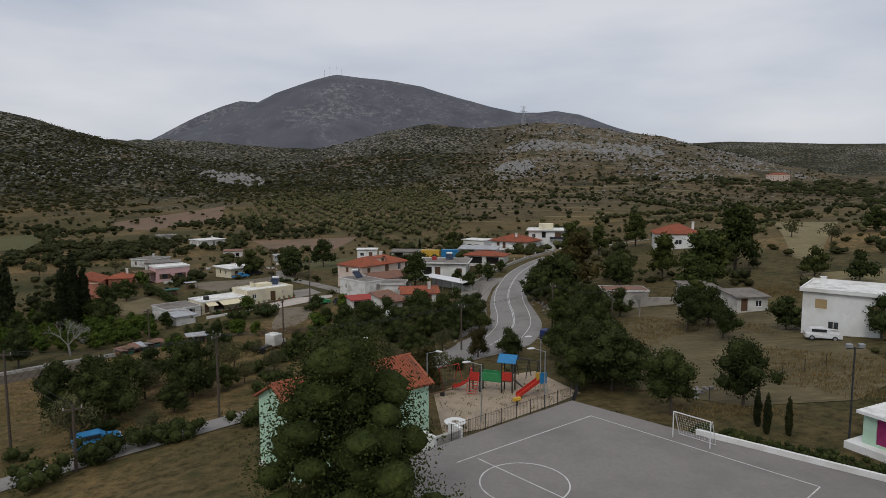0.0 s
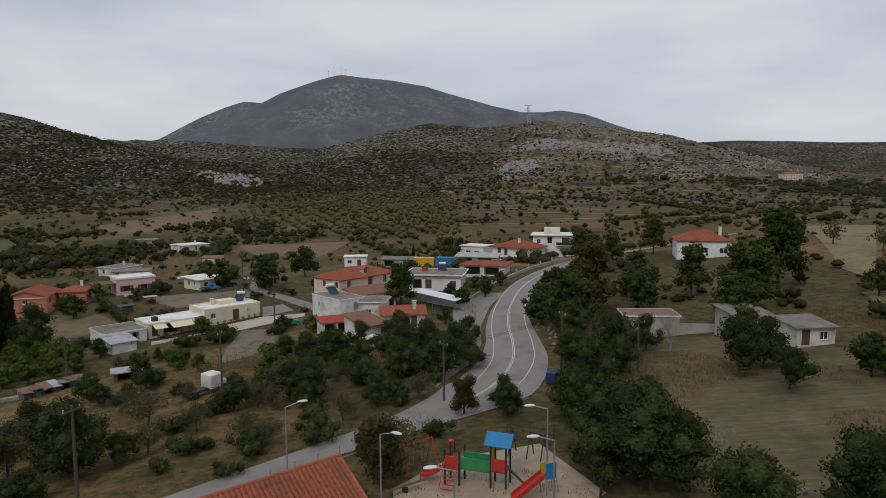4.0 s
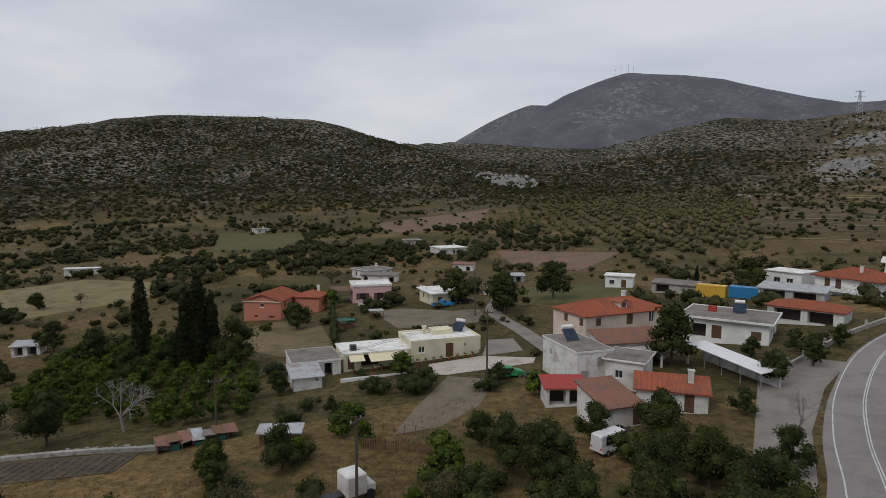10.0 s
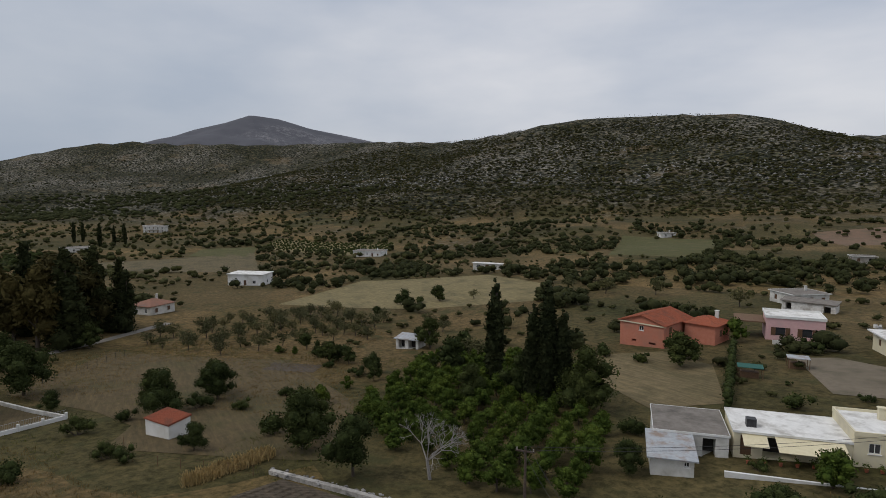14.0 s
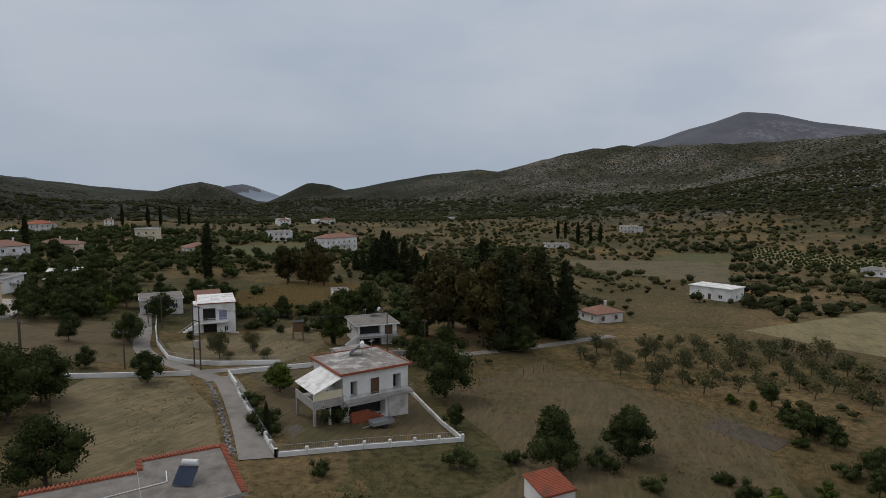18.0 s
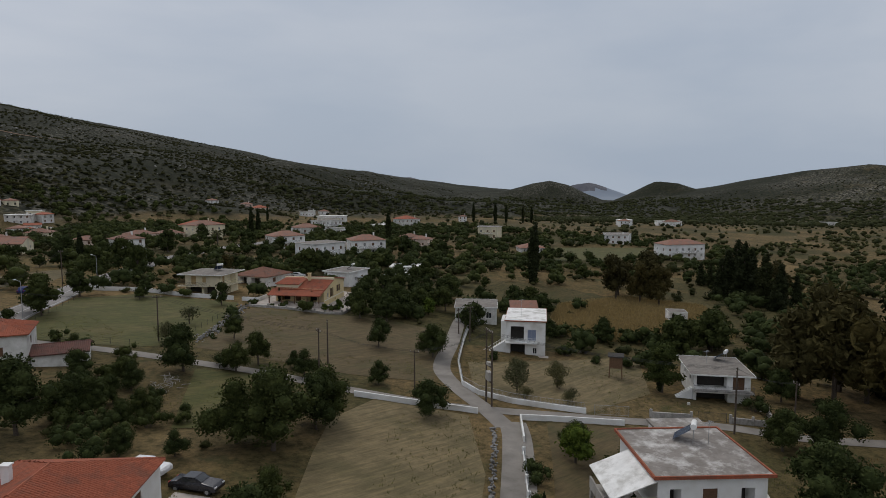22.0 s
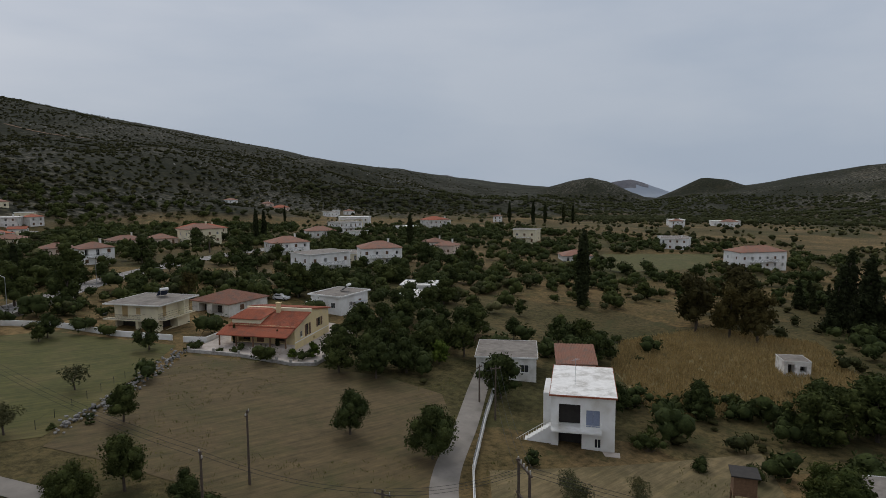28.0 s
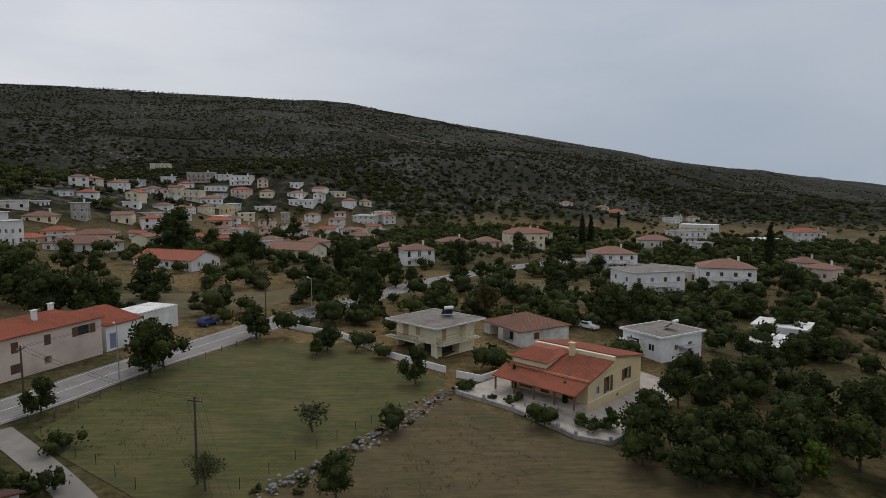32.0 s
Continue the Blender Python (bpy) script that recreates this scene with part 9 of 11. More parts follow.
def street_lamp(x, y, tall, rz, label="grey street lamp with a pale curved head"):
    o = thing("street_lamp", x, y, rz, label, "street lamp", "street lamps")
    part("pole", rod(bmesh.new(), (0, 0, -0.3), (0, 0, tall), 0.07, 0.05, 8), M["metal"], o)
    part("arm", rod(bmesh.new(), (0, 0, tall - 0.03), (-1.0, 0, tall + 0.28), 0.035), M["metal"], o)
    bm = bmesh.new()
    bmesh.ops.create_uvsphere(bm, u_segments=10, v_segments=6, radius=1)
    bmesh.ops.transform(bm, matrix=Matrix.Translation((-1.35, 0, tall + 0.33)) @ Matrix.Diagonal((0.42, 0.17, 0.1, 1)), verts=bm.verts)
    part("lamp_head", bm, M["whitecar"], o, "pale lamp head")


for x, y, tall, rz in ((10.1, 63.6, 5.0, 10), (9.4, 56.6, 5.2, 10), (3.3, 52.9, 5.2, 15), (-9.7, 67.1, 5.5, 200), (-1.6, 60.5, 5.0, 150), (-86, -62, 7, 120), (-110, -100, 7, 120), (-132, -127, 7, 120)):
    street_lamp(x, y, tall, rz)
fl = thing("floodlight_mast", 29.9, 44.6, 0, "tall thin floodlight mast beside the court", "floodlight")
part("pole", rod(bmesh.new(), (0, 0, -0.3), (0, 0, 7.2), 0.08, 0.06, 8), M["darkmetal"], fl)
part("crossbar", rod(bmesh.new(), (-0.6, 0, 7.1), (0.6, 0, 7.1), 0.04), M["darkmetal"], fl)
for sx in (-0.45, 0.45):
    part("lamp_head", new_box(sx - 0.22, sx + 0.22, -0.15, 0.12, 7.15, 7.45, bevel=0.03), M["metal"], fl)


def utility_pole(x, y, tall, rz=0, arm=True):
    o = thing("utility_pole", x, y, rz, "dark weathered wooden utility pole with insulators", "pole", "utility poles")
    part("mast", rod(bmesh.new(), (0, 0, -0.5), (0.03, 0, tall), 0.14, 0.09, 8), M["pole"], o)
    if arm:
        part("crossarm", new_box(-0.75, 0.75, -0.05, 0.05, tall - 0.45, tall - 0.33), M["pole"], o)
        for sx in (-0.65, 0, 0.65):
            part("insulator", rod(bmesh.new(), (sx, 0, tall - 0.33), (sx, 0, tall - 0.12), 0.05), M["greywall"], o)
    return o


POLES = [(-40.2, 56.1, 9.6), (-29.9, 49, 5.6), (-22.4, 60.7, 8.6), (16.2, 91.7, 7.4), (24.8, 90.7, 6.0), (-27.6, 128.4, 10.2), (-49.4, 103.4, 6.4), (-110.3, 0.1, 8.7), (-121.1, 9, 6.5), (-100.4, -34.3, 8.2), (-144.9, 46.6, 9.2), (-153, 51.6, 7.0), (-79.7, -50.6, 7.6), (-101.5, -97.6, 9.0), (-152.5, -8.6, 7.5), (-155.5, -14.6, 5.6), (-118.3, -9.3, 7.6), (-24, 92.5, 8.0), (2.5, 84.5, 6.5), (-47, 171, 9.0)]
for k, (x, y, tall) in enumerate(POLES):
    utility_pole(x, y, tall, (k * 37) % 180)
tw = thing("transformer_poles", -126.6, 18.9, 62, "pair of tall dark poles carrying a grey transformer", "pole")
for sx in (-1.1, 1.1):
    part("mast", rod(bmesh.new(), (sx, 0, -0.5), (sx, 0, 11.0), 0.15, 0.11, 8), M["pole"], tw)
for zz in (3.4, 5.6, 8.2, 10.7):
    part("crossarm", new_box(-1.5, 1.5, -0.07, 0.07, zz, zz + 0.14), M["pole"], tw)
part("transformer", new_box(-0.6, 0.6, -0.35, 0.35, 3.6, 4.9, bevel=0.05), M["greywall"], tw)
part("fuse_box", new_box(-0.5, 0.5, -0.25, 0.25, 5.8, 6.3, bevel=0.03), M["greywall"], tw)
for q in range(5):
    part("insulator", rod(bmesh.new(), (-1.2 + q * 0.6, 0, 10.84), (-1.2 + q * 0.6, 0, 11.1), 0.06), M["greywall"], tw)


def cable(a, b, sag=0.8, n_=3, spread=0.6):
    """Wires slung between two poles."""
    A = Vector((a[0], a[1], ground_at(a[0], a[1]) + a[2] - 0.15))
    B = Vector((b[0], b[1], ground_at(b[0], b[1]) + b[2] - 0.15))
    side = (B - A).cross(Vector((0, 0, 1))).normalized()
    for k in range(n_):
        off = side * spread * (k - (n_ - 1) / 2)
        pts = [A.lerp(B, s / 12) + off - Vector((0, 0, sag * 4 * (s / 12) * (1 - s / 12))) for s in range(13)]
        rings = [[p_ + q_ for q_ in (Vector((0, 0, 0.016)), side * 0.014 - Vector((0, 0, 0.008)), -side * 0.014 - Vector((0, 0, 0.008)))] for p_ in pts]
        me = bpy.data.meshes.new("overhead_cable")
        me.from_pydata([tuple(v) for r in rings for v in r], [], [(3 * s + k, 3 * s + (k + 1) % 3, 3 * s + 3 + (k + 1) % 3, 3 * s + 3 + k) for s in range(12) for k in range(3)])
        me.materials.append(M["wire"])
        tagged(new("overhead_cable", me), "thin dark overhead cable slung between poles", "cable", "overhead cables")


for i, j in ((0, 2), (2, 18), (18, 3), (3, 4), (6, 5), (9, 7), (7, 8), (12, 9), (12, 13), (10, 11), (1, 0), (14, 15), (17, 6)):
    cable(POLES[i], POLES[j], 0.7, 2 if (i + j) % 2 else 3)
cable(POLES[8], (-126.6, 18.9, 10.8), 0.6)
cable((-126.6, 18.9, 10.8), POLES[10], 0.9)
cable((-126.6, 18.9, 10.8), POLES[14], 1.2)

# ---- playground ----
tow = thing("climbing_frame", 4.7, 63.0, -20, "colourful wooden climbing frame with a blue roof, bridge and steps", "playground")
for px_, py_, hh in ((-1.9, -0.6, 2.6), (-1.9, 0.6, 2.6), (-0.8, -0.6, 2.6), (-0.8, 0.6, 2.6), (1.5, -0.6, 3.6), (1.5, 0.6, 3.6), (2.6, -0.6, 3.6), (2.6, 0.6, 3.6)):
    part("post", new_box(px_ - 0.06, px_ + 0.06, py_ - 0.06, py_ + 0.06, -0.2, hh), M["darkmetal"], tow)
part("deck", new_box(-1.9, -0.8, -0.6, 0.6, 1.1, 1.2), M["wood"], tow)
part("deck", new_box(1.5, 2.6, -0.6, 0.6, 1.4, 1.5), M["wood"], tow)
part("bridge", new_box(-0.8, 1.5, -0.5, 0.5, 1.2, 1.28), M["green"], tow)
for sy in (-0.55, 0.5):
    part("bridge_rail", new_box(-0.8, 1.5, sy, sy + 0.05, 1.3, 2.1), M["green"], tow)
part("side_panel", new_box(-1.85, -0.85, -0.68, -0.62, 1.2, 2.1), M["red"], tow)
part("side_panel", new_box(1.55, 2.55, -0.68, -0.62, 1.5, 2.4), M["red"], tow)
part("side_panel", new_box(1.44, 1.48, -0.5, 0.5, 2.0, 2.7), M["yellow"], tow)
bm = bmesh.new()
roof_plane(bm, [(1.1, -1.0, 3.45), (3.0, -1.0, 3.45), (3.0, 0.0, 4.1), (1.1, 0.0, 4.1)], 0.05, False)
part("roof", bm, M["blue"], tow)
bm = bmesh.new()
roof_plane(bm, [(3.0, 1.0, 3.45), (1.1, 1.0, 3.45), (1.1, 0.0, 4.1), (3.0, 0.0, 4.1)], 0.05, False)
part("roof", bm, M["blue"], tow)
for q in range(5):
    part("step", new_box(-1.8, -0.9, -0.7 - q * 0.28, -0.62 - q * 0.28, 0.95 - q * 0.2, 1.0 - q * 0.2), M["red"], tow)
for sx in (-1.85, -0.85):
    part("stair_rail", rod(bmesh.new(), (sx, -0.6, 1.9), (sx, -2.0, 0.3), 0.035), M["red"], tow)
bm = bmesh.new()
for q in range(8):
    x0, z0 = -1.95 - q * 0.25, 1.15 - 1.0 * math.sin(q / 7 * math.pi / 2)
    box(bm, x0 - 0.26, x0, -0.3, 0.3, z0 - 0.1, z0 - 0.02)
    box(bm, x0 - 0.26, x0, -0.34, -0.3, z0 - 0.1, z0 + 0.15)
    box(bm, x0 - 0.26, x0, 0.3, 0.34, z0 - 0.1, z0 + 0.15)
part("slide", bm, M["red"], tow, "red plastic slide")
part("ramp", rod(bmesh.new(), (2.7, 0, 1.5), (4.4, 0, 0.1), 0.08), M["darkmetal"], tow)
sw = thing("swing", 0.6, 66.4, 40, "red metal swing frame with hanging seats", "swing")
part("beam", rod(bmesh.new(), (-1.4, 0, 2.2), (1.4, 0, 2.2), 0.05), M["red"], sw)
for sx in (-1.4, 1.4):
    for sy in (-0.8, 0.8):
        part("leg", rod(bmesh.new(), (sx, 0, 2.2), (sx, sy, -0.1), 0.04), M["red"], sw)
for sx in (-0.6, 0.6):
    seat = part("seat", new_box(sx - 0.22, sx + 0.22, -0.12, 0.12, 0.45, 0.5), M["darkmetal"], sw)
    for k in (-0.2, 0.2):
        part("chain", rod(bmesh.new(), (sx + k, 0, 2.2), (sx + k, 0, 0.5), 0.012, sides=4), M["metal"], sw)
s2_ = thing("swing", 9.2, 67.4, -35, "dark wooden swing frame with splayed legs", "swing")
part("beam", rod(bmesh.new(), (-1.5, 0, 2.1), (1.5, 0, 2.1), 0.06), M["darkmetal"], s2_)
for sx in (-1.4, 0.2, 1.4):
    for sy in (-0.7, 0.7):
        part("leg", rod(bmesh.new(), (sx, 0, 2.1), (sx, sy, -0.1), 0.05), M["darkmetal"], s2_)
sl = thing("slide", 9.6, 60.6, 25, "red slide with blue and yellow side panels", "slide")
for nm, y0, y1, low, top in (("chute", -0.28, 0.28, 0.12, 0.2), ("chute_side", -0.33, -0.28, 0.12, 0.48), ("chute_side", 0.28, 0.33, 0.12, 0.48)):
    bm = new_box(-2.6, -0.26, y0, y1, low, top)
    for v in bm.verts:
        v.co.z += 1.2 * (v.co.x + 2.6) / 2.34
    part(nm, bm, M["red"], sl)
part("side_panel", new_box(-0.3, 0.5, -0.4, -0.34, 1.2, 2.3), M["blue"], sl)
part("side_panel", new_box(-0.3, 0.3, 0.34, 0.4, 1.2, 2.1), M["yellow"], sl)
for sx in (-0.25, 0.5):
    for sy in (-0.37, 0.37):
        part("leg", rod(bmesh.new(), (sx, sy, 1.3), (sx + 0.25 * (sx > 0), sy, -0.1), 0.035), M["metal"], sl)
for q in range(5):
    part("rung", rod(bmesh.new(), (0.75 - q * 0.05, -0.36, 0.15 + q * 0.25), (0.75 - q * 0.05, 0.36, 0.15 + q * 0.25), 0.02), M["metal"], sl)
ss = thing("seesaw", -0.1, 62.2, 35, "dark wooden seesaw with tyre ends", "seesaw")
part("plank", new_box(-1.6, 1.6, -0.1, 0.1, 0.5, 0.58), M["wood"], ss)
part("pivot", new_box(-0.1, 0.1, -0.25, 0.25, -0.1, 0.5), M["darkmetal"], ss)
for sx in (-1.5, 1.5):
    part("handle", rod(bmesh.new(), (sx * 0.85, 0, 0.58), (sx * 0.85, 0, 0.9), 0.03), M["darkmetal"], ss)
sp = thing("spring_rider", 6.9, 57.2, 20, "small yellow spring rider in the sand", "spring rider")
part("body", new_box(-0.4, 0.4, -0.12, 0.12, 0.45, 0.85, bevel=0.06), M["yellow"], sp)
part("seat", new_box(-0.2, 0.25, -0.2, 0.2, 0.6, 0.66), M["yellow"], sp)
part("spring", rod(bmesh.new(), (0, 0, 0), (0, 0, 0.45), 0.11, sides=8), M["darkmetal"], sp)
pt = thing("round_table", 1.0, 51.6, 0, "white round table with a hole beside the steps", "table")
bm = bmesh.new()
vs = [(r * math.cos(q * math.pi / 10), r * math.sin(q * math.pi / 10), z) for q in range(20) for r, z in ((0.95, 0.72), (0.35, 0.72), (0.95, 0.66), (0.35, 0.66))]
vv = [bm.verts.new(v) for v in vs]
for q in range(20):
    a, b = 4 * q, 4 * ((q + 1) % 20)
    for f in ((0, 1), (1, 3), (3, 2), (2, 0)):
        bm.faces.new((vv[a + f[0]], vv[b + f[0]], vv[b + f[1]], vv[a + f[1]]))
part("tabletop", bm, M["white"], pt)
for q in range(4):
    ca, sa = 0.7 * math.cos(q * 1.57), 0.7 * math.sin(q * 1.57)
    part("leg", rod(bmesh.new(), (ca, sa, -0.1), (ca, sa, 0.66), 0.04), M["darkmetal"], pt)
rbin = thing("litter_bin", 3.2, 69.5, 0, "small red litter bin on a post", "bin")
part("bucket", rod(bmesh.new(), (0, 0, 0.5), (0, 0, 1.05), 0.2, 0.24, 10), M["red"], rbin)
part("post", rod(bmesh.new(), (0.26, 0, -0.1), (0.26, 0, 1.15), 0.03), M["darkmetal"], rbin)
stp = thing("concrete_steps", 0.4, 46.2, 40, "white edged concrete steps down from the court", "steps")
for q in range(4):
    part("step", new_box(-1.2, 1.2, q * 0.34, q * 0.34 + 0.36, -1.4, 1.5 - q * 0.36), M["concrete"], stp)
part("kerb", new_box(-1.45, -1.2, 0, 1.5, -1.4, 1.65), M["white"], stp)
part("kerb", new_box(1.2, 1.45, 0, 1.5, -1.4, 1.65), M["white"], stp)

# ---- vehicles, bins and clutter ----
CAR_SIDES = {
    "sedan": [(-2.35, 0.35), (-2.38, 0.75), (-2.2, 0.95), (-1.55, 1.02), (-0.95, 1.42), (0.25, 1.45), (1.0, 1.02), (2.1, 0.86), (2.38, 0.65), (2.36, 0.35)],
    "hatchback": [(-1.95, 0.35), (-2.0, 0.85), (-1.85, 1.05), (-1.45, 1.45), (0.2, 1.5), (0.85, 1.05), (1.8, 0.88), (2.0, 0.65), (1.98, 0.35)],
    "pickup": [(-2.5, 0.5), (-2.5, 0.95), (-0.55, 0.98), (-0.5, 1.6), (0.55, 1.62), (1.0, 1.1), (2.3, 0.98), (2.5, 0.75), (2.48, 0.45)],
    "van": [(-2.3, 0.4), (-2.32, 1.9), (-2.1, 2.0), (0.9, 2.0), (1.6, 1.3), (2.2, 1.1), (2.35, 0.8), (2.33, 0.4)],
}


def car(x, y, rz, kind, paint, label):
    o = thing("parked_car" if kind != "pickup" else "pickup_truck", x, y, rz, label, "car" if kind != "pickup" else "pickup", "parked vehicles")
    side = CAR_SIDES[kind]
    bm = bmesh.new()
    rows = []
    for yy, sc in ((-0.82, 0.0), (-0.72, 1.0), (0.72, 1.0), (0.82, 0.0)):
        rows.append([bm.verts.new((a, yy if b < 1.0 else yy * 0.86, b if sc else min(b, 1.0))) for a, b in side])
    for ra, rb2 in zip(rows, rows[1:]):
        for q in range(len(side)):
            j = (q + 1) % len(side)
            bm.faces.new((ra[q], rb2[q], rb2[j], ra[j]))
    bm.faces.new(rows[0])
    bm.faces.new(rows[-1][::-1])
    bmesh.ops.recalc_face_normals(bm, faces=bm.faces[:])
    part("body", bm, M[paint], o)
    cab = [(a, b) for a, b in side if b > 1.0]
    x0, x1 = min(a for a, b in cab) + 0.25, max(a for a, b in cab) - 0.1
    hi = max(b for a, b in cab)
    for s in (-1, 1):
        bm = bmesh.new()
        box(bm, x0 + 0.3, x1 - 0.45, s * 0.735 - 0.01, s * 0.735 + 0.01, 1.06, hi - 0.1)
        part("side_window", bm, M["glass"], o)
    bm = bmesh.new()
    bm.faces.new([bm.verts.new(c) for c in ((x1 + 0.02, -0.6, 1.09), (x1 + 0.02, 0.6, 1.09), (x1 - 0.62, 0.56, hi - 0.02), (x1 - 0.62, -0.56, hi - 0.02))])
    part("windscreen", bm, M["glass"], o)
    xs = [a for a, b in side]
    for sx in (min(xs) + 0.75, max(xs) - 0.8):
        for s in (-1, 1):
            w_ = part("wheel", rod(bmesh.new(), (sx, s * 0.68, 0.31), (sx, s * 0.86, 0.31), 0.31, sides=14), M["tyre"], o)
            part("rim", rod(bmesh.new(), (sx, s * 0.86, 0.31), (sx, s * 0.875, 0.31), 0.19, sides=10), M["metal"], w_)
    for s in (-0.6, 0.6):
        part("headlight", new_box(max(xs) - 0.06, max(xs) + 0.005, s - 0.16, s + 0.16, 0.66, 0.8), M["whitecar"], o)
        part("tail_light", new_box(min(xs) - 0.01, min(xs) + 0.05, s - 0.14, s + 0.14, 0.72, 0.86), M["red"], o)
    if kind == "pickup":
        part("load_bed", new_box(-2.35, -0.65, -0.66, 0.66, 0.985, 1.0), M["dark"], o)
    return o


car(-80.2, 16.6, 122, "hatchback", "whitecar", "white hatchback parked behind the bungalow")
car(-82.4, 22.0, 122, "sedan", "blackcar", "shiny black saloon car parked beside the bungalow")
car(-58.8, 180.4, 48, "pickup", "blue", "light blue pickup truck parked in the yard")
car(-56.0, 186.2, 40, "hatchback", "blackcar", "dark car parked behind the pickup")
car(-26.2, 133.2, 40, "hatchback", "green", "green hatchback parked by the forecourt")
car(-21.4, 130.6, -46, "hatchback", "blackcar", "dark grey hatchback parked beside the old house")
car(-92.2, -91.2, 238, "hatchback", "navy", "dark blue car parked beside the road")
car(-163.4, -90.0, 120, "hatchback", "whitecar", "white hatchback parked behind the houses")
car(-8.6, 112.6, 60, "van", "whitecar", "white van standing under fig trees")
car(-31.5, 55.0, 35, "hatchback", "blue", "faded blue car behind roadside shrubs")
car(46.5, 75.5, -20, "hatchback", "whitecar", "white car parked by the tall white house")
car(16.0, 182.0, 30, "hatchback", "blackcar", "dark car parked under trees")

tr = thing("car_trailer", -109.4, 58.2, 135, "grey metal car trailer standing in a garden", "trailer")
bm = new_box(-1.5, 1.5, -0.8, 0.8, 0.55, 0.6)
for q in ((-1.5, 1.5, -0.8, -0.76), (-1.5, 1.5, 0.76, 0.8), (-1.5, -1.46, -0.8, 0.8), (1.46, 1.5, -0.8, 0.8)):
    box(bm, *q, 0.6, 1.0)
part("bed", bm, M["metal"], tr)
for s in (-1, 1):
    part("wheel", rod(bmesh.new(), (0.1, s * 0.84, 0.3), (0.1, s * 1.0, 0.3), 0.3, sides=14), M["tyre"], tr)
part("drawbar", rod(bmesh.new(), (-1.5, 0, 0.5), (-2.7, 0, 0.35), 0.05), M["metal"], tr)
ot = thing("old_lorry", -26.2, 95.3, 60, "derelict white lorry cab rusting in the scrub", "lorry")
part("cab", new_box(-1.0, 0.8, -1.0, 1.0, 0.6, 2.4, bevel=0.12), M["oldwhite"], ot)
part("windscreen", new_box(0.78, 0.83, -0.8, 0.8, 1.5, 2.2), M["glass"], ot)
part("bonnet", new_box(0.8, 1.7, -0.8, 0.8, 0.6, 1.3, bevel=0.1), M["oldwhite"], ot)
part("chassis", new_box(-4.0, -1.0, -0.5, 0.5, 0.55, 0.8), M["darkmetal"], ot)
for sx in (1.1, -3.2):
    for s in (-1, 1):
        part("wheel", rod(bmesh.new(), (sx, s * 0.75, 0.45), (sx, s * 1.0, 0.45), 0.45, sides=14), M["tyre"], ot)
db = thing("waste_container", 14.6, 88.2, 60, "dark blue wheeled waste container at the roadside", "waste container")
part("body", new_box(-0.75, 0.75, -0.55, 0.55, 0.15, 1.15, bevel=0.05), M["navy"], db)
part("lid", new_box(-0.78, 0.78, -0.58, 0.58, 1.16, 1.32, bevel=0.06), M["navy"], db)
for sx in (-0.6, 0.6):
    for s in (-0.4, 0.4):
        part("wheel", rod(bmesh.new(), (sx, s - 0.05, 0.09), (sx, s + 0.05, 0.09), 0.1, sides=10), M["tyre"], db)
hd = thing("hunting_stand", -156.0, 22.5, 30, "small dark wooden lookout on four legs", "stand")
for sx in (-0.7, 0.7):
    for sy in (-0.7, 0.7):
        part("leg", rod(bmesh.new(), (sx * 1.15, sy * 1.15, -0.2), (sx, sy, 2.4), 0.07), M["wood"], hd)
part("platform", new_box(-0.85, 0.85, -0.85, 0.85, 1.55, 1.65), M["wood"], hd)
part("cabin", new_box(-0.8, 0.8, -0.8, 0.8, 1.66, 3.2), M["wood"], hd)
part("roof", new_box(-1.0, 1.0, -1.0, 1.0, 3.2, 3.3), M["dark"], hd)
hd.scale = (1.35, 1.35, 1.2)
wp = thing("wood_stack", -91.0, -7.4, 20, "heap of cut grey branches under trees", "wood stack")
bm = bmesh.new()
rw = random.Random(3)
for q in range(70):
    a = (rw.uniform(-2.2, 2.2), rw.uniform(-1.2, 1.2), rw.uniform(0, 1.6))
    rod(bm, a, (a[0] + rw.uniform(-1, 1), a[1] + rw.uniform(-1, 1), a[2] + rw.uniform(-0.2, 0.4)), 0.05, 0.03, 5)
wp2 = part("brushwood", bm, M["deadwood"], wp)
wp2["kind"] = "stuff"
for x, y, rz, w, d, lab in ((-68.2, 156.0, 40, 3.4, 2.4, "green tarpaulin lean to in a garden"), (-67.5, 166.0, 40, 3.0, 2.4, "small wooden store with a sheet roof")):
    o = thing("lean_to", x, y, rz, lab, "lean to")
    part("roof", new_box(-w / 2, w / 2, -d / 2, d / 2, 1.7, 1.78), M["tarp" if "green" in lab else "tin"], o)
    for sx in (-w / 2 + 0.1, w / 2 - 0.1):
        for sy in (-d / 2 + 0.1, d / 2 - 0.1):
            part("post", rod(bmesh.new(), (sx, sy, -0.3), (sx, sy, 1.7), 0.05), M["wood"], o)
    part("crate", new_box(-w / 2 + 0.4, w / 2 - 0.5, -0.3, d / 2 - 0.2, -0.2, 0.9), M["wood"], o)
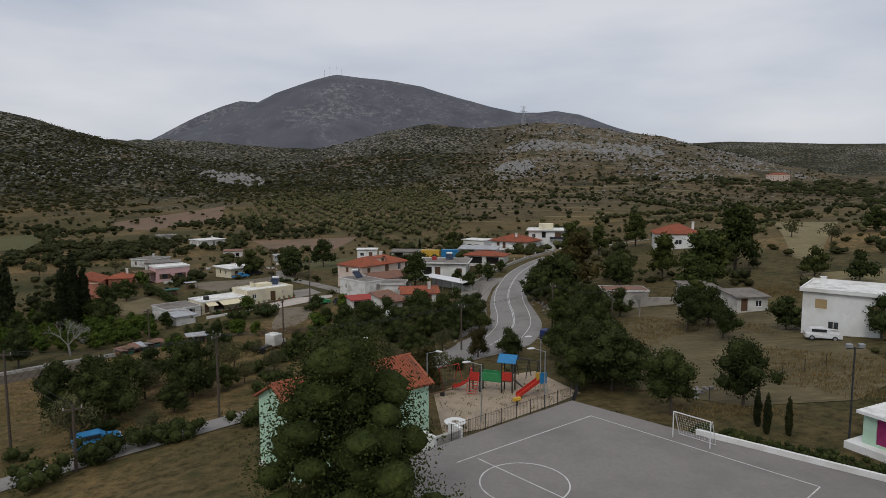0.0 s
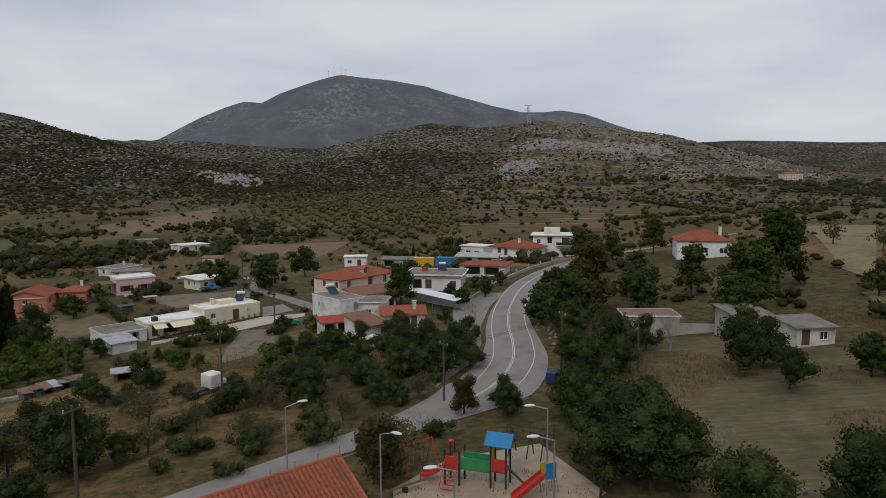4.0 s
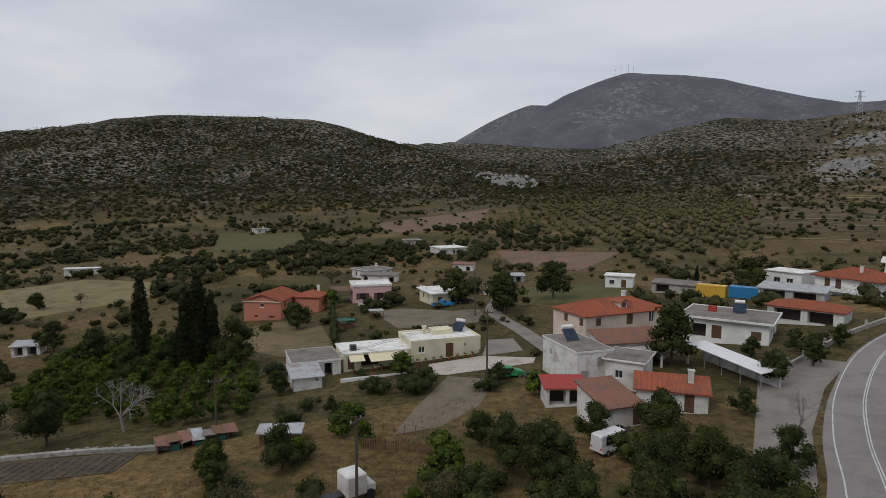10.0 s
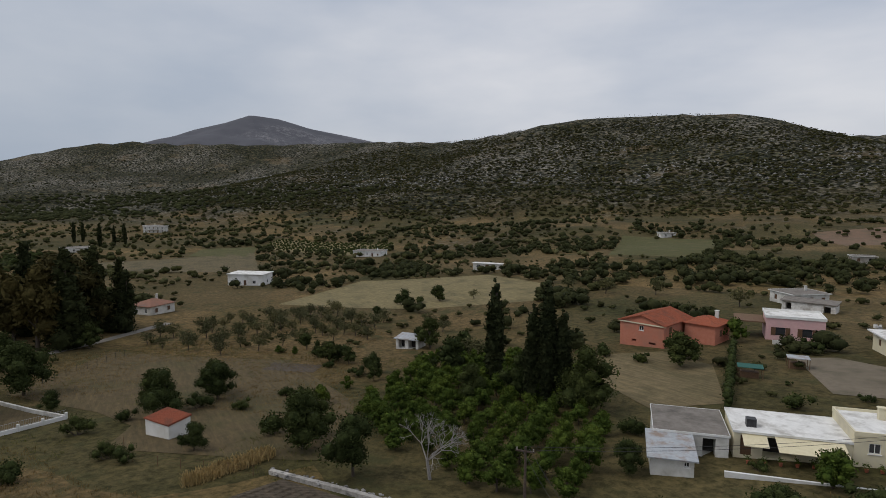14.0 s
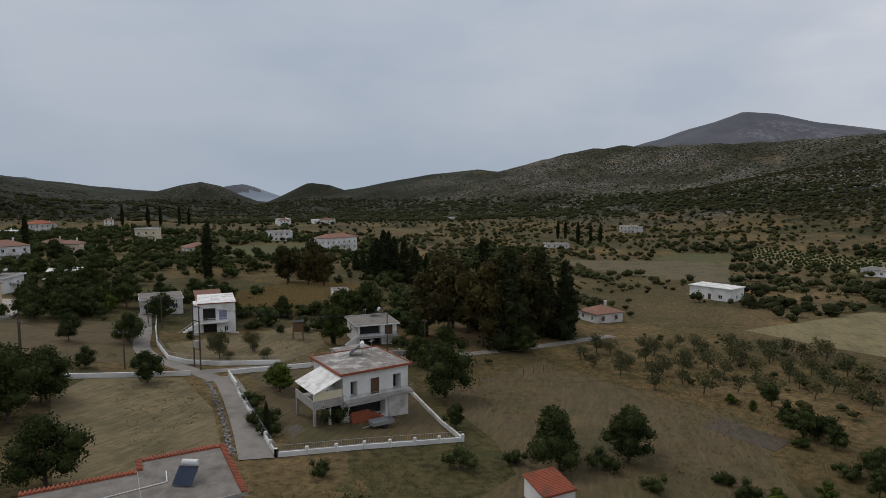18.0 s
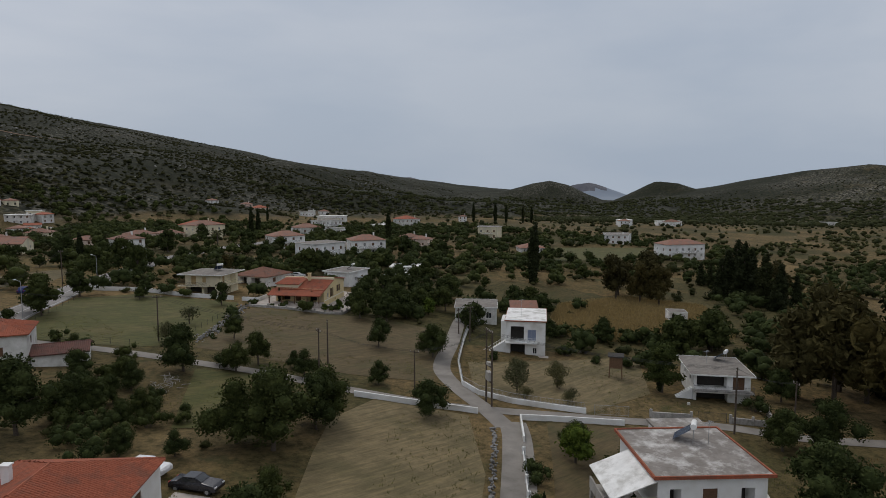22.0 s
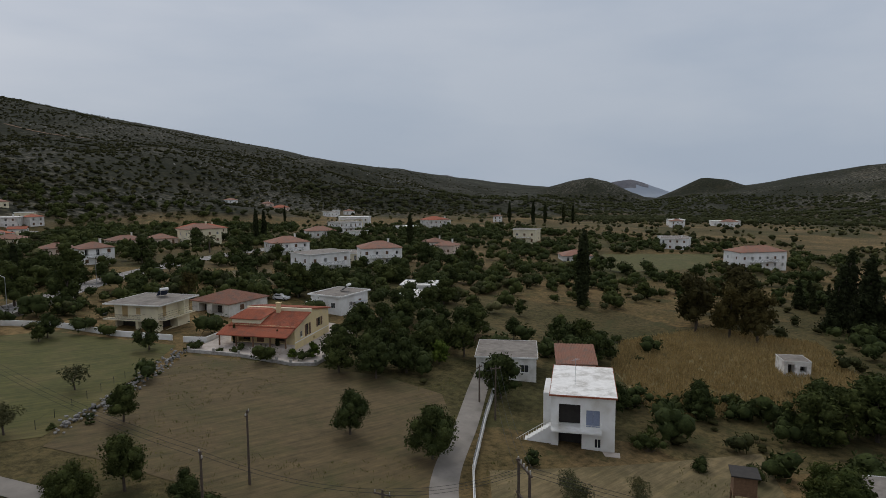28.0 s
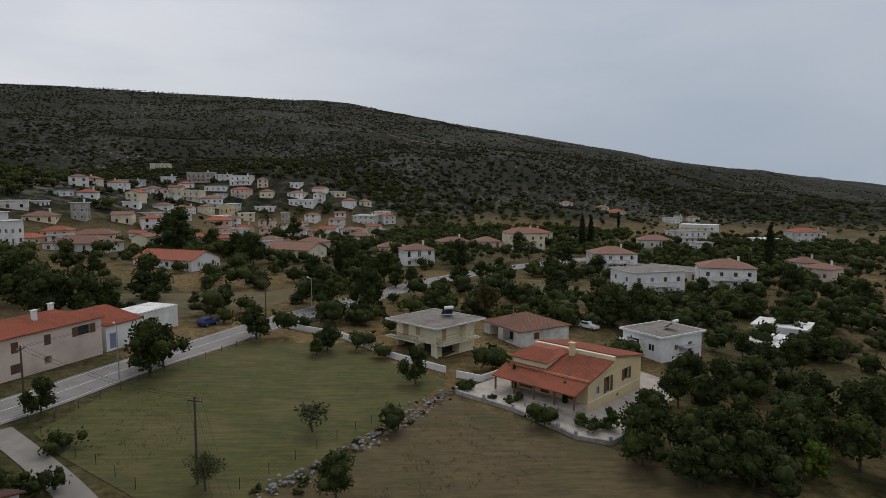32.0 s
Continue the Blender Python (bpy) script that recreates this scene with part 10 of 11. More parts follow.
for k in range(16):
    u = -5.0 + k * 1.25 if k < 9 else -4 + (k - 9) * 1.4
    base = lr if k < 9 else ll
    w0 = on(base, min(u, 5.5), -4.9, 0.0)
    w0.z = ground_at(w0.x, w0.y) + 0.07
    po = new("potted_plant")
    po.matrix_basis = Matrix.Translation(w0) @ pose(0, 0, 0, 0, 0, k * 40)
    tagged(po, "small potted plant against a cream wall", "potted plant", "potted plants")
    part("pot", rod(bmesh.new(), (0, 0, 0), (0, 0, 0.3), 0.14, 0.19, 10), M["tile"], po)
    rl = np.random.default_rng(k)
    c = new("leaves", leaf_mesh("leaves", rl.normal(0, 0.16, (60, 3)) + np.array([0, 0, 0.55]), 0.09, rl, M["leaf_orange"]))
    c.parent = po

# ---- the wider valley: fields, groves, scrub ----
for name, poly, mat, lab in (
    ("field", [(-220, 414), (-176, 510), (-149, 418), (-175, 367)], "redsoil", "reddish bare field below the hill"),
    ("field", [(-297, 351), (-238, 367), (-178, 277), (-216, 265)], "fieldgreen", "flat green field across the valley"),
    ("field", [(-93, 305), (-42, 308), (-46, 256), (-74, 271)], "redsoil", "reddish ploughed plot between groves"),
    ("field", [(-445, 166), (-340, 211), (-403, 246), (-489, 187)], "fieldpale", "pale plot with a young orchard"),
    ("field", [(-460, 129), (-457, 165), (-395, 149), (-414, 115)], "fieldgreen", "green field by the farm"),
    ("field", [(-387, 62), (-422, 156), (-303, 135), (-345, 77)], "fieldtan", "dry grass field on the valley floor"),
    ("field", [(-341, -120), (-400, -92), (-339, -71), (-290, -84)], "fieldgreen", "small green field among trees"),
    ("field", [(-205, -23), (-200, 12), (-204, 25), (-242, 0), (-232, -19)], "fieldpale", "slope of tall pale dry grass"),
    ("field", [(-49, -115), (-91, -120), (-116, -133), (-101, -106), (-80, -97)], "fieldtan", "dry grass field across the road"),
    ("field", [(-160, -142), (-185, -139), (-172, -109), (-158, -125)], "fieldtan", "tan yard between houses"),
    ("field", [(131, 250), (142, 225), (75, 125), (76, 136)], "fieldpale", "yellow dry slope beyond the pines"),
    ("field", [(60, 95), (90, 88), (100, 115), (68, 118)], "fieldpale", "yellow dry grass slope"),
):
    drape(name, poly, M[mat], 0.06, 12.0, label=lab)

rt2 = np.random.default_rng(77)
for k in range(64):
    x0, y0 = rt2.uniform(-30, 420), rt2.uniform(340, 700)
    ln = rt2.uniform(40, 130)
    a = math.radians(rt2.uniform(-16, 8))
    pts = [(x0, y0), (x0 + ln / 2 * math.cos(a), y0 + ln / 2 * math.sin(a) + rt2.uniform(-4, 4)), (x0 + ln * math.cos(a), y0 + ln * math.sin(a))]
    strip("terrace_strip", smooth_line(pts, 6), rt2.uniform(1.2, 4.5), M["fieldpale"] if k % 3 else M["fieldtan"], 0.15, label="pale dry terrace strip on the hillside", category="terrace")
strip("hill_track", smooth_line([(-220, 820), (-150, 850), (-60, 862), (20, 850), (90, 858)], 10), 4.0, M["redsoil"], 0.6, label="pale earth track cut along the hillside", category="track")
strip("hill_track", smooth_line([(-420, -880), (-330, -905), (-230, -940), (-140, -985), (-60, -1010)], 10), 4.0, M["redsoil"], 0.8, label="pale track cut across the dark slope", category="track")


def valley(x, y):
    d = np.hypot(x + 60, y - 50)
    h = height(x, y)
    clear = np.ones(x.shape, bool)
    for poly in PLOTS:
        clear &= ~inside(x, y, poly)
    return d, h, clear & road_free(x, y, 7.0)


def band(x, y, lo, hi, zmax=14, clump=0.0, seed=0.0):
    d, h, ok = valley(x, y)
    ok &= (d > lo) & (d < hi) & (h < zmax)
    if clump:
        ok &= ripple(x + seed, y, 23) + 0.6 * ripple(y, x + seed, 9) > clump
    return ok


rf_ = np.random.default_rng(5)
pts = scatter(900, 1, (-420, 260, -360, 420), lambda x, y: band(x, y, 105, 330, 25, 0.1, 10))
far_stuff("valley_trees", pts, rf_.uniform(1.2, 4.6, len(pts)), 4, 30, M["leaf_far"], "scattered dark green trees on the valley floor", "trees", 31, 0.5)
pts = scatter(1500, 11, (-420, 260, -360, 420), lambda x, y: band(x, y, 100, 360, 25, -0.3, 33))
far_stuff("undergrowth", pts, rf_.uniform(0.5, 1.7, len(pts)), 3, 10, M["leaf_scrub"], "low dark bushes dotted over the valley floor", "undergrowth", 30, 0.75)
pts = scatter(2600, 2, (-900, 500, -700, 760), lambda x, y: band(x, y, 300, 800, 40, 0.0, 40))
far_stuff("valley_trees", pts, rf_.uniform(1.0, 4.4, len(pts)), 3, 10, M["leaf_far"], "scattered dark trees and hedges across the valley", "trees", 32, 0.55)
pts = scatter(1200, 3, (-800, 400, -500, 700), lambda x, y: band(x, y, 170, 700, 30, -0.25, 90))
far_stuff("olive_groves", pts, rf_.uniform(1.8, 3.6, len(pts)), 3, 10, M["leaf_olive"], "grey green olive trees across the valley", "olive trees", 33, 0.5)
pts = scatter(900, 4, (-300, 150, -260, 320), lambda x, y: band(x, y, 45, 260, 25, 0.05, 70))
far_stuff("undergrowth", pts, rf_.uniform(0.5, 1.6, len(pts)), 3, 22, M["leaf_far"], "low dark undergrowth between the gardens", "undergrowth", 34, 0.7)
pts = scatter(9000, 5, (-1700, 900, -1300, 1000), lambda x, y: band(x, y, 700, 1800, 30, -0.7, 5) & (height(x, y) - near_ground(x, y) < 40))
far_stuff("far_trees", pts, rf_.uniform(3, 7, len(pts)), 1, 0, M["leaf_far"], "far dark trees on the valley floor", "trees", 35, 0.75)

# the wooded southern side of the valley and the gardens below the village
pts = scatter(1300, 21, (-430, -95, -340, 50), lambda x, y: band(x, y, 95, 460, 30, -0.3, 63))
far_stuff("valley_trees", pts, rf_.uniform(1.6, 5.2, len(pts)), 4, 30, M["leaf_broad"], "dark green trees crowding gardens below the village", "trees", 44, 0.5)
# bushy ground below the northern and western hills
pts = scatter(520, 22, (-340, -60, 170, 430), lambda x, y: band(x, y, 105, 420, 30, -0.1, 17))
far_stuff("valley_trees", pts, rf_.uniform(1.2, 3.8, len(pts)), 4, 26, M["leaf_far"], "dark trees and bushes below the northern hill", "trees", 45, 0.55)
pts = scatter(900, 23, (-760, -290, -60, 330), lambda x, y: band(x, y, 190, 720, 30, 0.0, 29))
far_stuff("valley_trees", pts, rf_.uniform(1.2, 3.8, len(pts)), 3, 10, M["leaf_far"], "dark trees strung across the western valley", "trees", 46, 0.6)
# gardens of the far side of the valley
pts = scatter(520, 61, (-430, -115, -310, -40), lambda x, y: road_free(x, y, 6) & band(x, y, 60, 900, 40, -0.45, 21))
far_stuff("valley_trees", pts, rf_.uniform(1.8, 5.0, len(pts)), 4, 24, M["leaf_broad"], "dark garden trees between the outlying houses", "trees", 61, 0.5)
pts = scatter(620, 62, (-520, -60, 130, 390), lambda x, y: band(x, y, 120, 480, 30, -0.2, 14))
far_stuff("valley_trees", pts, rf_.uniform(1.4, 4.4, len(pts)), 4, 20, M["leaf_far"], "dark trees along the valley floor plots", "trees", 62, 0.55)
# hedgerows along the plots
hedge = []
for _ in range(90):
    x0, y0, a, ln = rf_.uniform(-620, 240), rf_.uniform(-330, 520), rf_.choice([0.35, 1.92]) + rf_.normal(0, 0.15), rf_.uniform(30, 110)
    s = np.arange(0, ln, 2.6)
    hedge.append(np.stack([x0 + s * math.cos(a), y0 + s * math.sin(a)], 1) + rf_.normal(0, 0.8, (len(s), 2)))
hedge = np.concatenate(hedge)
hedge = hedge[band(hedge[:, 0], hedge[:, 1], 120, 640, 30)]
far_stuff("hedgerows", hedge, rf_.uniform(1.0, 3.4, len(hedge)), 3, 10, M["leaf_far"], "dark hedgerows dividing the valley plots", "hedges", 43, 0.6)

# village greenery
pts = scatter(1500, 16, (-170, 60, -560, -180), lambda x, y: road_free(x, y, 5) & (ripple(x, y, 11) > -0.6))
far_stuff("village_bushes", pts, rf_.uniform(1.0, 3.4, len(pts)), 3, 22, M["leaf_scrub"], "dark bushes and small trees between the old houses", "bushes", 48, 0.6)
pts = scatter(800, 6, (-280, 60, -420, -90), lambda x, y: road_free(x, y, 6) & (ripple(x, y, 16) > -0.5) & band(x, y, 0, 900, 60))
far_stuff("village_trees", pts, rf_.uniform(2.2, 6.0, len(pts)), 4, 28, M["leaf_broad"], "garden trees between the village houses", "trees", 36, 0.5)

# olive rows under the north hill
# single bushes dotted over the dry terraced hillside
pts = scatter(1900, 13, (-120, 560, 300, 1040), lambda x, y: (height(x, y) - near_ground(x, y) > 2) & (bare_land(x, y) > 0.4) & (ripple(x, y, 41) + 0.6 * ripple(y, x, 11) > -0.35))
far_stuff("hillside_bushes", pts, rf_.uniform(1.0, 4.2, len(pts)) * rf_.uniform(0.5, 1, len(pts)), 2, 10, M["leaf_far"], "single dark bushes dotted over dry terraces", "bushes", 47, 0.6)

rows = []
a, b = np.array([0.93, 0.36]), np.array([-0.36, 0.93])
for i in range(-30, 50):
    for j in range(-10, 50):
        q = np.array([-70.0, 300.0]) + a * i * 7.5 + b * j * 8.0
        if inside(np.array(q[0]), np.array(q[1]), [(-139, 414), (-178, 664), (-60, 649), (6, 595), (10, 308), (-41, 313)]):
            rows.append(q + rf_.normal(0, 0.6, 2))
far_stuff("olive_rows", rows, rf_.uniform(2.6, 4.2, len(rows)), 2, 8, M["leaf_olive"], "planted rows of olive trees below the hill", "olive trees", 37, 0.5)
rows = []
for i in range(-20, 30):
    for j in range(-12, 12):
        q = np.array([-420.0, 205.0]) + np.array([-0.62, 0.5]) * i * 6.0 + np.array([-0.5, -0.62]) * j * 6.5
        if inside(np.array(q[0]), np.array(q[1]), [(-445, 166), (-340, 211), (-403, 246), (-489, 187)]):
            rows.append(q)
far_stuff("young_orchard", rows, 2.2, 2, 6, M["leaf_broad"], "young orchard in even rows on pale soil", "orchard", 38, 0.5)


def slopes(x, y, lo, hi, reach, clump=-0.3):
    h = height(x, y) - near_ground(x, y)
    toss = np.modf(np.abs(np.sin(x * 12.9898 + y * 78.233)) * 4375.85)[0]
    return (h > lo) & (h < hi) & (np.hypot(x + 60, y - 50) < reach) & (ripple(x, y, 37) + 0.7 * ripple(y, x, 13) + 0.5 * ripple(x + y, x - y, 5) > clump) & (toss > 0.86 * bare_land(x, y))


def low_on_crests(p, lo, hi):
    """Bush heights, smaller where the wind sweeps the ridges."""
    x, y = p[:, 0], p[:, 1]
    around = sum(height(x + a, y + b) for a, b in ((55, 0), (-55, 0), (0, 55), (0, -55))) / 4
    return rf_.uniform(lo, hi, len(p)) * np.clip(1.1 - (height(x, y) - around) / 9, 0.38, 1)


pts = scatter(8000, 8, (-1500, 1100, -1500, 1150), lambda x, y: slopes(x, y, 5, 40, 1150, 0.05))
far_stuff("hill_scrub", pts, low_on_crests(pts, 1.2, 3.0), 1, 0, M["leaf_scrub"], "dark scrub bushes dotted over the lower slopes", "scrub", 39, 0.7)
pts = scatter(15000, 9, (-1800, 1200, -1700, 1200), lambda x, y: slopes(x, y, 24, 300, 1750, -0.6))
far_stuff("hill_scrub", pts, low_on_crests(pts, 1.5, 3.2), 1, 0, M["leaf_scrub"], "dense dark scrub over the hills", "scrub", 40, 0.75)
pts = scatter(18000, 10, (-1150, 420, 180, 900), lambda x, y: slopes(x, y, 16, 300, 1150, -0.75))
far_stuff("hill_scrub", pts, low_on_crests(pts, 1.2, 2.7), 1, 0, M["leaf_scrub"], "low dark scrub between pale rocks on the northern hill", "scrub", 41, 0.85)
pts = scatter(7000, 14, (-640, 300, -900, -330), lambda x, y: slopes(x, y, 5, 120, 1100, -0.9) & road_free(x, y, 5))
far_stuff("hill_scrub", pts, rf_.uniform(1.0, 3.4, len(pts)), 1, 6, M["leaf_scrub"], "dark bushes crowding the slope above the village", "scrub", 49, 0.7)
pts = scatter(11000, 12, (-1000, 520, -1500, -260), lambda x, y: slopes(x, y, 22, 300, 1550, -0.75))
far_stuff("hill_scrub", pts, low_on_crests(pts, 1.6, 3.2), 1, 0, M["leaf_scrub"], "close dark scrub on the southern slope", "scrub", 42, 0.85)


def rocks(name, n_, seed, keep, lo, hi, region, label):
    """Pale rock outcrops on the slopes, too many to count."""
    r = np.random.default_rng(seed)
    p = scatter(n_, seed, region, keep)
    z = height(p[:, 0], p[:, 1])
    base = np.array([(1, 0, 0), (0.3, 0.95, 0), (-0.8, 0.6, 0), (-0.8, -0.6, 0), (0.3, -0.95, 0), (0.1, 0.1, 0.75), (-0.3, -0.2, 0.55)])
    s = r.uniform(lo, hi, len(p))
    v = base[None] * s[:, None, None] * r.uniform(0.6, 1.3, (len(p), 7, 3)) + np.stack([p[:, 0], p[:, 1], z - 0.15], 1)[:, None]
    tri = np.array([(0, 1, 5), (1, 2, 6), (1, 6, 5), (2, 3, 6), (3, 4, 6), (4, 5, 6), (4, 0, 5)])
    f = (tri[None] + (np.arange(len(p)) * 7)[:, None, None]).reshape(-1, 3)
    return tagged(mesh_object(name, v.reshape(-1, 3).tolist(), f.tolist(), M["limestone"]), label, "rocks", kind="stuff")


rocks("rock_outcrops", 7000, 51, lambda x, y: slopes(x, y, 18, 130, 1250, -9) & (ripple(x + 200, y + 90, 60) + 0.5 * ripple(x, y, 21) > 0.28), 0.4, 2.2, (-1300, 700, 200, 1150), "pale limestone outcrops on the scrub hillside")
rocks("rock_outcrops", 1600, 52, lambda x, y: slopes(x, y, 40, 260, 1700, -9) & (ripple(x + 20, y + 190, 70) > 0.45), 0.5, 2.2, (-900, 700, -1700, -500), "pale rocks on the dark southern slope")

def crag(cx, cy, rx, ry, n_, seed):
    """A rocky knoll: a tight heap of grey crags of many sizes."""
    return rocks("crag", n_, seed, lambda x, y: ((x - cx) / rx) ** 2 + ((y - cy) / ry) ** 2 + 0.5 * ripple(x, y, 9) < 1, 1.2, 5.5, (cx - 1.4 * rx, cx + 1.4 * rx, cy - 1.4 * ry, cy + 1.4 * ry), "grey limestone crag standing out of the hillside")


crag(95, 820, 26, 30, 160, 71)
crag(150, 930, 60, 26, 260, 72)
crag(255, 900, 55, 40, 260, 73)
crag(-255, 780, 36, 40, 150, 74)
rocks("rock_outcrops", 2600, 53, lambda x, y: (bare_land(x, y) > 0.5) & (height(x, y) - near_ground(x, y) > 40) & (ripple(x, y, 33) + 0.6 * ripple(y, x, 11) > -0.1), 0.6, 2.8, (-80, 480, 560, 1080), "grey rocks strewn over the dry hilltop")

# tall dry grass and weeds near the camera's way
def tufts(name, n_, seed, region, keep, tall, material, label):
    """Upright blades of grass in small bunches."""
    r = np.random.default_rng(seed)
    p = scatter(n_, seed, region, keep)
    z = height(p[:, 0], p[:, 1])
    blades = 5
    c = np.zeros((len(p), blades, 3))
    c[:, :, :2] = p[:, None, :] + r.normal(0, 0.22, (len(p), blades, 2))
    c[:, :, 2] = z[:, None] + 0.02
    h = (r.uniform(0.5, 1.1, (len(p), blades)) * tall)[..., None]
    a = r.uniform(0, 6.28, (len(p), blades))
    side = np.stack([np.cos(a), np.sin(a), 0 * a], -1) * (0.02 + 0.045 * h)
    lean = np.concatenate([r.normal(0, 0.28, (len(p), blades, 2)), np.ones((len(p), blades, 1))], -1) * h
    v = np.stack([c - side, c + side, c + side * 0.5 + lean, c - side * 0.5 + lean], 2).reshape(-1, 3)
    return tagged(new(name, quad_mesh(name, v, np.arange(len(v)).reshape(-1, 4), material)), label, "grass", kind="stuff")


SLOPE = [(-172, 4), (-205, 25), (-242, 2), (-235, -19), (-205, -23), (-188, -14)]
tufts("dry_grass", 9000, 61, (-242, -172, -23, 25), lambda x, y: inside(x, y, SLOPE), 0.9, M["straw"], "tall pale dry grass on the slope behind the houses")
tufts("dry_grass", 4000, 62, (20, 60, 50, 110), lambda x, y: (ripple(x, y, 7) > -0.2) & road_free(x, y, 5), 0.32, M["drygrass"], "dry yellow grass round the court")
tufts("dry_grass", 7000, 63, (-160, -20, 60, 130), lambda x, y: (ripple(x, y, 8) > -0.1) & road_free(x, y, 5), 0.22, M["drygrass"], "tufts of dry grass in the fields")
tufts("dry_grass", 480, 64, (-78, -72, 81, 90), lambda x, y: np.abs((x + 75) * 0.9 + (y - 85.5) * 0.43) < 1.3, 0.8, M["straw"], "band of tall pale reeds along the field edge")
tufts("weeds", 6000, 65, (-160, 0, -60, 130), lambda x, y: (ripple(x, y, 6) < -0.2) & road_free(x, y, 4), 0.22, M["greengrass"], "green weeds scattered over the dry ground")
tufts("weeds", 260, 66, (-1, 13, 50, 70), lambda x, y: ripple(x, y, 2) > -0.2, 0.2, M["greengrass"], "patchy weeds in the playground sand")

# thickets of shrubs and small trees beside the road and gardens
rk = random.Random(64)
for poly, step, lo, hi, kind, lab in (
    ([(-22, 70), (-8, 76), (3, 92), (7, 108), (-6, 120), (-18, 112), (-16, 90)], 5.0, 1.4, 3.8, "shrub", "dense dark shrub in the overgrown roadside plot"),
    ([(14, 66), (19, 62), (24, 76), (23, 92), (19, 104), (17, 84)], 4.6, 1.6, 3.2, "shrub", "dense dark shrub below the road bank"),
    ([(-33, 46), (-18, 58), (-24, 64), (-42, 56)], 4.0, 1.4, 2.8, "shrub", "dense shrub beside the village hall"),
    ([(-100, 66), (-88, 76), (-82, 92), (-96, 96), (-108, 80)], 5.0, 1.2, 3.0, "shrub", "dark shrub along the field edge"),
):
    xs, ys = [q[0] for q in poly], [q[1] for q in poly]
    for i in range(int((max(xs) - min(xs)) / step) + 1):
        for j in range(int((max(ys) - min(ys)) / step) + 1):
            x, y = min(xs) + (i + rk.uniform(-0.35, 0.35)) * step, min(ys) + (j + rk.uniform(-0.35, 0.35)) * step
            if rk.random() < 0.8 and inside(np.array(x), np.array(y), poly) and road_free(np.array([x]), np.array([y]), 5.5)[0]:
                plant(kind, x, y, rk.uniform(lo, hi), rk, "roadside thicket", lab)


# ---- hedge, fence, palm and conifer ----
hg = [(-60.9, 141.9), (-68, 151.5), (-75, 161), (-82, 170.5)]
hd_pts = smooth_line(hg, 0.5)
rh2 = np.random.default_rng(9)
hv = np.stack([hd_pts[:, 0], hd_pts[:, 1], height(hd_pts[:, 0], hd_pts[:, 1])], 1)
hc = np.concatenate([hv + np.array([0, 0, q]) for q in (0.4, 1.0, 1.6)]) + rh2.normal(0, 0.12, (3 * len(hv), 3))
hl = np.repeat(hc, 14, 0) + rh2.normal(0, 0.34, (14 * len(hc), 3))
hedge_ob = thing("hedge", -70, 154, 0, "clipped dark green boundary hedge between two gardens", "hedge")
me = leaf_mesh("leaves", hl - np.array(hedge_ob.location), 0.13, rh2, M["leaf_broad"], 0.9, [(q - np.array(hedge_ob.location), 0.5, 0.9) for q in hc[::2]])
new("leaves", me).parent = hedge_ob
part("stems", rod(rod(bmesh.new(), (0, 0, -0.2), (0.1, 0, 1.4), 0.04), (2, 2.7, -0.3), (2, 2.7, 1.3), 0.04), M["bark"], hedge_ob)

fence_ob = thing("paling_fence", -27.0, 106.1, 12, "rough brown paling fence of old boards", "fence")
for k in range(9):
    u = -4.8 + k * 1.2
    part("post", rod(bmesh.new(), (u, 0, -0.6), (u + 0.03, 0, 1.15), 0.05), M["pole"], fence_ob)
for z_ in (0.35, 0.8):
    part("rail", new_box(-4.9, 4.9, -0.06, -0.02, z_, z_ + 0.09), M["wood"], fence_ob)
rp = random.Random(4)
for k in range(38):
    u = -4.8 + k * 0.25
    part("board", new_box(u, u + 0.11, -0.09, -0.06, -0.3, rp.uniform(0.8, 1.15)), M["wood"], fence_ob)


def palm(x, y, tall, seed):
    """A date palm: ringed trunk and arching fronds with leaflets."""
    r = random.Random(seed)
    ob = thing("palm_tree", x, y, 0, "tall date palm with drooping grey green fronds", "palm tree")
    tb = bmesh.new()
    for k in range(10):
        rod(tb, (0, 0, tall * k / 10 * 0.75 - 0.3), (0, 0, tall * (k + 1) / 10 * 0.75 - 0.3), 0.34, 0.28, 8)
    part("trunk", tb, M["bark"], ob)
    for k in range(34):
        a, lift = r.uniform(0, 6.28), r.uniform(-0.2, 1.2)
        bm = bmesh.new()
        prev = Vector((0, 0, tall * 0.75 - 0.3))
        d = Vector((math.cos(a), math.sin(a), lift)).normalized()
        side = Vector((-math.sin(a), math.cos(a), 0))
        for s in range(6):
            nxt = prev + d * tall * 0.065
            w = tall * 0.055 * (1 - abs(s - 2.5) / 4)
            for sg in (-1, 1):
                bm.faces.new([bm.verts.new(q) for q in (prev, nxt, nxt + side * sg * w - Vector((0, 0, w * 0.6)), prev + side * sg * w - Vector((0, 0, w * 0.6)))])
            prev = nxt
            d = (d - Vector((0, 0, 0.24))).normalized()
        part("frond", bm, M["leaf_olive"], ob)


palm(-88.7, -271.2, 11.0, 1)
palm(-186.0, -192.0, 8.0, 2)
plant("cypress", -154.4, 31.4, 7.5, random.Random(2), "conifers", "young dark conifer with a tapering crown")

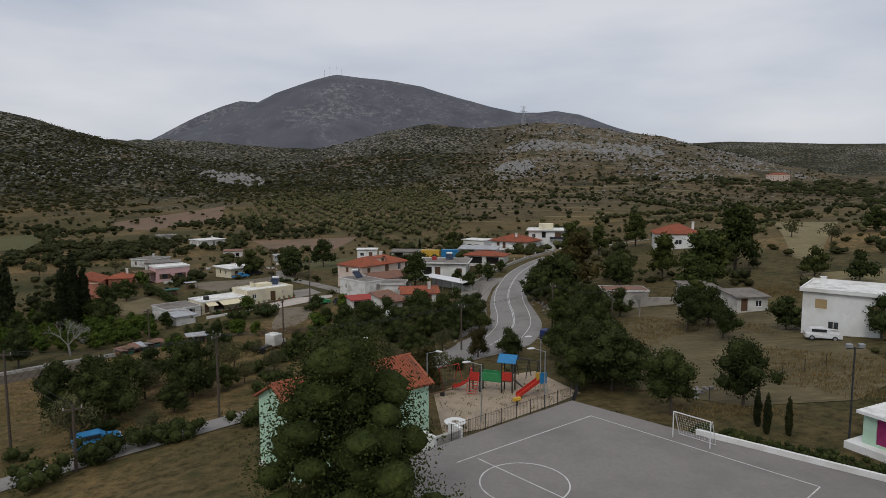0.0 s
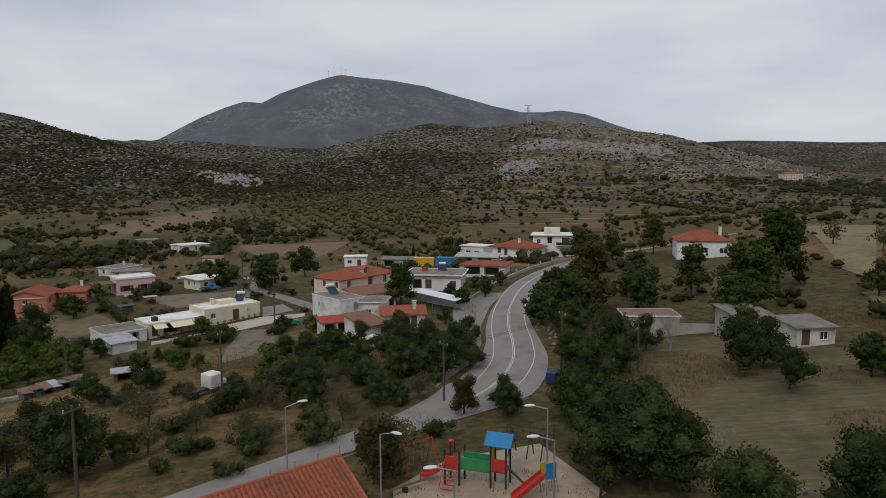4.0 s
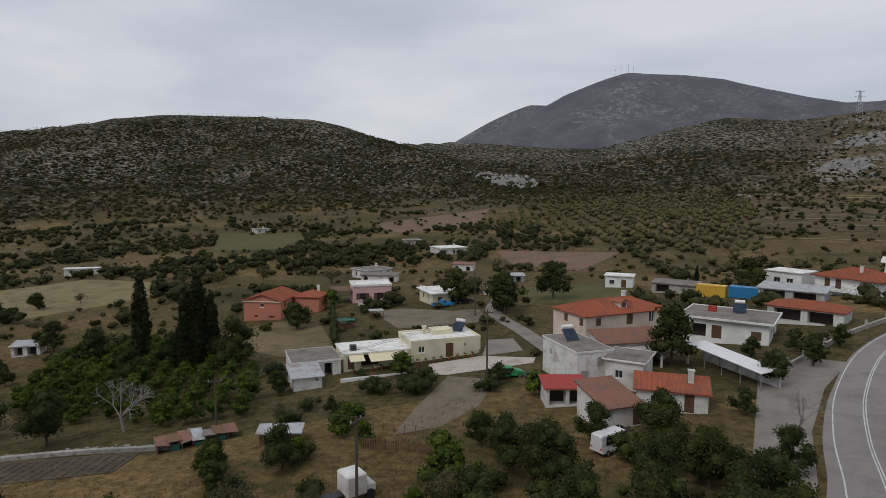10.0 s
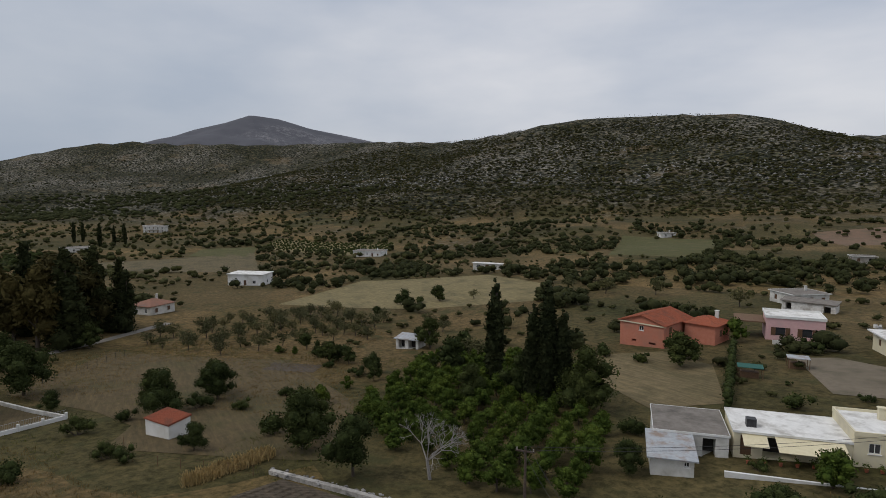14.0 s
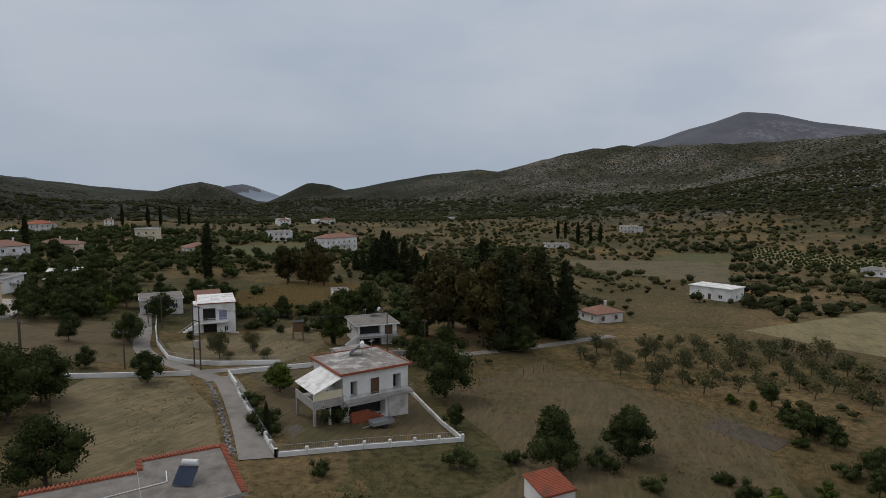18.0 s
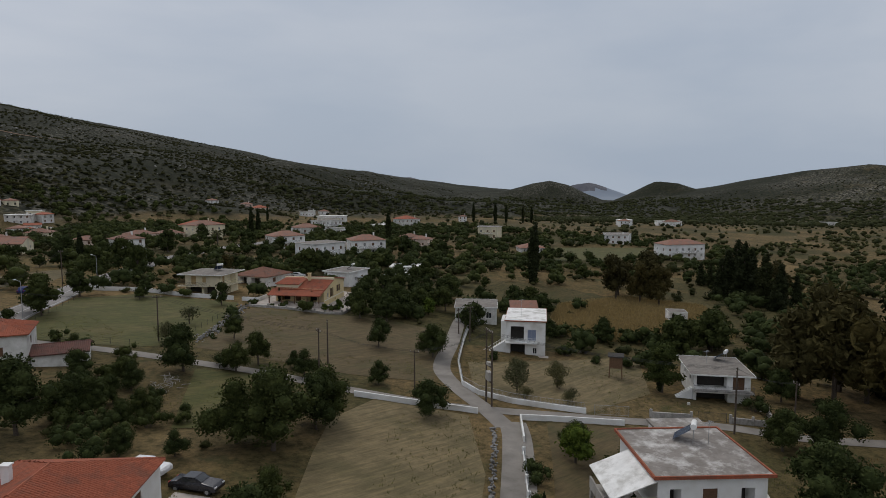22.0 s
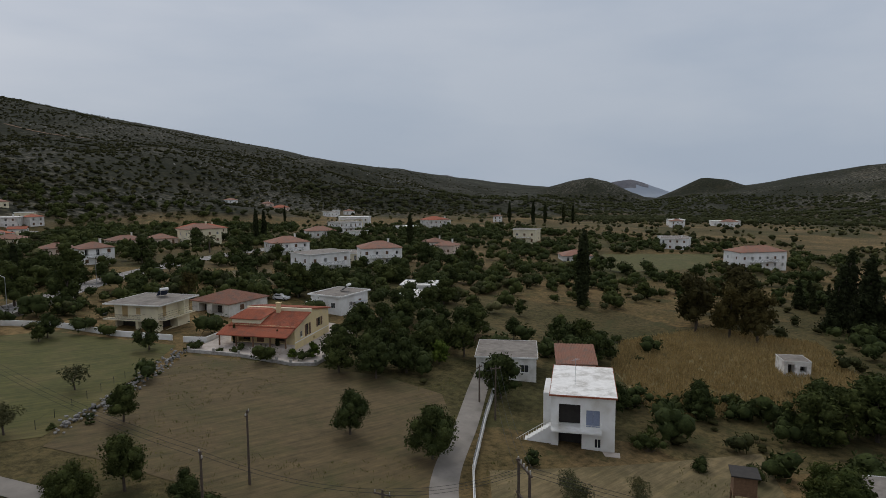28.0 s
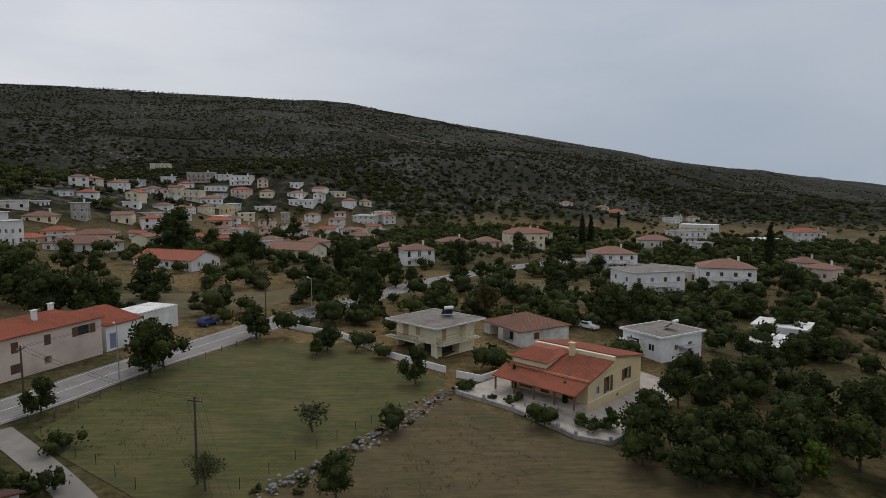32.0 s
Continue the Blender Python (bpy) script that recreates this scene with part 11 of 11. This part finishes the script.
# ---- low planting: court edge, terrace and garden corners ----
rs = random.Random(33)
for k in range(15):
    f_ = k / 14
    plant("shrub", 19.6 + 9.0 * f_ + rs.uniform(-0.2, 0.2), 46.4 - 7.6 * f_ + rs.uniform(-0.2, 0.2) + 0.6, rs.uniform(0.7, 1.3), rs, "court edge shrubs", "low scruffy shrub behind the court wall")
for x, y, q in ((-131.0, -58.4, 1.5), (-134.0, -54.6, 1.1), (-135.4, -52.8, 1.2), (-139.5, -47.2, 1.2), (-136.8, -54.0, 1.6), (-143.6, -44.6, 2.0)):
    plant("shrub", x, y, q, rs, "terrace bushes", "clipped round bush on the paved terrace")
for x, y, tall in ((-118.0, 44.2, 3.6), (-112.5, 37.5, 2.2), (-111.0, 39.2, 2.0), (-125.5, 41.5, 2.6), (-127.0, 43.0, 2.2)):
    plant("shrub", x, y, tall, rs, "garden shrubs", "dark rounded shrub in the white house's garden")
for k in range(6):
    plant("shrub", -101.2 - 0.85 * k, 46.9 - 0.72 * k, 2.0, rs, "lane hedge", "clipped dark hedge bush behind the white lane wall")
plant("shrub", -109.2, 51.2, 3.9, rs, "garden shrubs", "tall dark rounded bush at the corner of the white house")
for k in range(26):
    f_ = k / 25
    plant("shrub", -106.3 - 22.1 * f_ + rs.uniform(-1.6, 1.6), -31.5 - 25.3 * f_ + rs.uniform(-1.6, 1.6), rs.uniform(0.35, 0.8), rs, "weeds on the stone row", "low grey green weed bush among loose stones")

# ---- pylon and masts on the heights ----
py = thing("lattice_pylon", 132, 1041, 20, "grey steel lattice power pylon on the hill crest", "pylon")
for sx in (-1, 1):
    for sy in (-1, 1):
        part("leg", rod(bmesh.new(), (sx * 3.2, sy * 3.2, -3), (sx * 0.7, sy * 0.7, 30), 0.28, 0.2, 4), M["metal"], py)
for k in range(6):
    z0, z1 = k * 5.0, k * 5.0 + 5
    w0, w1 = 3.2 - 2.5 * (z0 + 3) / 33, 3.2 - 2.5 * (z1 + 3) / 33
    for sg in (-1, 1):
        part("brace", rod(rod(bmesh.new(), (-w0, sg * w0, z0), (w1, sg * w1, z1), 0.14, sides=4), (w0, sg * w0, z0), (-w1, sg * w1, z1), 0.14, sides=4), M["metal"], py)
for z0, w in ((22, 7), (29, 6)):
    part("cross_arm", rod(rod(bmesh.new(), (-w, 0, z0), (w, 0, z0), 0.25, sides=4), (-w, 0, z0), (0, 0, z0 + 2.5), 0.15, sides=4), M["metal"], py)
for x, y, tall in ((-770, 4192, 42), (-735, 4198, 56), (-690, 4204, 50), (-660, 4209, 36)):
    mt = thing("radio_mast", x, y, 0, "thin grey radio mast on the mountain top", "mast", "radio masts")
    part("mast", rod(bmesh.new(), (0, 0, -34), (0, 0, tall), 1.1, 0.5, 5), M["metal"], mt)
    part("head", rod(bmesh.new(), (0, 0, tall * 0.7), (0, 0, tall * 0.85), 1.8, 1.8, 6), M["metal"], mt)

# ---- roof tiles laid one by one ----
tile_me = bpy.data.meshes.new("tile")
arc = [(-0.115, 0.0), (-0.085, 0.062), (0.0, 0.09), (0.085, 0.062), (0.115, 0.0)]
tv = [(x * s, y0, z + lift) for y0, s, lift in ((-0.20, 1.0, 0.022), (0.20, 0.86, 0.0)) for x, z in arc] + [(0.0, -0.20, 0.02)]
tf = [(k, k + 1, k + 6, k + 5) for k in range(4)] + [(k + 1, k, 10) for k in range(4)]
tile_me.from_pydata(tv, [], tf)
tile_me.materials.append(M["tile"])


def lay_tiles(home, planes, near):
    """Barrel tiles over the roof planes; those nearest to a point of the plan are parts of their own, the rest one part."""
    roof = next(c for c in home.children if c.name.split(".")[0] == "roof")
    rr = random.Random(17)
    spots = []
    for pts in planes:
        u = (pts[1] - pts[0]).normalized()
        nrm = (pts[1] - pts[0]).cross(pts[-1] - pts[0]).normalized()
        if nrm.z < 0:
            nrm = -nrm
        v = nrm.cross(u)
        flat2 = [((p - pts[0]).dot(u), (p - pts[0]).dot(v)) for p in pts]
        for i in range(int(max(q[0] for q in flat2) / 0.25)):
            for j in range(int(max(q[1] for q in flat2) / 0.36) + 1):
                s, e = 0.14 + i * 0.25, 0.14 + j * 0.36
                if inside(np.array(s), np.array(e), flat2):
                    m_ = Matrix.Translation(pts[0] + u * (s + rr.uniform(-0.012, 0.012)) + v * e + nrm * 0.006) @ Matrix((u, v, nrm)).transposed().to_4x4() @ Matrix.Rotation(rr.uniform(-0.03, 0.03), 4, "Z")
                    w = home.matrix_basis @ m_.translation
                    spots.append(((w.x - near[0]) ** 2 + (w.y - near[1]) ** 2, m_))
    spots.sort(key=lambda q: q[0])
    for _, m_ in spots[:300]:
        t_ = new("tile", tile_me)
        t_.parent = roof
        t_.matrix_basis = m_
    verts, faces = [], []
    for _, m_ in spots[300:]:
        b = len(verts)
        verts += [tuple(m_ @ Vector(q)) for q in tv]
        faces += [tuple(b + k for k in f) for f in tf]
    rest = mesh_object("tiles", verts, faces, M["tile"], roof)
    rest["kind"] = "stuff"


for home, planes, near in TILED:
    lay_tiles(home, planes, near)
